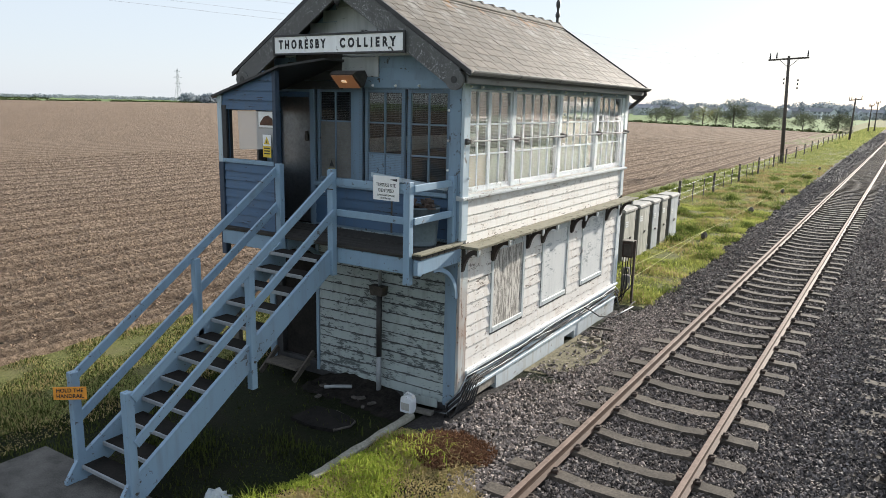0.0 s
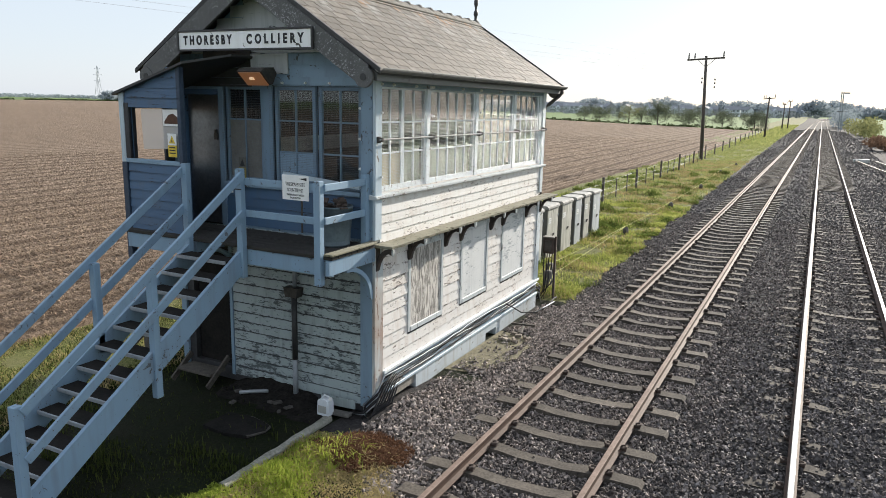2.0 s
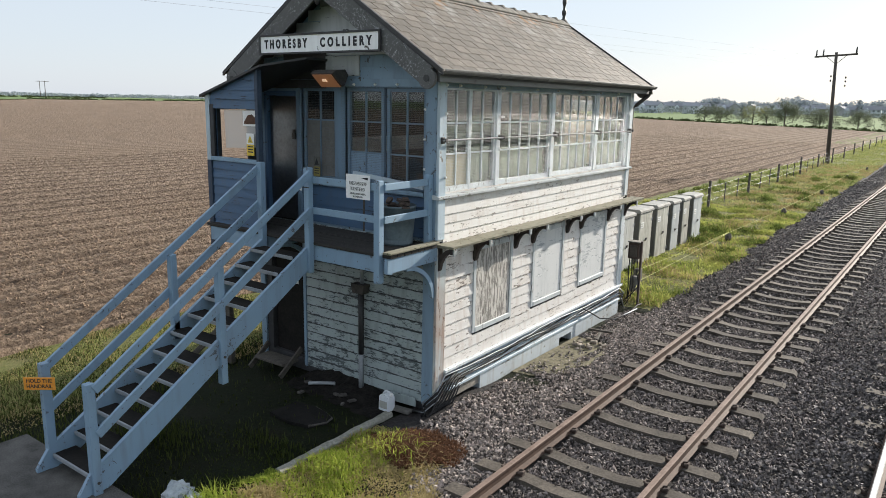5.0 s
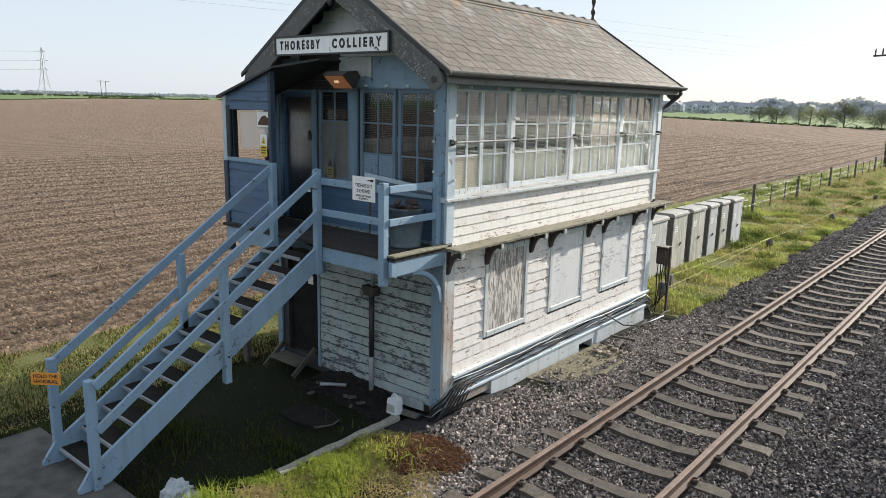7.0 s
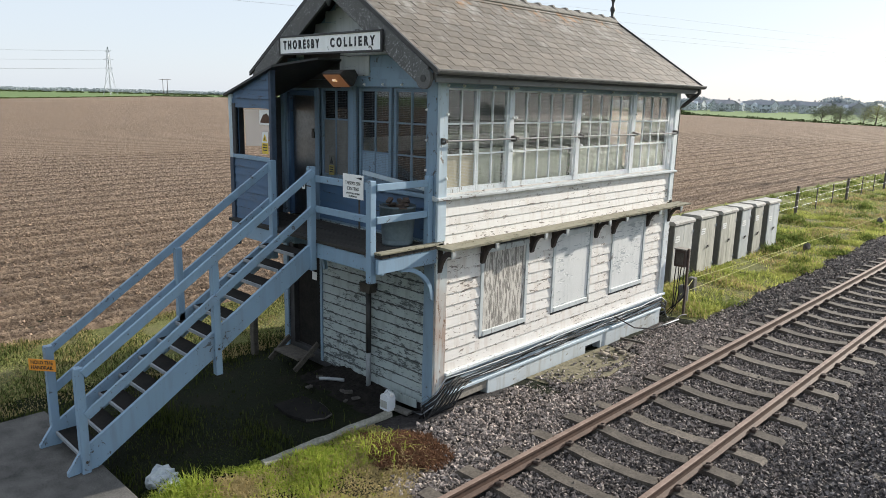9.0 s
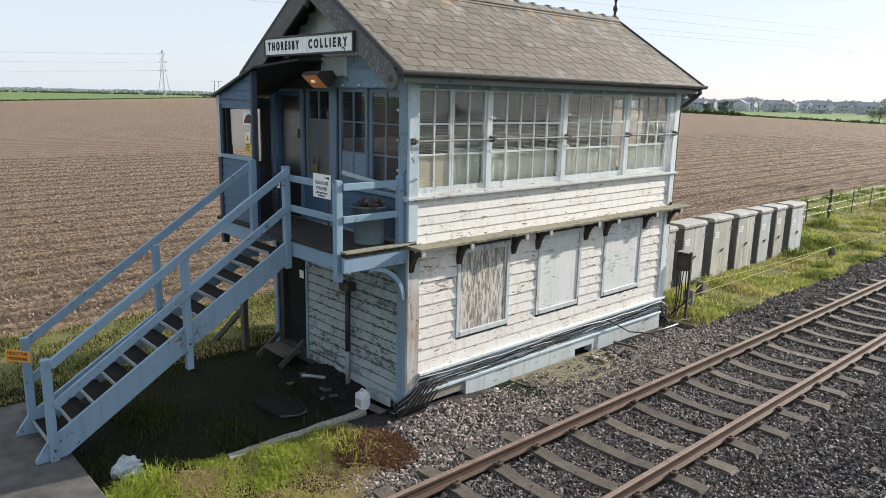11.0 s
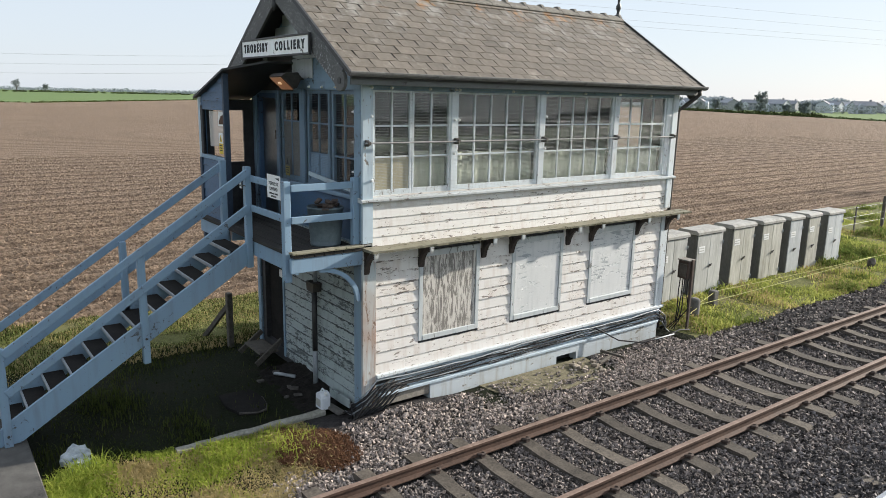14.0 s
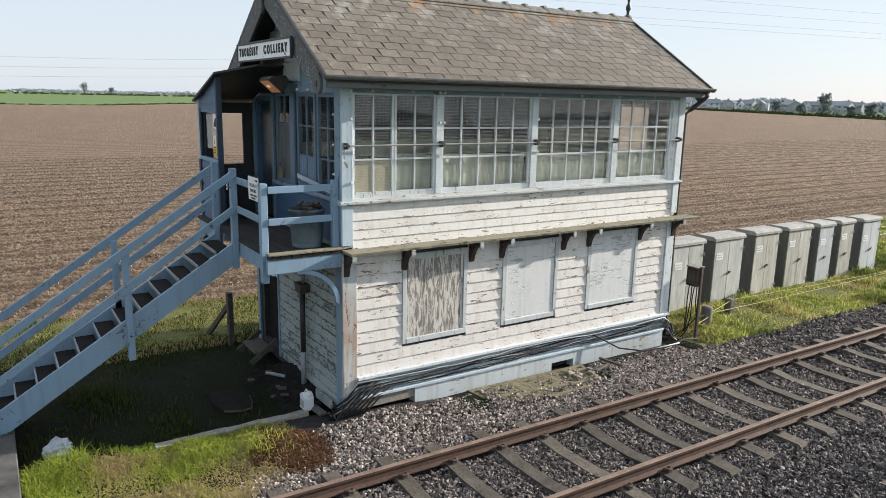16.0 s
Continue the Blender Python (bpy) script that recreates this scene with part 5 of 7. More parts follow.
def soil_material(name="ploughed_soil", far=False):
    m, n, l, b = nodes_of(name)
    big = noise_tex(n, l, 0.05, 4, space="World")
    mid = noise_tex(n, l, 1.6, 6, 0.7, space="World")
    fine = noise_tex(n, l, 15.0, 8, 0.8, space="World")
    c1 = mix(n, l, ramp_of(n, l, fine, 0.36, 0.64, 1.0), (0.1, 0.07, 0.05), (0.48, 0.358, 0.255))
    c2 = mix(n, l, ramp_of(n, l, mid, 0.35, 0.7, 0.5), c1, (0.255, 0.192, 0.144))
    c3 = mix(n, l, ramp_of(n, l, big, 0.4, 0.7, 0.35), c2, (0.335, 0.257, 0.195))
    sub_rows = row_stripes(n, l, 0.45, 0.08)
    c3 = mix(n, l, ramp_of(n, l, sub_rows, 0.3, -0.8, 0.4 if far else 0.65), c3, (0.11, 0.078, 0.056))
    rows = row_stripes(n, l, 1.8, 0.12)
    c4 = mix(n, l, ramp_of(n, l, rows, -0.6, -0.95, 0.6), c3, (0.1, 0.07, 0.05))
    l.new(c4, b.inputs["Base Color"])
    b.inputs["Roughness"].default_value = 1.0
    b.inputs["Specular IOR Level"].default_value = 0.1
    v = n.new("ShaderNodeTexVoronoi")
    v.inputs["Scale"].default_value = 7.5
    v.inputs["Randomness"].default_value = 1.0
    l.new(n.new("ShaderNodeNewGeometry").outputs["Position"], v.inputs["Vector"])
    h = n.new("ShaderNodeMath")
    h.operation = "MULTIPLY_ADD"
    l.new(v.outputs["Distance"], h.inputs[0])
    h.inputs[1].default_value = -0.9
    l.new(fine.outputs[0], h.inputs[2])
    bump(n, l, b, h.outputs[0], 1.0, 0.11)
    return m


def turf_material(name, a, b2, c):
    m, n, l, b = nodes_of(name)
    mid = noise_tex(n, l, 0.9, 5, 0.65, space="World")
    fine = noise_tex(n, l, 22.0, 6, 0.7, space="World")
    c1 = mix(n, l, ramp_of(n, l, fine, 0.3, 0.7, 1.0), a, b2)
    c2 = mix(n, l, ramp_of(n, l, mid, 0.5, 0.68, 0.8), c1, c)
    l.new(c2, b.inputs["Base Color"])
    b.inputs["Roughness"].default_value = 0.95
    b.inputs["Specular IOR Level"].default_value = 0.15
    bump(n, l, b, fine.outputs[0], 0.9, 0.03)
    return m


VERGE_TURF = turf_material("verge_turf", (0.075, 0.085, 0.028), (0.21, 0.21, 0.075), (0.19, 0.165, 0.085))
SOIL = soil_material()
FAR_SOIL = soil_material("far_ploughed_soil", True)
# Near black: the signal box's shadow is put into the yard's ground colour.
SHADED_TURF = turf_material("shaded_turf", (0.005, 0.007, 0.003), (0.015, 0.021, 0.007), (0.02, 0.018, 0.011))
FAR_GREEN = turf_material("far_pasture", (0.105, 0.165, 0.055), (0.165, 0.235, 0.09), (0.18, 0.225, 0.11))
# Bed colour is near black to imitate shade in the gaps between stones.
BALLAST = turf_material("ballast_bed", (0.012, 0.011, 0.011), (0.08, 0.074, 0.073), (0.035, 0.032, 0.031))


def sheet(name, xs, ys, height, material, label, category):
    """A ground sheet over the crossed lists of x and y."""
    xs, ys = np.array(xs), np.array(ys)
    X, Y = np.meshgrid(xs, ys)
    Z = np.vectorize(height)(X, Y)
    verts = np.stack([X.ravel(), Y.ravel(), Z.ravel()], 1)
    nx, ny = len(xs), len(ys)
    i = (np.arange(ny - 1)[:, None] * nx + np.arange(nx - 1)[None, :]).ravel()
    faces = np.stack([i, i + 1, i + nx + 1, i + nx], 1)
    me = bpy.data.meshes.new(name)
    me.from_pydata(verts.tolist(), [], faces.tolist())
    me.materials.append(material)
    me.shade_smooth()
    return tagged(new(name, me), label, category, kind="structure")


def n2(x, y, s, z=0.0):
    return noise.noise(Vector((x * s, y * s, z)))


def field_edge(y):
    return -7.1 + 0.02 * min(max(y, 0), 40) + 0.05 * min(max(y - 40, 0), 36) + 0.008 * max(0, y - 76) + 0.25 * n2(0, y, 0.35)


def verge_edge(y):
    if y < 6.9:
        return 0.1
    return 0.62 + 0.006 * max(0, y - 55) + 0.18 * n2(3, y, 0.6)


sheet("ground", [-4500, -1500, -500, -100, -30, -8, 0, 10, 60, 200, 1000, 4500], [-3000, -600, -100, -30, -8, 0, 10, 40, 170, 600, 1500, 4500], lambda x, y: -0.35, FAR_GREEN, "flat green farmland reaching the horizon", "ground")
# verge and yard
xs = [-9 + 0.25 * i for i in range(53)]
def verge_z(x, y):
    z = -0.03 + 0.05 * n2(x, y, 0.7) + 0.02 * n2(x, y, 2.3)
    if y > 6.5:
        return z - 0.2 * min(1.0, max(0.0, (x - verge_edge(y) + 0.1) / 0.3))
    return z - 0.25 * min(1.0, max(0.0, (x - 0.85 - 0.6 * max(0.0, min(-y, 4.0) - 0.4)) / 0.4))


# Yard sheet is coloured as shadow; the sunlit margin gets a lighter sheet.
sheet("yard", xs, [-16 + 0.25 * i for i in range(94)], verge_z, SHADED_TURF, "trodden grass yard round the signal box, darkened for its shadow", "ground")
sheet("field_margin", [-7.8 + 0.25 * i for i in range(15)], [-16 + 0.25 * i for i in range(94)], lambda x, y: verge_z(x, y) + 0.012 - 0.08 * max(0.0, min(1.0, (x + 4.55 - 0.3 * n2(x, y, 0.9)) / 0.25)), VERGE_TURF, "rough grass margin between yard and field", "ground")
ys = [7.25 + 0.25 * i for i in range(40)] + [17.25 + 1.0 * i for i in range(120)] + [140, 200, 400, 900]
sheet("grass_verge", xs, ys, verge_z, VERGE_TURF, "rough green and straw-coloured grass verge", "ground")


# ploughed field in ridges along the track
def furrow(x, y):
    if x > field_edge(y):
        return -0.2
    w = x + 0.03 * n2(0, y, 0.25)
    r = 0.3 + 0.3 * min(1.0, max(0.0, (x + 23) / 4)) * math.cos(2 * math.pi * w / 0.45) - 0.9 * max(0.0, -0.55 - math.cos(2 * math.pi * w / 1.8))
    near = 1.0 if x > -40 else max(0.3, 1 - (-40 - x) / 60)
    clod = 0.016 * n2(x, y, 2.3, 4.0) + 0.042 * n2(x, y, 6.7, 9.0)
    return 0.085 + near * (0.13 * r - 0.065 + 1.7 * clod) + 0.05 * n2(x, y, 0.12)


xs = [-46 + 0.3 * i for i in range(74)] + [-23.8 + 0.09 * i for i in range(216)]
ys = [-14 + 0.5 * i for i in range(10)] + [-9 + 0.12 * i for i in range(167)] + [11.04 + 0.25 * i for i in range(94)] + [34.6 + 0.6 * i for i in range(110)]
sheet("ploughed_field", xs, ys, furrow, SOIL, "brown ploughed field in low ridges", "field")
outer = [(-246, -400), (-246, 30), (-560, 250), (-640, 620), (-330, 425), (-124, 272), (-46, 206), (-5.4, 170), (-5.2, 98), (-46, 98), (-46, -13), (-30, -13), (-8, -13), (-8, -400)]
bm = bmesh.new()
f = bm.faces.new([bm.verts.new((x, y, -0.03)) for x, y in outer])
bmesh.ops.triangulate(bm, faces=[f])
bm.normal_update()
for f in bm.faces:
    if f.normal.z < 0:
        f.normal_flip()
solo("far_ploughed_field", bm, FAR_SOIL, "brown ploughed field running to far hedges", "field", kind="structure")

# ballast bed
def bed(x, y):
    e = verge_edge(y)
    t1, t2 = abs(x - track_one(y)), abs(x - track_two(y))
    z = -0.035 + 0.02 * n2(x, y, 1.5)
    if y < -1.0 and x < 1.0:
        z -= 0.1 * min(1, (-1.0 - y) * 0.6) * min(1, max(0.0, 1.0 - x))
    d = min(t1, t2)
    z += 0.03 * max(0.0, min(1.0, (2.0 - d) / 0.8)) - (0.02 if d < 0.6 else 0.0)
    if x < e and y > 6.9:
        z -= 0.12 * min(1.0, (e - x) / 0.4)
    if 0.0 < x < 0.85 and 2.2 < y < 4.4:
        z = 0.002
    if x < 0.9 and -1 < y < 2:
        z += 0.12 * max(0, 1 - abs(y - 0.5) / 1.5) * max(0, 1 - abs(x - 0.2) / 0.7)
    return z


xs = [-0.4 + 0.2 * i for i in range(80)]
ys = [-14 + 0.25 * i for i in range(136)] + [20 + 1.0 * i for i in range(80)] + [100 + 20 * i for i in range(16)] + [450, 600]
sheet("ballast_bed", xs, ys, bed, BALLAST, "stone ballast bed of the railway, darkened for shade between stones", "ballast")

# ---- rails and sleepers ----
PROFILE = [(-0.066, 0), (0.066, 0), (0.066, 0.012), (0.012, 0.03), (0.009, 0.105), (0.034, 0.118), (0.035, 0.148), (0.026, 0.156), (-0.026, 0.156), (-0.035, 0.148), (-0.034, 0.118), (-0.009, 0.105), (-0.012, 0.03), (-0.066, 0.012)]
RAIL_Z = 0.055


def rail_line(centre, off, top_mat, label):
    ys = [-14, -4, 0, 6, 12, 20, 30, 45, 60, 90, 130, 180, 240, 300, 360, 420, 480, 540, 600]
    bm = bmesh.new()
    rings = []
    for y in ys:
        x = centre(y) + off
        rings.append([bm.verts.new((x + u, y, RAIL_Z + v)) for u, v in PROFILE])
    n = len(PROFILE)
    for a, b in zip(rings, rings[1:]):
        for k in range(n):
            f = bm.faces.new((a[k], b[k], b[(k + 1) % n], a[(k + 1) % n]))
            f.material_index = 1 if k in (6, 7, 8) else 0
    bm.faces.new(rings[0])
    ob = solo("rail", bm, RAIL_SIDE, label, "rail", "railway rails")
    ob.data.materials.append(top_mat)
    return ob


for off in (-0.752, 0.752):
    rail_line(track_one, off, RAIL_TOP, "rusty flat-bottom steel rail on concrete sleepers")
    rail_line(track_two, off, RAIL_BRIGHT, "shiny worn steel rail on concrete sleepers")


def sleeper_mesh():
    """A prestressed sleeper, lower in the middle, its ends sloped."""
    bm = bmesh.new()
    st = [(-1.26, 0.02, 0.1), (-1.22, 0.05, 0.1), (-0.55, 0.05, 0.1), (-0.3, 0.02, 0.095), (0.3, 0.02, 0.095), (0.55, 0.05, 0.1), (1.22, 0.05, 0.1), (1.26, 0.02, 0.1)]
    rings = [[bm.verts.new(p) for p in ((x, -w - 0.03, -0.14), (x, w + 0.03, -0.14), (x, w, z), (x, -w, z))] for x, z, w in st]
    for a, b in zip(rings, rings[1:]):
        for k in range(4):
            bm.faces.new((a[k], a[(k + 1) % 4], b[(k + 1) % 4], b[k]))
    bm.faces.new(rings[0][::-1])
    bm.faces.new(rings[-1])
    bmesh.ops.recalc_face_normals(bm, faces=bm.faces)
    return bm


def clip_bm(x, side):
    pts = [(x + side * 0.07, -0.03, 0.06), (x + side * 0.075, -0.05, 0.085), (x + side * 0.1, -0.055, 0.1), (x + side * 0.135, -0.03, 0.105), (x + side * 0.14, 0.02, 0.1), (x + side * 0.1, 0.05, 0.09), (x + side * 0.06, 0.045, 0.08)]
    bm = tube(bmesh.new(), pts, 0.016, 6)
    box(bm, (x + side * 0.085, -0.035, 0.045), (x + side * 0.14, 0.035, 0.095), 0.005)
    return bm


proto = thing("sleeper", (track_one(-7.4), -7.4, 0), "weathered concrete sleeper half buried in ballast", "sleeper", "railway sleepers")
px_, py_ = track_one(-7.4), -7.4
bm = sleeper_mesh()
bm.transform(Matrix.Translation((px_, py_, 0)))
part("beam", bm, SLEEPER, proto)
for x in (-0.752, 0.752):
    for s in (-1, 1):
        c = clip_bm(x, s)
        c.transform(Matrix.Translation((px_, py_, 0)))
        part("rail_clip", c, DARK_RUST, proto, "rusty spring clip")
trng = random.Random(11)
for i in [*range(-9, 0), *range(1, 62)]:
    y = -7.4 + i * 0.73
    copy_thing(proto, pose(track_one(y) + trng.uniform(-0.02, 0.02), y + trng.uniform(-0.03, 0.03), trng.uniform(-0.012, 0.006), trng.uniform(-1, 1), 0, trng.uniform(-1.2, 1.2)))
for i in range(-9, 62):
    y = -7.4 + i * 0.73
    copy_thing(proto, pose(track_two(y) + trng.uniform(-0.02, 0.02), y + trng.uniform(-0.03, 0.03), trng.uniform(-0.055, -0.03), trng.uniform(-1, 1), 0, trng.uniform(-1.2, 1.2)))
bm = bmesh.new()
for f in (track_one, track_two):
    for i in range(62, 300):
        y = -7.4 + i * 0.73
        box(bm, (f(y) - 1.25, y - 0.1, -0.05), (f(y) + 1.25, y + 0.1, 0.045))
solo("far_sleepers", bm, SLEEPER, "rows of distant concrete sleepers under the rails", "sleepers", kind="stuff")


# loose ballast stones
def stones(name, count, region, size, material, label, height, seed, keep=None):
    r = np.random.RandomState(seed)
    base = np.array([(1.25, 0, 0), (-1.25, 0, 0), (0, 1.25, 0), (0, -1.25, 0), (0, 0, 1.2), (0, 0, -1.2)], float)
    tri = np.array([(0, 2, 4), (2, 1, 4), (1, 3, 4), (3, 0, 4), (2, 0, 5), (1, 2, 5), (3, 1, 5), (0, 3, 5)])
    pts = []
    while len(pts) < count:
        x, y = r.uniform(region[0], region[1]), r.uniform(region[2], region[3])
        if keep is None or keep(x, y):
            pts.append((x, y))
    verts = np.empty((count * 6, 3))
    for i, (x, y) in enumerate(pts):
        s = size * r.uniform(0.6, 1.5)
        q = base * (s * r.uniform(0.45, 1.1, 3) / 2) * r.uniform(0.75, 1.0, (6, 1)) + r.uniform(-0.22, 0.22, (6, 3)) * s
        a, b, c = r.uniform(0, 6.28, 3)
        ca_, sa_, cb_, sb_, cc_, sc_ = math.cos(a), math.sin(a), math.cos(b), math.sin(b), math.cos(c), math.sin(c)
        R = np.array(((cb_ * cc_, -cb_ * sc_, sb_), (ca_ * sc_ + sa_ * sb_ * cc_, ca_ * cc_ - sa_ * sb_ * sc_, -sa_ * cb_), (sa_ * sc_ - ca_ * sb_ * cc_, sa_ * cc_ + ca_ * sb_ * sc_, ca_ * cb_)))
        verts[i * 6:i * 6 + 6] = q @ R.T + (x, y, height(x, y) + s * r.uniform(0.0, 0.35))
    faces = (np.arange(count)[:, None, None] * 6 + tri[None]).reshape(-1, 3)
    me = bpy.data.meshes.new(name)
    me.vertices.add(len(verts))
    me.vertices.foreach_set("co", verts.ravel())
    me.loops.add(len(faces) * 3)
    me.loops.foreach_set("vertex_index", faces.ravel().astype(np.int32))
    me.polygons.add(len(faces))
    me.polygons.foreach_set("loop_start", np.arange(0, len(faces) * 3, 3, dtype=np.int32))
    me.update(calc_edges=True)
    me.validate()
    me.shade_flat()
    me.materials.append(material)
    return tagged(new(name, me), label, "ballast", kind="stuff")


STONE = random_tint(mottled("ballast_stone", (0.045, 0.037, 0.032), (0.52, 0.445, 0.395), 9, 0.8, fine=40, spec=0.25), 0.75)
STONE_DARK = random_tint(mottled("dark_ballast_stone", (0.018, 0.0155, 0.0155), (0.205, 0.185, 0.178), 9, 0.75, fine=40, spec=0.3), 0.85)


def off_sleeper(x, y):
    """Stones lie between the sleepers and beside the rails."""
    for f in (track_one, track_two):
        d = x - f(y)
        if abs(abs(d) - 0.752) < 0.085:
            return False
        if abs(d) < 1.27:
            k = ((y + 7.4) / 0.73) % 1.0
            if min(k, 1 - k) * 0.73 < 0.115 and rng_cover.random() < (0.7 if f is track_one else 0.4):
                return False
    return True


rng_cover = random.Random(5)


def on_bed(x, y):
    if x < 0.16 and y > -0.35:
        return False
    if x < (0.1 + 0.62 * max(0, -y - 0.4) if y > -4.2 else 1.05) + 0.25 * n2(x, y, 1.3):
        return False
    if 0.05 < x < 0.95 and 2.3 < y < 4.6:
        return rng_cover.random() < 0.09 + 1.6 * max(0.0, (x - 0.7 + 0.25 * n2(x, y, 2.5)) / 0.3) + max(0.0, 0.5 - (y - 2.3))
    if y > 6.9 and x < verge_edge(y) + 0.15 * n2(x, y, 2.0):
        return x > verge_edge(y) - 0.4 and rng_cover.random() < 0.4
    return off_sleeper(x, y)


STONE_MID = random_tint(mottled("brown_ballast_stone", (0.022, 0.018, 0.0165), (0.275, 0.236, 0.214), 9, 0.75, fine=40, spec=0.3), 0.85)


def mixed(a, b, c, d):
    """Kinds of stone fade into one another between a and b, and between c and d."""
    return lambda x, y: on_bed(x, y) and rng_cover.random() < min((x - a) / (b - a), (d - x) / (d - c)) * (1.0 if y < 5.5 else (9.0 - y) / 3.5)


stones("ballast_stones", 17000, (0.0, 2.1, -3.6, 9.0), 0.047, STONE, "loose pinkish-grey ballast stones beside the signal box", bed, 1, mixed(-2, -1, 1.2, 2.1))
stones("brown_ballast_stones", 36000, (1.2, 5.0, -3.6, 9.0), 0.045, STONE_MID, "loose grey-brown ballast stones round the near track", bed, 21, mixed(1.2, 2.1, 3.4, 5.0))
stones("dark_ballast_stones", 42000, (3.4, 9.6, -3.6, 9.0), 0.049, STONE_DARK, "loose dark grey ballast stones beyond the near track", bed, 6, mixed(3.4, 5.0, 20, 21))
stones("coarse_ballast_stones", 30000, (0.6, 11.5, -14.0, -3.5), 0.08, STONE_DARK, "coarse dark grey ballast stones along both tracks", bed, 27, on_bed)
stones("far_ballast_stones", 40000, (0.3, 9.8, 5.5, 24.0), 0.053, STONE_MID, "loose grey ballast stones further along the line", bed, 2, lambda x, y: on_bed(x, y) and rng_cover.random() < (y - 5.5) / 3.5)
stones("far_ballast_stones", 22000, (0.6, 11.0, 24.0, 44.0), 0.06, STONE_DARK, "loose dark ballast stones far along the line", bed, 25, on_bed)
stones("distant_ballast_stones", 14000, (0.8, 11.5, 44.0, 86.0), 0.085, STONE_DARK, "distant dark ballast stones along the line", bed, 12, on_bed)
CLOD = random_tint(mottled("soil_clod", (0.15, 0.108, 0.077), (0.42, 0.31, 0.222), 5, 1.0, fine=30, spec=0.1), 0.35)


def on_field(x, y):
    """Clods lie thickest on the ridges."""
    if x > field_edge(y) - 0.1:
        return False
    far = max(0.0, (-12.0 - x) / 16.0) + max(0.0, (y - 10.0) / 24.0)
    return rng_cover.random() < (0.15 + 0.85 * math.cos(math.pi * x / 0.45) ** 4) * max(0.0, 1 - far) * (0.4 + 1.2 * abs(n2(x, y, 0.5)))


stones("distant_ballast_stones", 8000, (0.8, 12.5, 84.0, 190.0), 0.14, STONE_DARK, "distant dark ballast along the line", bed, 15, on_bed)
stones("far_soil_clods", 9000, (-46.0, -5.0, -12.0, 60.0), 0.07, CLOD, "loose brown clods scattered over the ploughed field", lambda x, y: furrow(x, y) - 0.02, 24, lambda x, y: x < field_edge(y) - 0.1)
stones("soil_clods", 30000, (-28.0, -5.5, -8.0, 34.0), 0.046, CLOD, "loose brown clods on the ploughed rows", lambda x, y: furrow(x, y) - 0.01, 13, on_field)

# ---- yard things ----
pad = part("concrete_pad", block((-3.4, -6.6, -0.1), (0.9, -4.02, 0.2), 0.012), PAD, None)
tagged(pad, "concrete pad at the foot of the stairs, darkened for its shade", "pad", kind="structure")
bm = bmesh.new()
rings = []
for i in range(40):
    y = -2.49 + 2.13 * i / 39
    x = -0.475 - 0.045 * i / 39 + 0.014 * rough_at(0.0, y, 3.0)
    w = 0.058 + 0.014 * rough_at(2.0, y, 6.0)
    z = 0.04 - 0.03 * i / 39 + 0.016 * rough_at(4.0, y, 5.0)
    rings.append([bm.verts.new(q) for q in ((x - w, y, -0.06), (x + w, y, -0.06), (x + w * 0.95, y, z - 0.02), (x + w * 0.6, y, z), (x - w * 0.7, y, z + 0.004), (x - w * 0.97, y, z - 0.018))])
for a_, b_ in zip(rings, rings[1:]):
    for k in range(6):
        bm.faces.new((a_[k], a_[(k + 1) % 6], b_[(k + 1) % 6], b_[k]))
bm.faces.new(rings[0][::-1])
bm.faces.new(rings[-1])
bmesh.ops.recalc_face_normals(bm, faces=bm.faces)
solo("kerb", bm, KERB, "long narrow concrete kerb half sunk in the grass", "kerb")
bm = prism(bmesh.new(), [(0.06, 2.1), (0.4, 2.15), (0.6, 2.3), (0.7, 2.5), (0.84, 2.62), (0.82, 2.95), (0.95, 3.2), (0.9, 3.6), (0.96, 3.9), (0.78, 4.15), (0.8, 4.35), (0.45, 4.42), (0.1, 4.5)], "z", -0.1, 0.012)
patch = mottled("mossy_concrete", (0.05, 0.047, 0.02), (0.27, 0.235, 0.15), 5.5, 0.95, fine=22)
solo("concrete_slab", bm, patch, "mossy concrete slab beside the track wall", "slab")
for i, (x, y, a) in enumerate(((0.5, 4.62, 15), (0.42, 4.9, 100))):
    bm = beam(bmesh.new(), (0, -0.24, 0), (0, 0.24, 0), 0.05, 0.04, bevel=0.006)
    bm.transform(pose(x, y, 0.06 + 0.02 * i, 0, 0, a))
    solo("scrap_timber", bm, OLD_TIMBER, "short weathered timber lying on the ballast", "timber", "loose timbers")
RUBBLE = random_tint(mottled("pale_rubble", (0.16, 0.13, 0.1), (0.38, 0.33, 0.27), 8, 0.95), 0.35)
for i in range(16):
    r = random.Random(300 + i)
    w = r.uniform(0.05, 0.13)
    bm = block((-w / 2, -w * 0.35, -0.02), (w / 2, w * 0.35, 0.03), 0.008)
    bm.transform(pose(r.uniform(0.25, 0.8), r.uniform(3.95, 4.6), 0.035, r.uniform(-12, 12), r.uniform(-12, 12), r.uniform(0, 180)))
    solo("rubble_stone", bm, RUBBLE, "small broken brick lying on the slab", "rubble", "rubble on the slab")
can = thing("plastic_can", (-0.60, -0.33, 0.0), "white plastic jerrycan standing by the gable", "can")
bm = prism(bmesh.new(), [(-0.7, 0.0), (-0.5, 0.0), (-0.5, 0.2), (-0.53, 0.25), (-0.6, 0.27), (-0.69, 0.23)], "y", -0.41, -0.26)
bmesh.ops.bevel(bm, geom=list(bm.edges), offset=0.014, segments=2, affect="EDGES")
part("body", bm, PLASTIC, can, smooth=False)
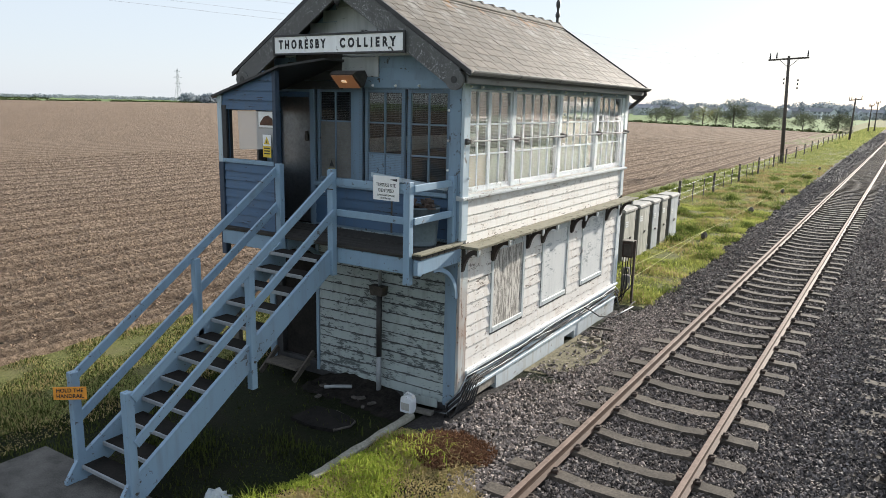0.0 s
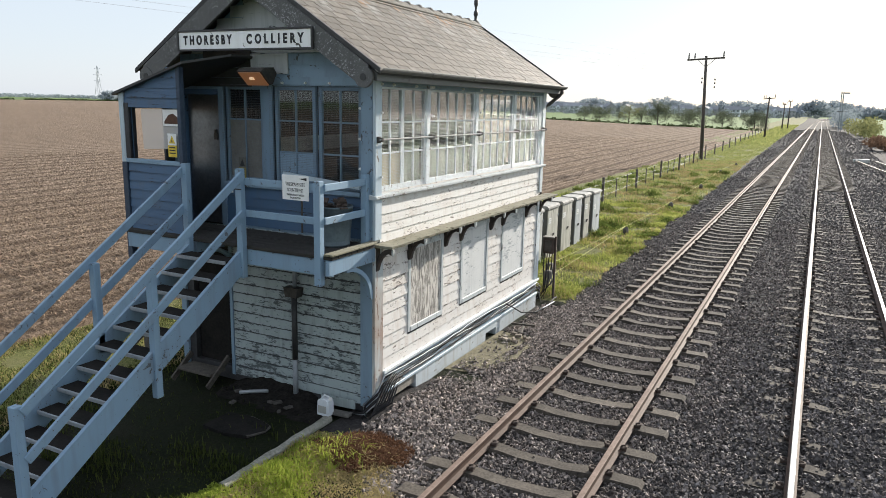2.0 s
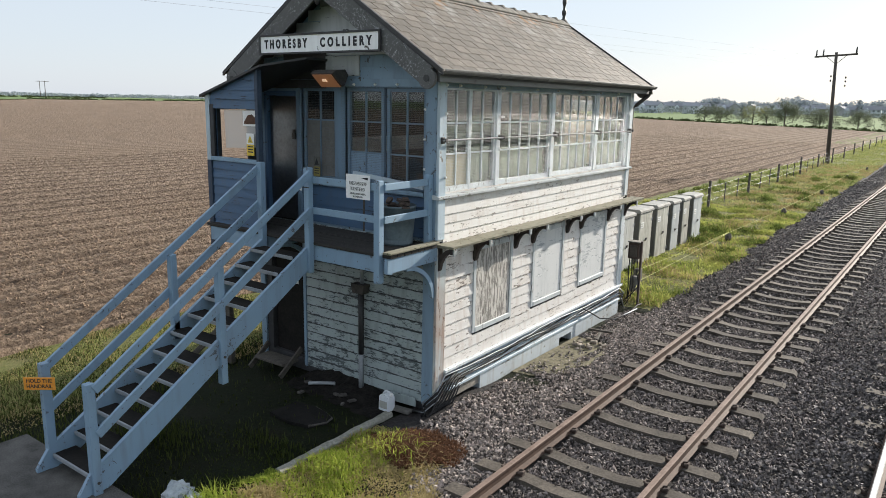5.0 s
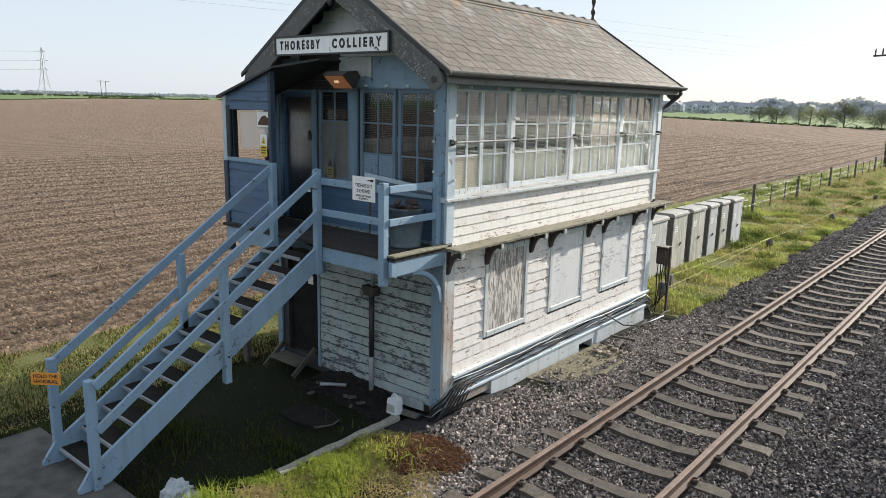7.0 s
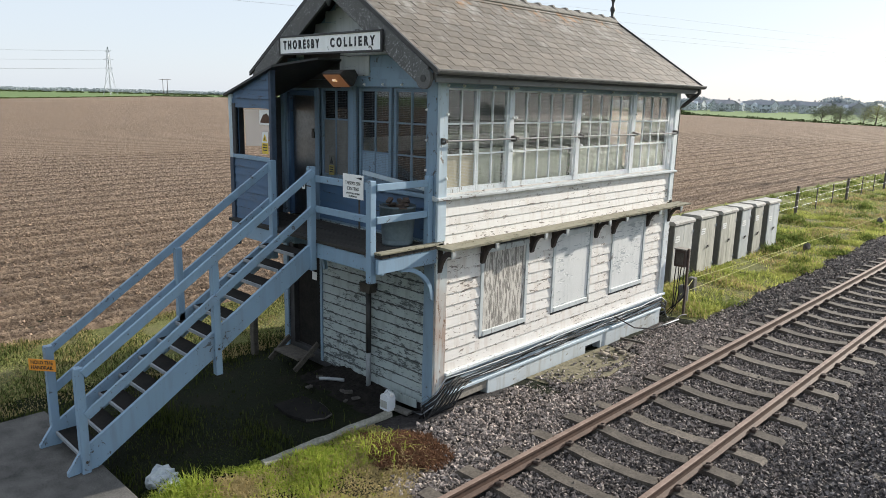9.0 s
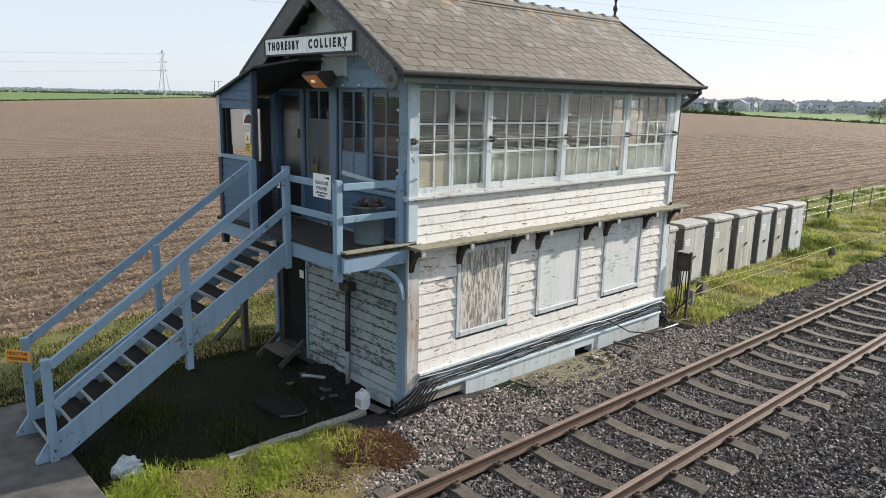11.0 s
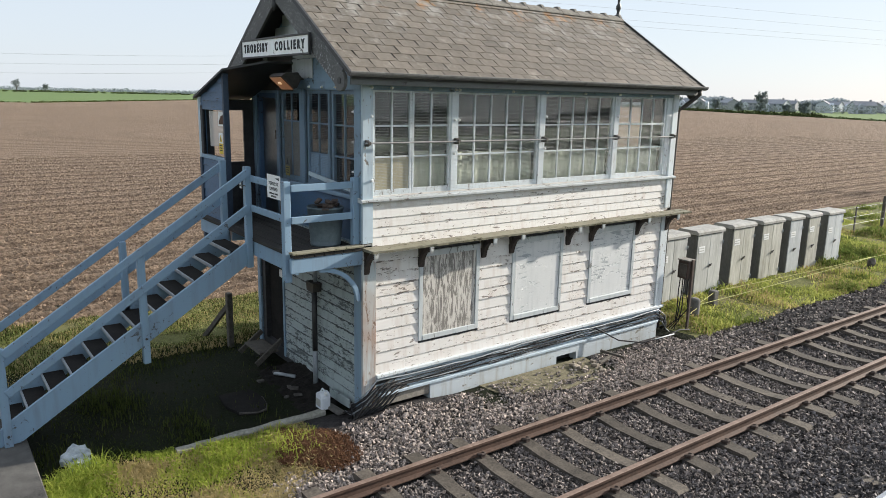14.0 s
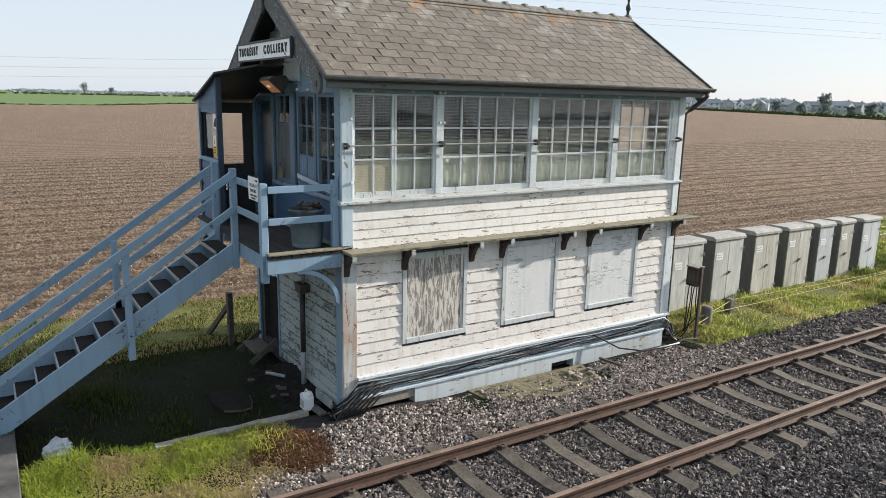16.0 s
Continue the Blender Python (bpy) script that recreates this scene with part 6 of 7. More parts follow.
part("handle", tube(bmesh.new(), [(-0.53, -0.335, 0.245), (-0.54, -0.335, 0.285), (-0.61, -0.335, 0.3), (-0.66, -0.335, 0.245)], 0.013), PLASTIC, can, smooth=True)
part("cap", rod(bmesh.new(), (-0.52, -0.335, 0.235), (-0.505, -0.335, 0.27), 0.025, n=12), LABEL_WHITE, can)
part("label", block((-0.67, -0.4135, 0.05), (-0.53, -0.411, 0.16)), CABINET, can, "faded printed label")


def bag(at, size, seed, label):
    """A crumpled sack: creased and collapsed on one side."""
    bm = bmesh.new()
    bmesh.ops.create_icosphere(bm, subdivisions=3, radius=1.0)
    for v in bm.verts:
        p = v.co * 2.6 + Vector((seed, 0, 0))
        k = 1 + 0.5 * noise.noise(v.co * 1.1 + Vector((0, seed, 0))) - 0.35 * abs(noise.noise(p)) + 0.5 * abs(noise.noise(p * 2.3)) - 0.35 * abs(noise.noise(p * 4.1))
        v.co = Vector((v.co.x * size[0] * k, v.co.y * size[1] * k, max(-0.3, v.co.z) * size[2] * k))
    bm.transform(Matrix.Translation(at))
    return solo("plastic_bag", bm, BAG, label, "bag", "plastic bags")


BAG = mottled("bag_plastic", (0.26, 0.3, 0.33), (0.52, 0.56, 0.58), 9, 0.3)
bag((-0.9, -3.58, 0.05), (0.14, 0.18, 0.14), 4, "crumpled white plastic sack on the grass")
bag((-0.66, -3.53, 0.04), (0.1, 0.14, 0.08), 9, "flattened white plastic sack beside the grass")
# old gatepost, its strut, and a plank ramp by the lower door
solo("old_post", block((-4.02, -0.52, -0.05), (-3.9, -0.42, 0.98), 0.012), OLD_TIMBER, "short weathered timber post in the grass", "post")
solo("strut", beam(bmesh.new(), (-4.0, -0.49, 0.72), (-4.75, -0.7, -0.05), 0.06, 0.09, bevel=0.006), OLD_TIMBER, "sloping timber strut against the post", "strut")
st = thing("door_step", (-3.0, -0.25, 0), "small wooden step at the lower door", "step")
part("tread", block((-3.42, -0.42, 0.16), (-2.72, -0.08, 0.2), 0.006), OLD_TIMBER, st)
part("side_board", beam(bmesh.new(), (-2.7, -0.5, 0.02), (-2.7, -0.02, 0.38), 0.04, 0.09, bevel=0.005), OLD_TIMBER, st)
part("side_board", beam(bmesh.new(), (-3.44, -0.5, 0.02), (-3.44, -0.08, 0.34), 0.04, 0.09, bevel=0.005), OLD_TIMBER, st)
# sunken dark slab with a pale worn rim
slab_edge = [(-1.82, -1.46), (-1.8, -0.98), (-1.45, -0.93), (-1.2, -0.97), (-1.02, -1.04), (-0.97, -1.18), (-1.08, -1.42), (-1.4, -1.5)]
YARD_RUBBLE = mottled("dark_rubble", (0.04, 0.037, 0.033), (0.13, 0.12, 0.11), 8, 0.95, spec=0.2)
SLAB_DARK = mottled("dark_slab", (0.008, 0.008, 0.008), (0.028, 0.026, 0.024), 4, 0.95, fine=40, spec=0.1)
slab = thing("sunken_slab", (-1.45, -1.2, 0), "dark sunken slab with a worn rim in the yard", "slab")
part("slab", prism(bmesh.new(), slab_edge, "z", -0.05, 0.022), SLAB_DARK, slab)
part("rim", tube(bmesh.new(), [(x + 0.02 * rough_at(x, y, 9.0), y, 0.002 + 0.012 * rough_at(y, x, 5.0)) for x, y in slab_edge[2:7]], 0.018, 6), YARD_RUBBLE, slab, "worn crumbling rim", smooth=True)
# black heap of ash and soil against the gable foot
ASH = mottled("ash_heap", (0.006, 0.006, 0.006), (0.03, 0.027, 0.024), 7, 1.0, fine=30, bump_s=0.9, spec=0.1)
bm = bmesh.new()
bmesh.ops.create_grid(bm, x_segments=40, y_segments=14, size=0.5)
for v in bm.verts:
    u, w = v.co.x + 0.5, v.co.y + 0.5
    x, y = -2.55 + 1.95 * u, -0.62 + 0.62 * w
    rise = 0.21 * w ** 1.3 * math.sin(math.pi * min(1.0, u * 1.15 + 0.02)) ** 0.5 if u < 0.85 else 0.06 * w
    v.co = Vector((x, y, -0.04 + rise + 0.05 * rough_at(x, y, 4.0) + 0.03 * rough_at(x, y, 11.0)))
solo("soil_mound", bm, ASH, "black heap of ash and soil against the gable", "heap")
bm = tube(bmesh.new(), [(-2.11, -0.43, 0.05), (-1.98, -0.37, 0.07), (-1.72, -0.25, 0.09)], 0.028, 10)
solo("pipe_offcut", bm, GALV, "short grey plastic pipe lying on the ash heap", "pipe", smooth=True)
for i in range(6):
    r = random.Random(420 + i)
    w = r.uniform(0.04, 0.08)
    bm = block((-w, -w * 0.6, -0.015), (w, w * 0.6, 0.02), 0.008)
    bm.transform(pose(r.uniform(-2.2, -0.9), r.uniform(-0.75, -0.36), 0.035, r.uniform(-10, 10), r.uniform(-10, 10), r.uniform(0, 180)))
    solo("rubble_stone", bm, YARD_RUBBLE, "small grey broken piece lying in the yard", "rubble", "rubble in the yard")
bm = beam(bmesh.new(), (-0.86, -0.075, 0.1), (-0.27, -0.075, 0.12), 0.03, 0.14, bevel=0.006)
solo("loose_board", bm, FLAKED_SHADED, "loose flaking board leaning at the gable foot", "board")
bm = beam(bmesh.new(), (-0.6, -0.25, 0.02), (-0.25, -0.22, 0.02), 0.12, 0.05, bevel=0.01)
solo("flat_stone", bm, CONCRETE, "flat stone lying beside the jerrycan", "stone")

# ---- trackside cabinets ----
CAB_LID = mottled("dirty_cabinet_lid", (0.2, 0.195, 0.17), (0.46, 0.45, 0.42), 2.5, 0.85, fine=12)
# Dark casing colour imitates the shade on the cabinet sides.
CAB_SIDE = mottled("shaded_cabinet_side", (0.07, 0.068, 0.06), (0.17, 0.165, 0.15), 2, 0.8, stretch=(2, 2, 0.5))
def cabinet(y0, y1, x, z0, z1, double, tone, label_z, label_w):
    ob = thing("trackside_cabinet", (x - 0.25, (y0 + y1) / 2, z0), "grey steel trackside equipment cabinet with stained doors", "cabinet", "trackside cabinets")
    d = 0.52
    part("body", block((x - d, y0, z0), (x - 0.022, y1, z1 - 0.1), 0.01), CAB_SIDE, ob, "grey casing coloured dark for its shaded sides")
    part("lid", prism(bmesh.new(), [(x + 0.03, z1 - 0.1), (x + 0.03, z1 - 0.045), (x - 0.03, z1), (x - d + 0.03, z1), (x - d - 0.03, z1 - 0.045), (x - d - 0.03, z1 - 0.1)], "y", y0 - 0.025, y1 + 0.025), CAB_LID, ob, "weathered grey lid")
    m = (y0 + y1) / 2
    leaves = ((y0 + 0.025, m - 0.004), (m + 0.004, y1 - 0.025)) if double else ((y0 + 0.025, y1 - 0.025),)
    for i, (a, b) in enumerate(leaves):
        dr = part("door", block((x - 0.022, a, z0 + 0.08), (x, b, z1 - 0.13), 0.006), tone, ob)
        hy = b - 0.07 if i == len(leaves) - 1 else b
        if i == len(leaves) - 1:
            bm = block((x, a + 0.03 if double else m - 0.05, z0 + 0.78), (x + 0.04, (a + 0.03 if double else m - 0.05) + 0.035, z0 + 0.83), 0.004)
            hb = a + 0.05 if double else m
            rod(bm, (x + 0.03, hb - 0.1, z0 + 0.76), (x + 0.03, hb + 0.03, z0 + 0.83), 0.014, n=8)
            part("handle", bm, IRON, dr, "dark handle")
            for hz in (z0 + 0.28, z1 - 0.35):
                part("hinge", rod(bmesh.new(), (x + 0.004, b + 0.01, hz - 0.035), (x + 0.004, b + 0.01, hz + 0.035), 0.018, n=8), GALV, dr)
        if i == 0:
            ly = a + 0.06
            pl = part("plate", block((x + 0.001, ly, label_z), (x + 0.006, ly + label_w, label_z + 0.16)), LABEL_WHITE, dr, "white number plate")
            for k in range(2):
                part("text_bar", block((x + 0.0065, ly + 0.02, label_z + 0.04 + 0.06 * k), (x + 0.0075, ly + label_w - 0.03, label_z + 0.062 + 0.06 * k)), CABINET, pl)
    return ob


CAB_B = random_tint(mottled("cabinet_stained", (0.24, 0.23, 0.185), (0.64, 0.625, 0.56), 1.8, 0.7, stretch=(3, 3, 0.35), fine=7), 0.1)
CAB_C = random_tint(mottled("cabinet_blue_grey", (0.36, 0.38, 0.39), (0.62, 0.64, 0.645), 1.6, 0.55, stretch=(2, 2, 0.4), fine=9), 0.08)
for y0, y1, x, z0, z1, dbl, tone, lz in ((8.50, 9.56, -1.35, -0.12, 1.55, True, CABINET, 0.92), (9.93, 11.02, -1.35, -0.14, 1.55, True, CABINET, 1.0), (11.48, 12.48, -1.37, -0.14, 1.55, True, CAB_B, 1.02),
                                       (12.86, 13.9, -1.37, -0.14, 1.54, True, CAB_B, 1.02), (14.25, 14.95, -1.36, -0.2, 1.53, False, CAB_C, 0.95), (15.28, 15.95, -1.36, -0.2, 1.53, False, CAB_B, 1.0), (16.45, 17.4, -1.38, -0.2, 1.5, True, CAB_C, 0.85)):
    cabinet(y0, y1, x, z0, z1, dbl, tone, lz, 0.24)

# cable box on its post at the corner
rb = thing("cable_box", (0.12, 7.48, 0), "rusty steel cable box on an angle-iron post with hanging cables", "cable box")
part("post", block((0.16, 7.45, -0.05), (0.205, 7.51, 1.45), 0.005), DARK_RUST, rb)
bx_ = part("box", block((-0.09, 7.38, 1.05), (0.16, 7.58, 1.42), 0.015), DARK_RUST, rb)
part("lid", block((-0.04, 7.36, 1.1), (0.12, 7.38, 1.36), 0.006), OLD_TIMBER, bx_, "grey wooden cover")
part("hood", block((-0.1, 7.36, 1.42), (0.17, 7.59, 1.445), 0.006), GREY_WOOD, rb)
for i in range(4):
    r = random.Random(80 + i)
    x = -0.07 + 0.06 * i
    part("cable", tube(bmesh.new(), [(x, 7.48, 1.06), (x + r.uniform(-0.03, 0.05), 7.46, 0.75), (x + r.uniform(-0.08, 0.12), 7.42, 0.45), (x + r.uniform(-0.15, 0.1), 7.4, 0.15), (x - 0.1, 7.3, -0.02)], 0.012), RUBBER, rb, smooth=True)
solo("concrete_stump", spin(bmesh.new(), [(0.0, 0.42), (0.08, 0.42), (0.11, 0.38), (0.115, -0.1)], (-0.25, 8.35, 0), 14), CONCRETE, "short concrete stump beside the cabinets", "stump", smooth=True)
solo("concrete_stump", block((-0.75, 9.62, -0.1), (-0.58, 9.8, 0.3), 0.02), CONCRETE, "short rough concrete stump in the grass", "stump")


def rope(pts, label):
    fine = []
    for a, b in zip(pts, pts[1:]):
        for k in range(6):
            t = k / 6
            fine.append((a[0] + (b[0] - a[0]) * t, a[1] + (b[1] - a[1]) * t, a[2] + (b[2] - a[2]) * t - 0.1 * t * (1 - t)))
    fine.append(pts[-1])
    return solo("rope", tube(bmesh.new(), fine, 0.0075, 6), ROPE, label, "rope", "yellow ropes", smooth=True)


ROPE_PEGS = [(-0.34, 17.16), (-0.15, 25.3), (-0.05, 34.5), (-0.2, 45.9), (0.09, 54.4), (0.45, 90.0)]
rope([(0.02, 7.6, 0.2), (-0.23, 8.57, 0.26)] + [(x, y, 0.27) for x, y in ROPE_PEGS] + [(1.0, 140, 0.25)], "yellow rope strung along the grass verge")
rope([(-0.2, 8.1, 0.25), (-0.66, 9.78, 0.27), (-0.36, 17.1, 0.27)], "second yellow rope along the grass verge")
for i, (x, y) in enumerate(ROPE_PEGS[:5]):
    bm = bmesh.new()
    bmesh.ops.create_icosphere(bm, subdivisions=2, radius=1.0)
    for v in bm.verts:
        k = 1 + 0.35 * noise.noise(v.co * 2.0 + Vector((i * 5.0, 0, 0)))
        v.co = Vector((x + v.co.x * 0.1 * k, y + v.co.y * 0.17 * k, 0.1 + v.co.z * 0.15 * k))
    solo("rope_stone", bm, OLD_TIMBER, "dark weathered lump holding the yellow rope", "stone", "lumps under the rope")

# ---- fence ----
fence = thing("fence", (-3.2, 60, 0), "post and wire fence between verge and field", "fence")
fy = 17.6
posts = []
while fy < 170:
    h = 1.12 + 0.08 * math.sin(fy * 3.1)
    posts.append(fy)
    part("post", block((-3.26, fy - 0.05, -0.1), (-3.15, fy + 0.05, h), 0.01), OLD_TIMBER, fence)
    for k in (0.36, 0.68):
        if fy < 60:
            part("stake", block((-3.225, fy + 7.3 * k - 0.03, -0.1), (-3.185, fy + 7.3 * k + 0.03, 0.95)), OLD_TIMBER, fence)
    fy += 7.3
for z in (0.35, 0.62, 0.95):
    part("wire", tube(bmesh.new(), [(-3.145, y, z + 0.02 * math.sin(y)) for y in posts], 0.0035, 5), GALV, fence)

# ---- poles ----
POLE = mottled("pole_timber", (0.05, 0.042, 0.036), (0.11, 0.095, 0.08), 3, 0.85, stretch=(6, 6, 0.4))


def pole(x, y, h, lean, arm_w, arm_dir, label, braces=True):
    ob = thing("telegraph_pole", (x, y, 0), label, "pole", "telegraph poles")
    tx = x + lean
    part("shaft", rod(bmesh.new(), (x, y, -0.4), (tx, y, h), 0.17, 0.11, 14), POLE, ob, smooth=True)
    d = Vector((math.cos(arm_dir), math.sin(arm_dir), 0))
    c = Vector((tx, y, h - 0.25))
    arm = part("crossarm", beam(bmesh.new(), c - d * arm_w + Vector((0, 0, -0.1)), c + d * arm_w + Vector((0, 0, 0.1)), 0.12, 0.14), POLE, ob)
    for s in (-0.92, -0.6, 0.92):
        p = c + d * arm_w * s + Vector((0, 0, 0.07 + 0.1 * s))
        part("insulator", spin(bmesh.new(), [(0.02, 0), (0.06, 0.05), (0.07, 0.15), (0.05, 0.2), (0.06, 0.28), (0.03, 0.5), (0.0, 0.52)], p, 10), BLACK, arm)
    if braces:
        for s in (-0.5, 0.5):
            part("brace", beam(bmesh.new(), c + d * arm_w * s, (tx - lean * 0.1, y, h - 0.95), 0.04, 0.04), POLE, ob)
        for k, (s, dz) in enumerate(((0.3, -2.1), (0.32, -2.4), (-0.12, -2.0), (-0.12, -2.35), (0.4, -2.75))):
            part("fitting", spin(bmesh.new(), [(0.0, 0), (0.06, 0.04), (0.06, 0.16), (0.0, 0.2)], (tx + (1.0 if s > 0.2 else 0.18) * (1 if s > 0 else -1) * (0.9 if s > 0.2 else 1), y, h + dz), 8), BLACK, ob)
    return ob


pole(-3.28, 59.5, 9.0, -0.38, 1.55, 0.12, "dark timber telegraph pole with crossarm beside the fence")
pole(-1.5, 122, 6.7, 0.15, 0.9, 0.0, "distant leaning timber pole with one crossarm", False)
pole(-1.2, 190, 6.4, 0.1, 0.5, 0.0, "distant short timber pole", False)
pole(-0.2, 200, 7.2, 0.05, 0.5, 0.0, "distant short timber pole", False)
# semaphore signal across the line
sg = thing("semaphore_signal", (11.4, 200, 0), "distant semaphore signal post with platform and arm", "signal")
part("post", rod(bmesh.new(), (11.5, 200, -0.2), (11.2, 200, 9.7), 0.16, 0.1), GALV, sg)
part("arm", block((11.2, 199.9, 9.1), (13.1, 199.96, 9.45)), GALV, sg)
part("platform", block((10.6, 199.4, 4.6), (13.0, 200.6, 4.75)), IRON, sg)
part("ladder", beam(bmesh.new(), (12.0, 199.3, 0), (11.6, 199.7, 9.0), 0.35, 0.05), GALV, sg)

# siding and ground signal
for off in (0.0, 1.5):
    bm = bmesh.new()
    pts = [(9.05 + off * 1.05 + 0.075 * (66 - y) + 0.0016 * (66 - y) ** 2, y, 0.2) for y in (66, 62, 58, 54, 50, 46, 42, 38, 34, 30)]
    for p, q in zip(pts, pts[1:]):
        beam(bm, p, q, 0.07, 0.16)
    solo("siding_rail", bm, RAIL_BRIGHT, "worn steel rail of a short siding", "rail", "siding rails")
gs = thing("ground_signal", (10.4, 48, 0), "small ground signal on a low post", "signal")
part("post", rod(bmesh.new(), (10.4, 48, 0), (10.4, 48, 1.0), 0.05), IRON, gs)
part("face", block((10.15, 47.9, 0.85), (10.65, 47.97, 1.3), 0.02), LABEL_WHITE, gs)
part("base", block((10.0, 47.8, 0.0), (10.9, 48.3, 0.3), 0.03), IRON, gs)
solo("point_box", block((8.9, 66, 0.02), (10.2, 66.5, 0.35), 0.05), CABINET, "small grey point machine beside the siding", "point machine")

# ---- vegetation ----
def leaf_material(name, a, b2, through=0.35):
    m = bpy.data.materials.new(name)
    m.use_nodes = True
    n, l = m.node_tree.nodes, m.node_tree.links
    g = n.new("ShaderNodeNewGeometry")
    r = n.new("ShaderNodeMapRange")
    l.new(g.outputs["Random Per Island"], r.inputs["Value"])
    w = noise_tex(n, l, 0.7, 3, space="World")
    f = n.new("ShaderNodeMath")
    f.operation = "MULTIPLY_ADD"
    l.new(w.outputs[0], f.inputs[0])
    f.inputs[1].default_value = 1.1
    hf = n.new("ShaderNodeMath")
    hf.operation = "MULTIPLY_ADD"
    l.new(r.outputs[0], hf.inputs[0])
    hf.inputs[1].default_value = 0.55
    hf.inputs[2].default_value = -0.35
    l.new(hf.outputs[0], f.inputs[2])
    col = mix(n, l, f.outputs[0], a, b2)
    d, t, mx = n.new("ShaderNodeBsdfDiffuse"), n.new("ShaderNodeBsdfTranslucent"), n.new("ShaderNodeMixShader")
    l.new(col, d.inputs["Color"])
    l.new(col, t.inputs["Color"])
    mx.inputs[0].default_value = through
    l.new(d.outputs[0], mx.inputs[1])
    l.new(t.outputs[0], mx.inputs[2])
    l.new(mx.outputs[0], n["Material Output"].inputs["Surface"])
    return m


# Field-edge tree leaves, lightened for some distance haze.
LEAF_DARK = leaf_material("dark_leaves", (0.09, 0.105, 0.07), (0.17, 0.185, 0.12))
LEAF_HEDGE = leaf_material("hedge_leaves", (0.035, 0.048, 0.02), (0.08, 0.1, 0.04), 0.15)
LEAF_SPRING = leaf_material("spring_leaves", (0.18, 0.185, 0.08), (0.34, 0.34, 0.16))
# Distance haze is put into the next two pale blue-grey leaf colours.
LEAF_FAR = leaf_material("far_haze_leaves", (0.17, 0.2, 0.2), (0.27, 0.3, 0.3), 0.3)
LEAF_HAZE = leaf_material("haze_tinted_leaves", (0.29, 0.33, 0.36), (0.39, 0.43, 0.46), 0.35)
LEAF_BROWN = leaf_material("dead_bracken", (0.1, 0.06, 0.04), (0.2, 0.13, 0.09))
GRASS_LUSH = leaf_material("lush_grass", (0.19, 0.28, 0.035), (0.54, 0.55, 0.13), 0.5)
GRASS_VERGE = leaf_material("verge_grass", (0.21, 0.28, 0.055), (0.62, 0.6, 0.2), 0.55)
GRASS_DRY = leaf_material("dry_grass", (0.3, 0.235, 0.11), (0.56, 0.46, 0.235), 0.4)
# Yard blades are darkened for the signal box's shadow.
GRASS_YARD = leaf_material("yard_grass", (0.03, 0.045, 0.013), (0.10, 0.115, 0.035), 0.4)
BARK = mottled("bark", (0.05, 0.042, 0.035), (0.12, 0.1, 0.085), 6, 0.95)


def quads(name, c, size, seed):
    """A mesh of small leaf-like quads at the centres c."""
    r = np.random.RandomState(seed)
    k = len(c)
    a = r.normal(size=(k, 3))
    a /= np.linalg.norm(a, axis=1)[:, None]
    b = np.cross(a, r.normal(size=(k, 3)))
    b /= np.linalg.norm(b, axis=1)[:, None]
    s = (np.asarray(size) * r.uniform(0.5, 1.3, k))[:, None]
    v = np.stack([c - a * s - b * s * 0.5, c + a * s * 0.3 - b * s * 0.6, c + a * s + b * s * 0.4, c - a * s * 0.4 + b * s * 0.7], 1).reshape(-1, 3)
    me = bpy.data.meshes.new(name)
    me.vertices.add(len(v))
    me.vertices.foreach_set("co", v.ravel())
    me.loops.add(k * 4)
    me.loops.foreach_set("vertex_index", np.arange(k * 4, dtype=np.int32))
    me.polygons.add(k)
    me.polygons.foreach_set("loop_start", np.arange(0, k * 4, 4, dtype=np.int32))
    me.update(calc_edges=True)
    return me


def tree(at, h, spread, leaves, material, seed, label, low=0.3, group="field edge trees", leaf=0.16):
    r = random.Random(seed)
    ob = thing("tree", at, label, "tree", group)
    base = Vector(at)
    bm = bmesh.new()
    tips = []
    top = base + Vector((r.uniform(-0.2, 0.2), r.uniform(-0.2, 0.2), h * 0.62))
    tr = h * 0.03
    tube(bm, [base + Vector((0, 0, -0.3)), base.lerp(top, 0.35), base.lerp(top, 0.7), top], tr, 7)
    n_l = 9
    for i in range(n_l):
        a = i * 2.4 + r.uniform(-0.4, 0.4)
        f = low + (1 - low) * i / n_l
        s = base.lerp(top, f)
        reach = spread * (1.0 - 0.55 * max(0.0, f - 0.45)) * r.uniform(0.7, 1.1)
        e = s + Vector((math.cos(a) * reach, math.sin(a) * reach, h * 0.30 * r.uniform(0.5, 1.2)))
        m = s.lerp(e, 0.5) + Vector((0, 0, -h * 0.03))
        tube(bm, [s, m, e], tr * 0.35, 5)
        for j in range(5):
            q = s.lerp(e, r.uniform(0.4, 1.0))
            e2 = q + Vector((r.uniform(-1, 1), r.uniform(-1, 1), r.uniform(0.1, 1.0))) * spread * 0.42
            tube(bm, [q, e2], tr * 0.14, 4)
            tips += [e2, q.lerp(e2, 0.6)]
        tips.append(e)
    for j in range(5):
        e2 = top + Vector((r.uniform(-0.5, 0.5), r.uniform(-0.5, 0.5), r.uniform(0.4, 1.0))) * h * 0.36
        tube(bm, [top, e2], tr * 0.25, 4)
        tips += [e2, top.lerp(e2, 0.6)]
    part("trunk", bm, BARK, ob)
    rn = np.random.RandomState(seed)
    t = np.array([list(p) for p in tips])
    c = t[rn.randint(len(t), size=leaves)] + np.clip(rn.normal(size=(leaves, 3)), -1.5, 1.5) * spread * 0.15
    me = quads("crown", c, leaf, seed)
    me.materials.append(material)
    attach(new("crown", me), ob)
    return ob


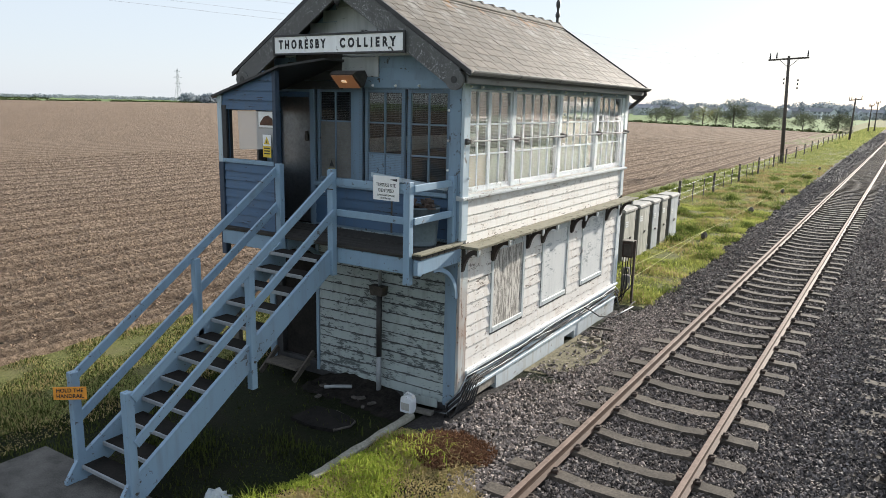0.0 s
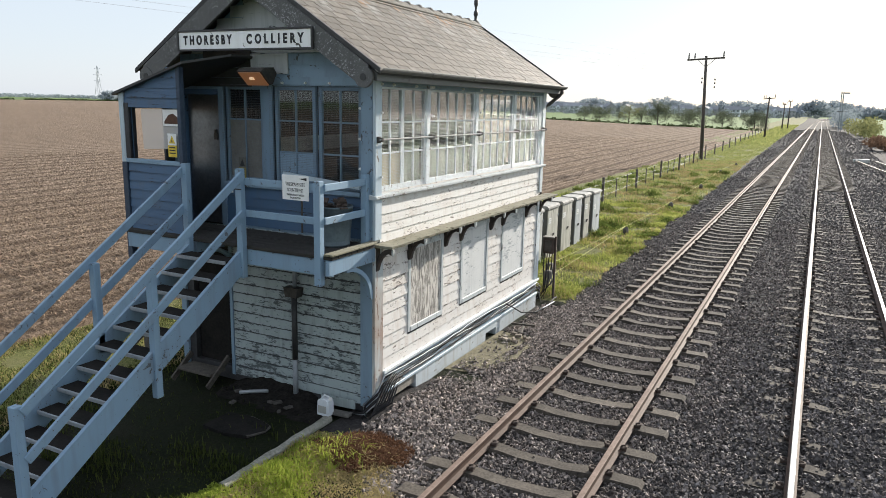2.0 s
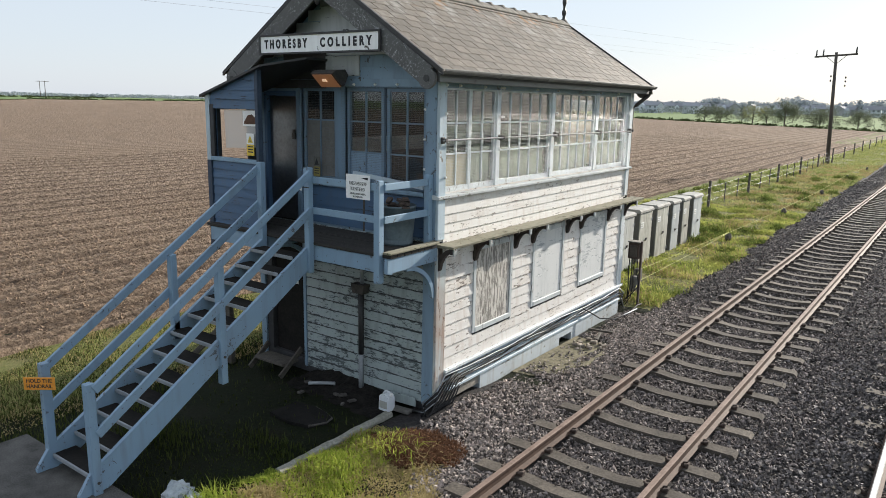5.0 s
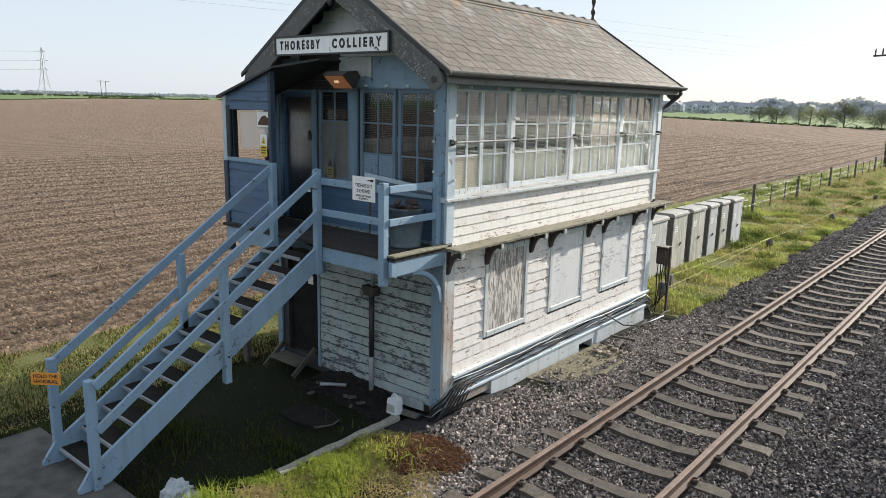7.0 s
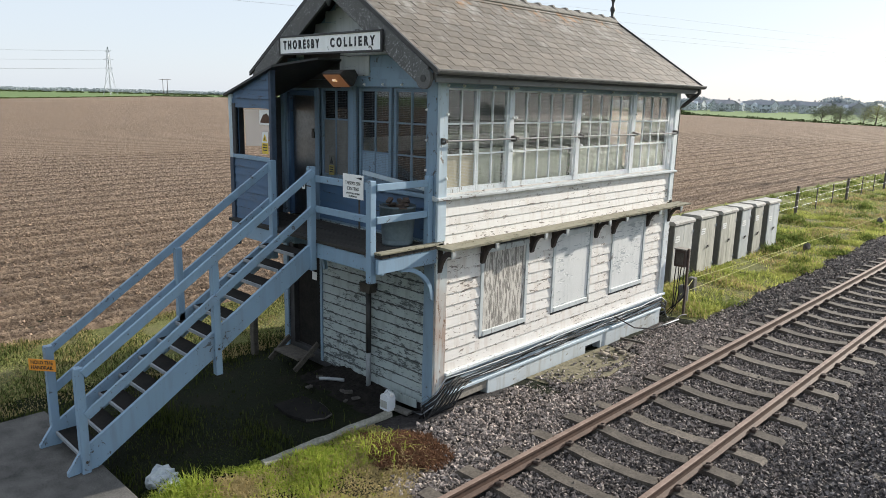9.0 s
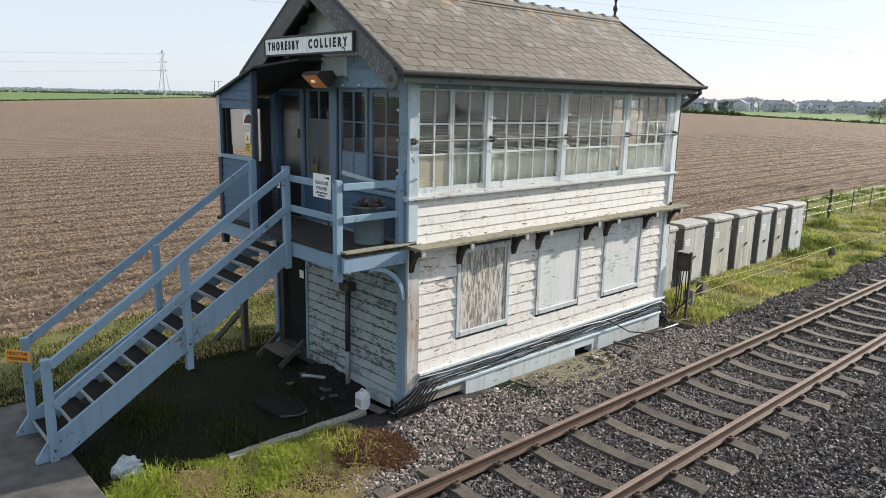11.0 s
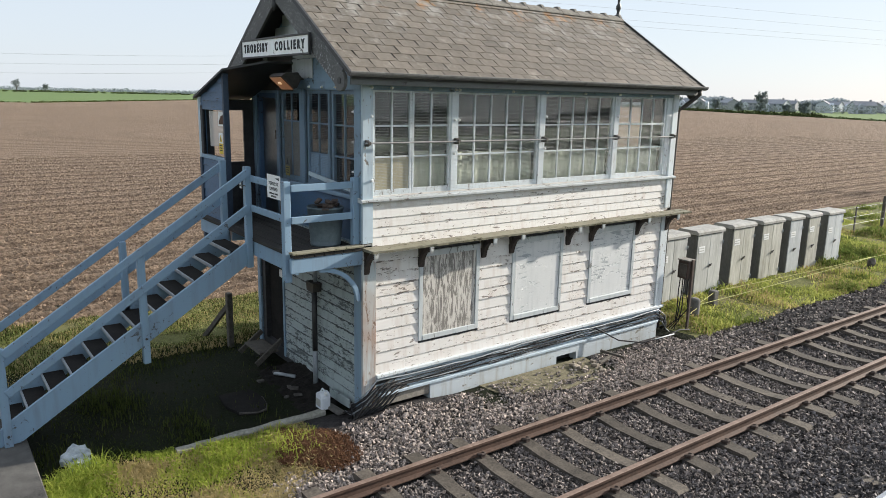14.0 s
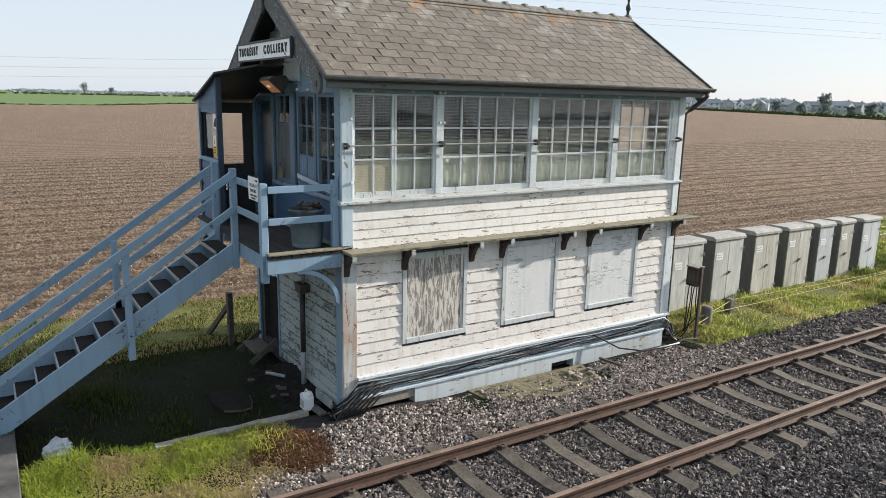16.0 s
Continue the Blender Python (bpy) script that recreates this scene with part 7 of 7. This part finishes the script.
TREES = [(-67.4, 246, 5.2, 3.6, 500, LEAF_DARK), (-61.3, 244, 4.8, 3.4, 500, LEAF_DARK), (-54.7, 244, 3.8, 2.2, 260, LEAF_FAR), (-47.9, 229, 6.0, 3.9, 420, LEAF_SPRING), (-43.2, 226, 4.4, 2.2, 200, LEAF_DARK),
         (-34.8, 208, 6.8, 3.8, 900, LEAF_DARK), (-23.7, 192, 4.4, 3.5, 650, LEAF_DARK), (-16.0, 198, 4.6, 3.0, 420, LEAF_DARK), (-7.5, 191, 4.6, 2.9, 650, LEAF_DARK)]
for i, (x, y, h, s, k, m) in enumerate(TREES):
    tree((x, y, -0.3), h * 0.95, s * 1.15, k * 8, m, 20 + i, "small spring hedgerow tree at the field edge" if m is not LEAF_SPRING else "pale yellow-green spring tree at the field edge", 0.08, leaf=0.1)


def in_ball(seed, k):
    """Points filling a round crown, denser towards its skin."""
    r = np.random.RandomState(seed)
    v = r.normal(size=(k, 3))
    v /= np.linalg.norm(v, axis=1)[:, None]
    return v * (1.7 * r.uniform(0.05, 1.0, k) ** 0.4)[:, None]


def clumps(name, centres, size, material, label, category, seed):
    c = np.concatenate([np.asarray(p) + in_ball(seed + i, k) * np.asarray(s) for i, (p, s, k) in enumerate(centres)])
    me = quads(name, c, size, seed)
    me.materials.append(material)
    return tagged(new(name, me), label, category, kind="stuff")


hr_ = random.Random(31)


def hedge_line(p, q, h, step, k, size, material, label, seed, gap=0.0):
    p, q = Vector(p), Vector(q)
    n = int((q - p).length / step)
    cs = []
    for i in range(n + 1):
        if hr_.random() < gap:
            continue
        c = p.lerp(q, i / n)
        hh = h * hr_.uniform(0.6, 1.25)
        cs.append(((c.x + hr_.uniform(-1, 1), c.y + hr_.uniform(-1, 1), hh * 0.42 - 0.3), (step * 0.45, step * 0.35, hh * 0.3), k))
    return clumps("hedge", cs, size, material, label, "hedge", seed)


hedge_line((-640, 620, 0), (-330, 425, 0), 2.2, 4, 90, 0.42, LEAF_HEDGE, "dark hedge on the far side of the field", 1)
hedge_line((-330, 425, 0), (-124, 272, 0), 1.9, 3, 60, 0.42, LEAF_HEDGE, "low dark hedge along the far field edge", 2)
hedge_line((-124, 272, 0), (-5, 171, 0), 1.0, 2.5, 40, 0.28, LEAF_HEDGE, "low rough hedge bank along the field edge", 3)
hedge_line((-900, -150, 0), (-900, 500, 0), 2.2, 5, 150, 0.42, LEAF_HEDGE, "dark hedge on the western skyline", 4, 0.1)
hedge_line((-560, 250, 0), (-640, 620, 0), 2.0, 6, 110, 0.42, LEAF_HEDGE, "dark hedge beyond the ploughed field", 5, 0.05)
hedge_line((-246, -200, 0), (-250, 30, 0), 0.6, 2.5, 24, 0.3, GRASS_YARD, "rough green margin of the ploughed field", 6)
hedge_line((-250, 30, 0), (-560, 250, 0), 0.6, 3.5, 24, 0.4, GRASS_YARD, "rough green margin of the ploughed field", 7)
# trees standing on the skyline
for i, (x, y, h) in enumerate(((-330, 480, 9), (-318, 470, 7), (-270, 430, 8), (-235, 400, 6), (-205, 372, 6), (-180, 352, 5), (-160, 330, 6), (-290, 440, 6))):
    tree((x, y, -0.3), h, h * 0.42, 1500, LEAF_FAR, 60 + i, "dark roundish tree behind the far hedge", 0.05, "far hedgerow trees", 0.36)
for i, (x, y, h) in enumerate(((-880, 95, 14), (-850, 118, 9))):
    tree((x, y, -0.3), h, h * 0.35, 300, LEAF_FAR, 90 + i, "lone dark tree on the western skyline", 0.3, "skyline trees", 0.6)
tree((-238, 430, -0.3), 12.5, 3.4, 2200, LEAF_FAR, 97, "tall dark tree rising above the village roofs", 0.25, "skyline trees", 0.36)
# woods behind the houses
cs = []
for i in range(240):
    a = -52 + i * 0.31
    d = hr_.uniform(720, 900)
    h = (12 + 9 * n2(a, 0, 0.35) + hr_.uniform(-2, 3)) * (1.05 if -16 < a < 24 else 0.75)
    x, y = math.sin(radians(a)) * d, math.cos(radians(a)) * d
    cs.append(((x, y, h * 0.4), (5.5, 5, h * 0.3), 420))
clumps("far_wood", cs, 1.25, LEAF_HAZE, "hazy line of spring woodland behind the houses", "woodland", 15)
cs = []
for i in range(120):
    a = -88 + i * 0.5
    d = hr_.uniform(1300, 1500)
    h = hr_.uniform(5, 8)
    cs.append(((math.sin(radians(a)) * d, math.cos(radians(a)) * d, h * 0.4), (9, 9, h * 0.25), 130))
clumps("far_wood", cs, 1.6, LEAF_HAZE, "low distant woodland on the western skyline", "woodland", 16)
# scrub east of the line
cs = [((14 + hr_.uniform(-1.5, 2), 90 + hr_.uniform(-4, 25), hr_.uniform(0.3, 1.0)), (0.9, 1.2, 0.5), 240) for _ in range(12)]
clumps("scrub", cs, 0.16, LEAF_BROWN, "brown bracken scrub beside the siding", "scrub", 17)
cs = [((14 + hr_.uniform(-1.5, 2.5), 150 + hr_.uniform(-8, 25), hr_.uniform(0.8, 2.2)), (1.1, 1.5, 1.0), 260) for _ in range(10)]
clumps("scrub", cs, 0.2, LEAF_SPRING, "yellow-green bushes beside the line", "scrub", 18)
cs = [((13 + hr_.uniform(-2, 3), 225 + hr_.uniform(-8, 30), hr_.uniform(1.5, 4)), (1.8, 2, 1.6), 260) for _ in range(12)]
clumps("scrub", cs, 0.22, LEAF_HAZE, "trees beside the signal, coloured pale for haze", "scrub", 19)
hedge_line((52, -60, 0), (56, 120, 0), 2.4, 2.5, 60, 0.35, LEAF_DARK, "dark hedge beyond the railway", 20)
hedge_line((190, -150, 0), (200, 250, 0), 8, 6, 330, 0.8, LEAF_HEDGE, "tall dark trees on the eastern side", 21)

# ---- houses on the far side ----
# Walls, roofs and windows take bluish greys that imitate distance haze.
HOUSE_WALL = random_tint(mottled("hazed_render", (0.42, 0.45, 0.5), (0.56, 0.585, 0.63), 0.3, 0.9, fine=3), 0.22)
HOUSE_BRICK = random_tint(mottled("hazed_brick", (0.28, 0.285, 0.31), (0.37, 0.365, 0.385), 0.3, 0.9, fine=3), 0.2)
HOUSE_ROOF = random_tint(mottled("hazed_roof", (0.235, 0.245, 0.27), (0.33, 0.335, 0.355), 0.3, 0.85, fine=3), 0.2)
HOUSE_GLASS = mottled("hazed_window", (0.13, 0.15, 0.18), (0.2, 0.22, 0.25), 1, 0.3)


def house(x, y, w, turn, wall, label):
    """A two-storey house with a lower gabled wing."""
    ob = thing("house", (x, y, 0), label, "house", "far houses")
    m = pose(x, y, 0, 0, 0, turn)
    def p(name, bm, mat, par, label=""):
        bm.transform(m)
        return part(name, bm, mat, par, label)
    p("wall", prism(bmesh.new(), [(-4, -0.3), (4, -0.3), (4, 5.0), (0, 7.4), (-4, 5.0)], "x", -w / 2, w / 2), wall, ob)
    bm = bmesh.new()
    for s in (1, -1):
        prism(bm, [(0, 7.75), (s * 4.5, 4.95), (s * 4.5, 4.75), (0, 7.45)], "x", -w / 2 - 0.3, w / 2 + 0.3)
    roof_ = p("roof", bm, HOUSE_ROOF, ob)
    p("chimney", block((w * 0.28, -0.5, 6.6), (w * 0.28 + 0.9, 0.5, 8.8)), HOUSE_BRICK, roof_)
    p("wing", prism(bmesh.new(), [(-w * 0.3 - 2, -0.3), (-w * 0.3 + 2, -0.3), (-w * 0.3 + 2, 4.2), (-w * 0.3, 6.2), (-w * 0.3 - 2, 4.2)], "y", -6.5, -4.01), HOUSE_WALL, ob)
    p("wing_window", block((-w * 0.3 - 0.7, -6.56, 2.6), (-w * 0.3 + 0.7, -6.51, 3.8)), HOUSE_GLASS, ob)
    for i in range(2):
        wx = w * (0.08 + 0.27 * i)
        for z in (1.0, 3.4):
            p("window", block((wx - 0.7, -4.06, z), (wx + 0.7, -4.01, z + 1.25)), HOUSE_GLASS, ob)
    p("door", block((-0.9, -4.05, 0), (0.0, -4.01, 2.1)), HOUSE_GLASS, ob)
    return ob


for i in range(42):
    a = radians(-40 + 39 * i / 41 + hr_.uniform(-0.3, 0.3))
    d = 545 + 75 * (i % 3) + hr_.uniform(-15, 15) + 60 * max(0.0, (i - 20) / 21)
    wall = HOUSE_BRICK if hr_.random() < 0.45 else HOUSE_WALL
    house(8 + math.sin(a) * d, -5 + math.cos(a) * d, hr_.choice((9, 11, 14)), math.degrees(-a) + hr_.choice((-70, -25, 0, 12, 30, 75)) + hr_.uniform(-9, 9), wall, "distant brick house with roof and chimney greyed for haze" if wall is HOUSE_BRICK else "distant pale rendered house with roof and chimney greyed for haze")
# garden trees among the houses
cs = []
for i in range(70):
    a = radians(-41 + 41 * i / 69)
    d = hr_.uniform(500, 535) + 40 * max(0.0, (i - 35) / 35)
    h = hr_.uniform(2.0, 5.5)
    cs.append(((8 + math.sin(a) * d, -5 + math.cos(a) * d, h * 0.4), (h * 0.5, h * 0.5, h * 0.34), 130))
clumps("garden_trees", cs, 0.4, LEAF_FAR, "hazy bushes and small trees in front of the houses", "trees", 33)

# ---- pylons and wires ----
STEEL = mottled("pylon_steel", (0.3, 0.32, 0.34), (0.42, 0.44, 0.46), 1, 0.5, 0.4)


def pylon(x, y, h, turn, scale=1.0):
    ob = thing("pylon", (x, y, 0), "tall steel lattice electricity pylon on the skyline", "pylon", "pylons")
    m = pose(x, y, 0, 0, 0, turn)
    bm = bmesh.new()
    lv = [(0, 4.2), (0.2, 2.9), (0.4, 1.9), (0.58, 1.3), (0.72, 1.0), (0.86, 0.8), (1.0, 0.15)]
    k = 0.26
    for (f0, a), (f1, b) in zip(lv, lv[1:]):
        for sx, sy in ((1, 1), (1, -1), (-1, -1), (-1, 1)):
            beam(bm, (sx * a, sy * a, f0 * h), (sx * b, sy * b, f1 * h), k, k)
            beam(bm, (sx * a, sy * a, f0 * h), (-sy * b, sx * b, f1 * h), k * 0.6, k * 0.6)
    bm.transform(m)
    part("tower", bm, STEEL, ob)
    for f, w in ((0.56, 5.2), (0.74, 6.2), (0.92, 4.0)):
        bm = bmesh.new()
        for s in (-1, 1):
            beam(bm, (s * 0.6, 0, f * h - 0.7), (s * w, 0, f * h), 0.22, 0.22)
            beam(bm, (s * 0.6, 0, f * h + 0.9), (s * w, 0, f * h), 0.18, 0.18)
        bm.transform(m)
        part("crossarm", bm, STEEL, ob)
    return ob


WIRE = mottled("power_cable", (0.45, 0.46, 0.48), (0.55, 0.56, 0.58), 1, 0.5, 0.5)
p1 = pylon(-640, 247, 40, 20)
pylon(-784, 600, 41, 20)
p3 = pylon(-328, -180, 62, 15)
for h, w in ((0.56, 5.2), (0.74, 6.2), (0.92, 4.0)):
    for s in (-1, 1):
        pts = [(-640 + s * w, 247 - 640 * k / 16, h * 40 - 36 * (k / 16) * (1 - k / 16)) for k in range(17)]
        part("wire", tube(bmesh.new(), pts, 0.045, 4), WIRE, p1)
for i, dz in enumerate((3.0, -1.5, -6.0, -8.5)):
    a, b = Vector((-228, 181, 46 + dz)), Vector((-175, 373, 45 + dz))
    pts = [a.lerp(b, -1.88 + 4.2 * k / 20) for k in range(21)]
    part("wire", tube(bmesh.new(), pts, 0.04, 4), WIRE, p3)
for i, (x, y) in enumerate(((-760, 350), (-762, 356))):
    ob = thing("telegraph_pole", (x, y, 0), "distant timber pole of a twin set on the skyline", "pole", "telegraph poles")
    part("shaft", rod(bmesh.new(), (x, y, 0), (x, y, 17), 0.35, 0.25, 8), POLE, ob)
bm = beam(bmesh.new(), (-760, 346, 16.4), (-762, 360, 16.4), 0.4, 0.4)
solo("pole_crossbeam", bm, POLE, "crossbeam joining two distant timber poles", "crossbeam")


# ---- grass ----
def blades(name, count, region, length, material, label, seed, keep, ground, lean=0.5, width=0.006):
    r = np.random.RandomState(seed)
    P = []
    while len(P) < count:
        x = r.uniform(region[0], region[1], 4000)
        y = r.uniform(region[2], region[3], 4000)
        for a, b in zip(x, y):
            k = keep(a, b)
            if k > 0 and r.rand() < k:
                P.append((a, b, ground(a, b)))
                if len(P) >= count:
                    break
    P = np.array(P)
    k = len(P)
    L_ = length * r.uniform(0.4, 1.3, k) * np.clip(0.8 + 1.5 * np.array([n2(a, b, 1.3, 3.0) for a, b, _ in P]), 0.2, 2.2)
    ang = r.uniform(0, 6.283, k)
    d = np.stack([np.cos(ang), np.sin(ang), np.zeros(k)], 1)
    side = np.stack([-np.sin(ang), np.cos(ang), np.zeros(k)], 1) * (width * r.uniform(0.6, 1.4, k))[:, None]
    ln = r.uniform(0.1, 1.0, k)[:, None] * lean
    mid = P + d * (ln * L_[:, None] * 0.35) + np.stack([0 * L_, 0 * L_, L_ * 0.6], 1)
    tip = P + d * (ln * L_[:, None]) + np.stack([0 * L_, 0 * L_, L_ * (1 - 0.35 * ln[:, 0])], 1)
    v = np.stack([P - side, P + side, mid + side * 0.8, mid - side * 0.8, tip], 1).reshape(-1, 3)
    base = (np.arange(k) * 5)[:, None]
    loops = np.concatenate([base + np.array([0, 1, 2, 3]), base + np.array([3, 2, 4])], 1).ravel()
    starts = (np.arange(k)[:, None] * 7 + np.array([0, 4])).ravel()
    me = bpy.data.meshes.new(name)
    me.vertices.add(len(v))
    me.vertices.foreach_set("co", v.ravel())
    me.loops.add(len(loops))
    me.loops.foreach_set("vertex_index", loops.astype(np.int32))
    me.polygons.add(len(starts))
    me.polygons.foreach_set("loop_start", starts.astype(np.int32))
    me.update(calc_edges=True)
    me.materials.append(material)
    return tagged(new(name, me), label, "grass", kind="stuff")


def turf_z(x, y):
    return -0.03 + 0.05 * n2(x, y, 0.7) + 0.02 * n2(x, y, 2.3)


def front_patch(x, y):
    """The sunlit strip in front of the kerb."""
    if not (-4.0 < y < -0.7) or x < -0.62 or x > 0.35 + 0.6 * (-y - 0.7) or (x < -0.36 and y > -2.5):
        return 0.0
    return max(0.0, 0.5 + 1.8 * n2(x, y, 1.2, 1.0)) * min(1.0, max(0.05, 1.0 - (x + 0.1) / 0.75)) * min(1.0, max(0.08, (-0.9 - y) / 0.7))


def tussock(x, y):
    if verge(x, y) <= 0 and not (y > 26 and field_edge(y) < x < verge_edge(y) - 0.3):
        return 0.0
    k = max(0.0, 2.2 * n2(x, y, 0.95, 9.0) - 0.35)
    return min(1.0, k + max(0.0, 1.2 - math.hypot(x + 1.5, (y - 18.4) * 0.8)))


def rusty_leaf(x, y):
    return max(0.0, 1.0 - ((x - 0.45) / 0.65) ** 2 - ((y + 1.0) / 0.5) ** 2 + 1.1 * n2(x, y, 2.6, 2.0))


def dry_patch(x, y):
    if not (-4.0 < y < -0.75) or x < -0.4 or x > 0.5 + 0.62 * (-y - 0.4):
        return 0.0
    return max(0.0, 0.45 + 0.5 * (min(x, 0.8) + 0.1) - 1.2 * n2(x, y, 1.2, 1.0)) * (0.15 if rusty_leaf(x, y) > 0.2 else 1.0)


def yard(x, y):
    if x > -0.55 or x < field_edge(y) + 0.05 or (x > -W - 0.1 and y > -0.1) or (-3.4 < x and y < -4.05):
        return 0.0
    if x > -3.5 and y > -1.9:
        return 0.06 if y < -0.9 else 0.03
    if x > -3.6:
        return 0.42 + 0.7 * n2(x, y, 0.8)
    return 0.5 + 0.6 * n2(x, y, 0.8)


def verge(x, y):
    if y < 7.3 or x < field_edge(y) or (x > verge_edge(y) + 0.04 + 0.3 * n2(x, y, 1.3, 7.0)) or (-1.95 < x < -1.33 and 8.4 < y < 17.5):
        return 0.0
    return max(0.0, 0.5 + 1.1 * n2(x, y, 0.9))


blades("front_grass", 10500, (-0.7, 2.2, -4.0, -0.6), 0.13, GRASS_LUSH, "sunlit tufts of lush green grass by the kerb", 3, front_patch, turf_z, 1.3)
blades("dry_grass", 26000, (-0.5, 2.2, -4.0, -0.7), 0.085, GRASS_DRY, "dry straw-coloured grass by the ballast", 4, dry_patch, turf_z, 1.9, 0.007)
blades("yard_grass", 26000, (-7.4, -0.5, -7.0, 4.5), 0.10, GRASS_YARD, "short grass round the signal box, darkened for its shadow", 5, yard, turf_z, 0.8)
blades("margin_straw", 18000, (-7.3, -4.0, -7.0, 5.0), 0.075, GRASS_DRY, "pale dead grass at the field margin", 16, lambda x, y: 0.5 - 0.9 * n2(x, y, 0.9, 5.0) if field_edge(y) < x < -4.0 else 0.0, turf_z, 1.2, 0.008)
GRASS_MARGIN = leaf_material("margin_grass", (0.16, 0.22, 0.06), (0.52, 0.5, 0.21), 0.5)
blades("field_margin_grass", 20000, (-7.3, -4.4, -7.0, 5.0), 0.085, GRASS_MARGIN, "sunlit grass at the field margin", 6, lambda x, y: 0.5 + 0.9 * n2(x, y, 0.9, 5.0) if field_edge(y) < x < -4.3 else 0.0, turf_z, 1.9, 0.007)
blades("verge_grass", 72000, (-6.2, 1.5, 7.3, 26.0), 0.11, GRASS_VERGE, "lush green grass on the railway verge", 7, verge, turf_z, 1.9, 0.009)
blades("far_verge_grass", 36000, (-6.0, 2.2, 26.0, 100.0), 0.13, GRASS_MARGIN, "rough green grass along the fence", 8, lambda x, y: 0.5 + 1.0 * n2(x, y, 0.6) if field_edge(y) < x < verge_edge(y) - 0.1 + 0.4 * n2(x, y, 0.9, 7.0) else 0.0, turf_z, 1.6, 0.02)
blades("distant_verge_grass", 16000, (-6.0, 3.2, 95.0, 260.0), 0.28, GRASS_MARGIN, "distant rough grass along the line", 23, lambda x, y: 0.5 + 1.0 * n2(x, y, 0.3) if field_edge(y) < x < verge_edge(y) - 0.2 else 0.0, turf_z, 0.9, 0.07)
GRASS_TUFT = leaf_material("tussock_grass", (0.06, 0.1, 0.022), (0.26, 0.3, 0.085), 0.45)
blades("verge_tussocks", 22000, (-6.0, 1.3, 7.4, 48.0), 0.21, GRASS_TUFT, "darker tussocks of rough grass on the verge", 22, tussock, turf_z, 1.5, 0.011)
blades("verge_straw", 25000, (-3.8, 1.6, 7.3, 60.0), 0.15, GRASS_DRY, "pale dead grass among the verge", 9, lambda x, y: max(0.0, 0.2 - 1.2 * n2(x, y, 0.6)) if verge(x, min(y, 25.9)) > 0 or y > 26 and x < verge_edge(y) else 0.0, turf_z, 1.2, 0.01)


RUST_LEAF = leaf_material("rusty_litter", (0.075, 0.038, 0.024), (0.2, 0.11, 0.065), 0.2)
blades("dead_litter", 7000, (-0.3, 1.2, -1.8, -0.4), 0.06, RUST_LEAF, "rust-brown dead plant litter at the ballast edge", 10, rusty_leaf, lambda x, y: turf_z(x, y) + 0.03, 1.6, 0.009)
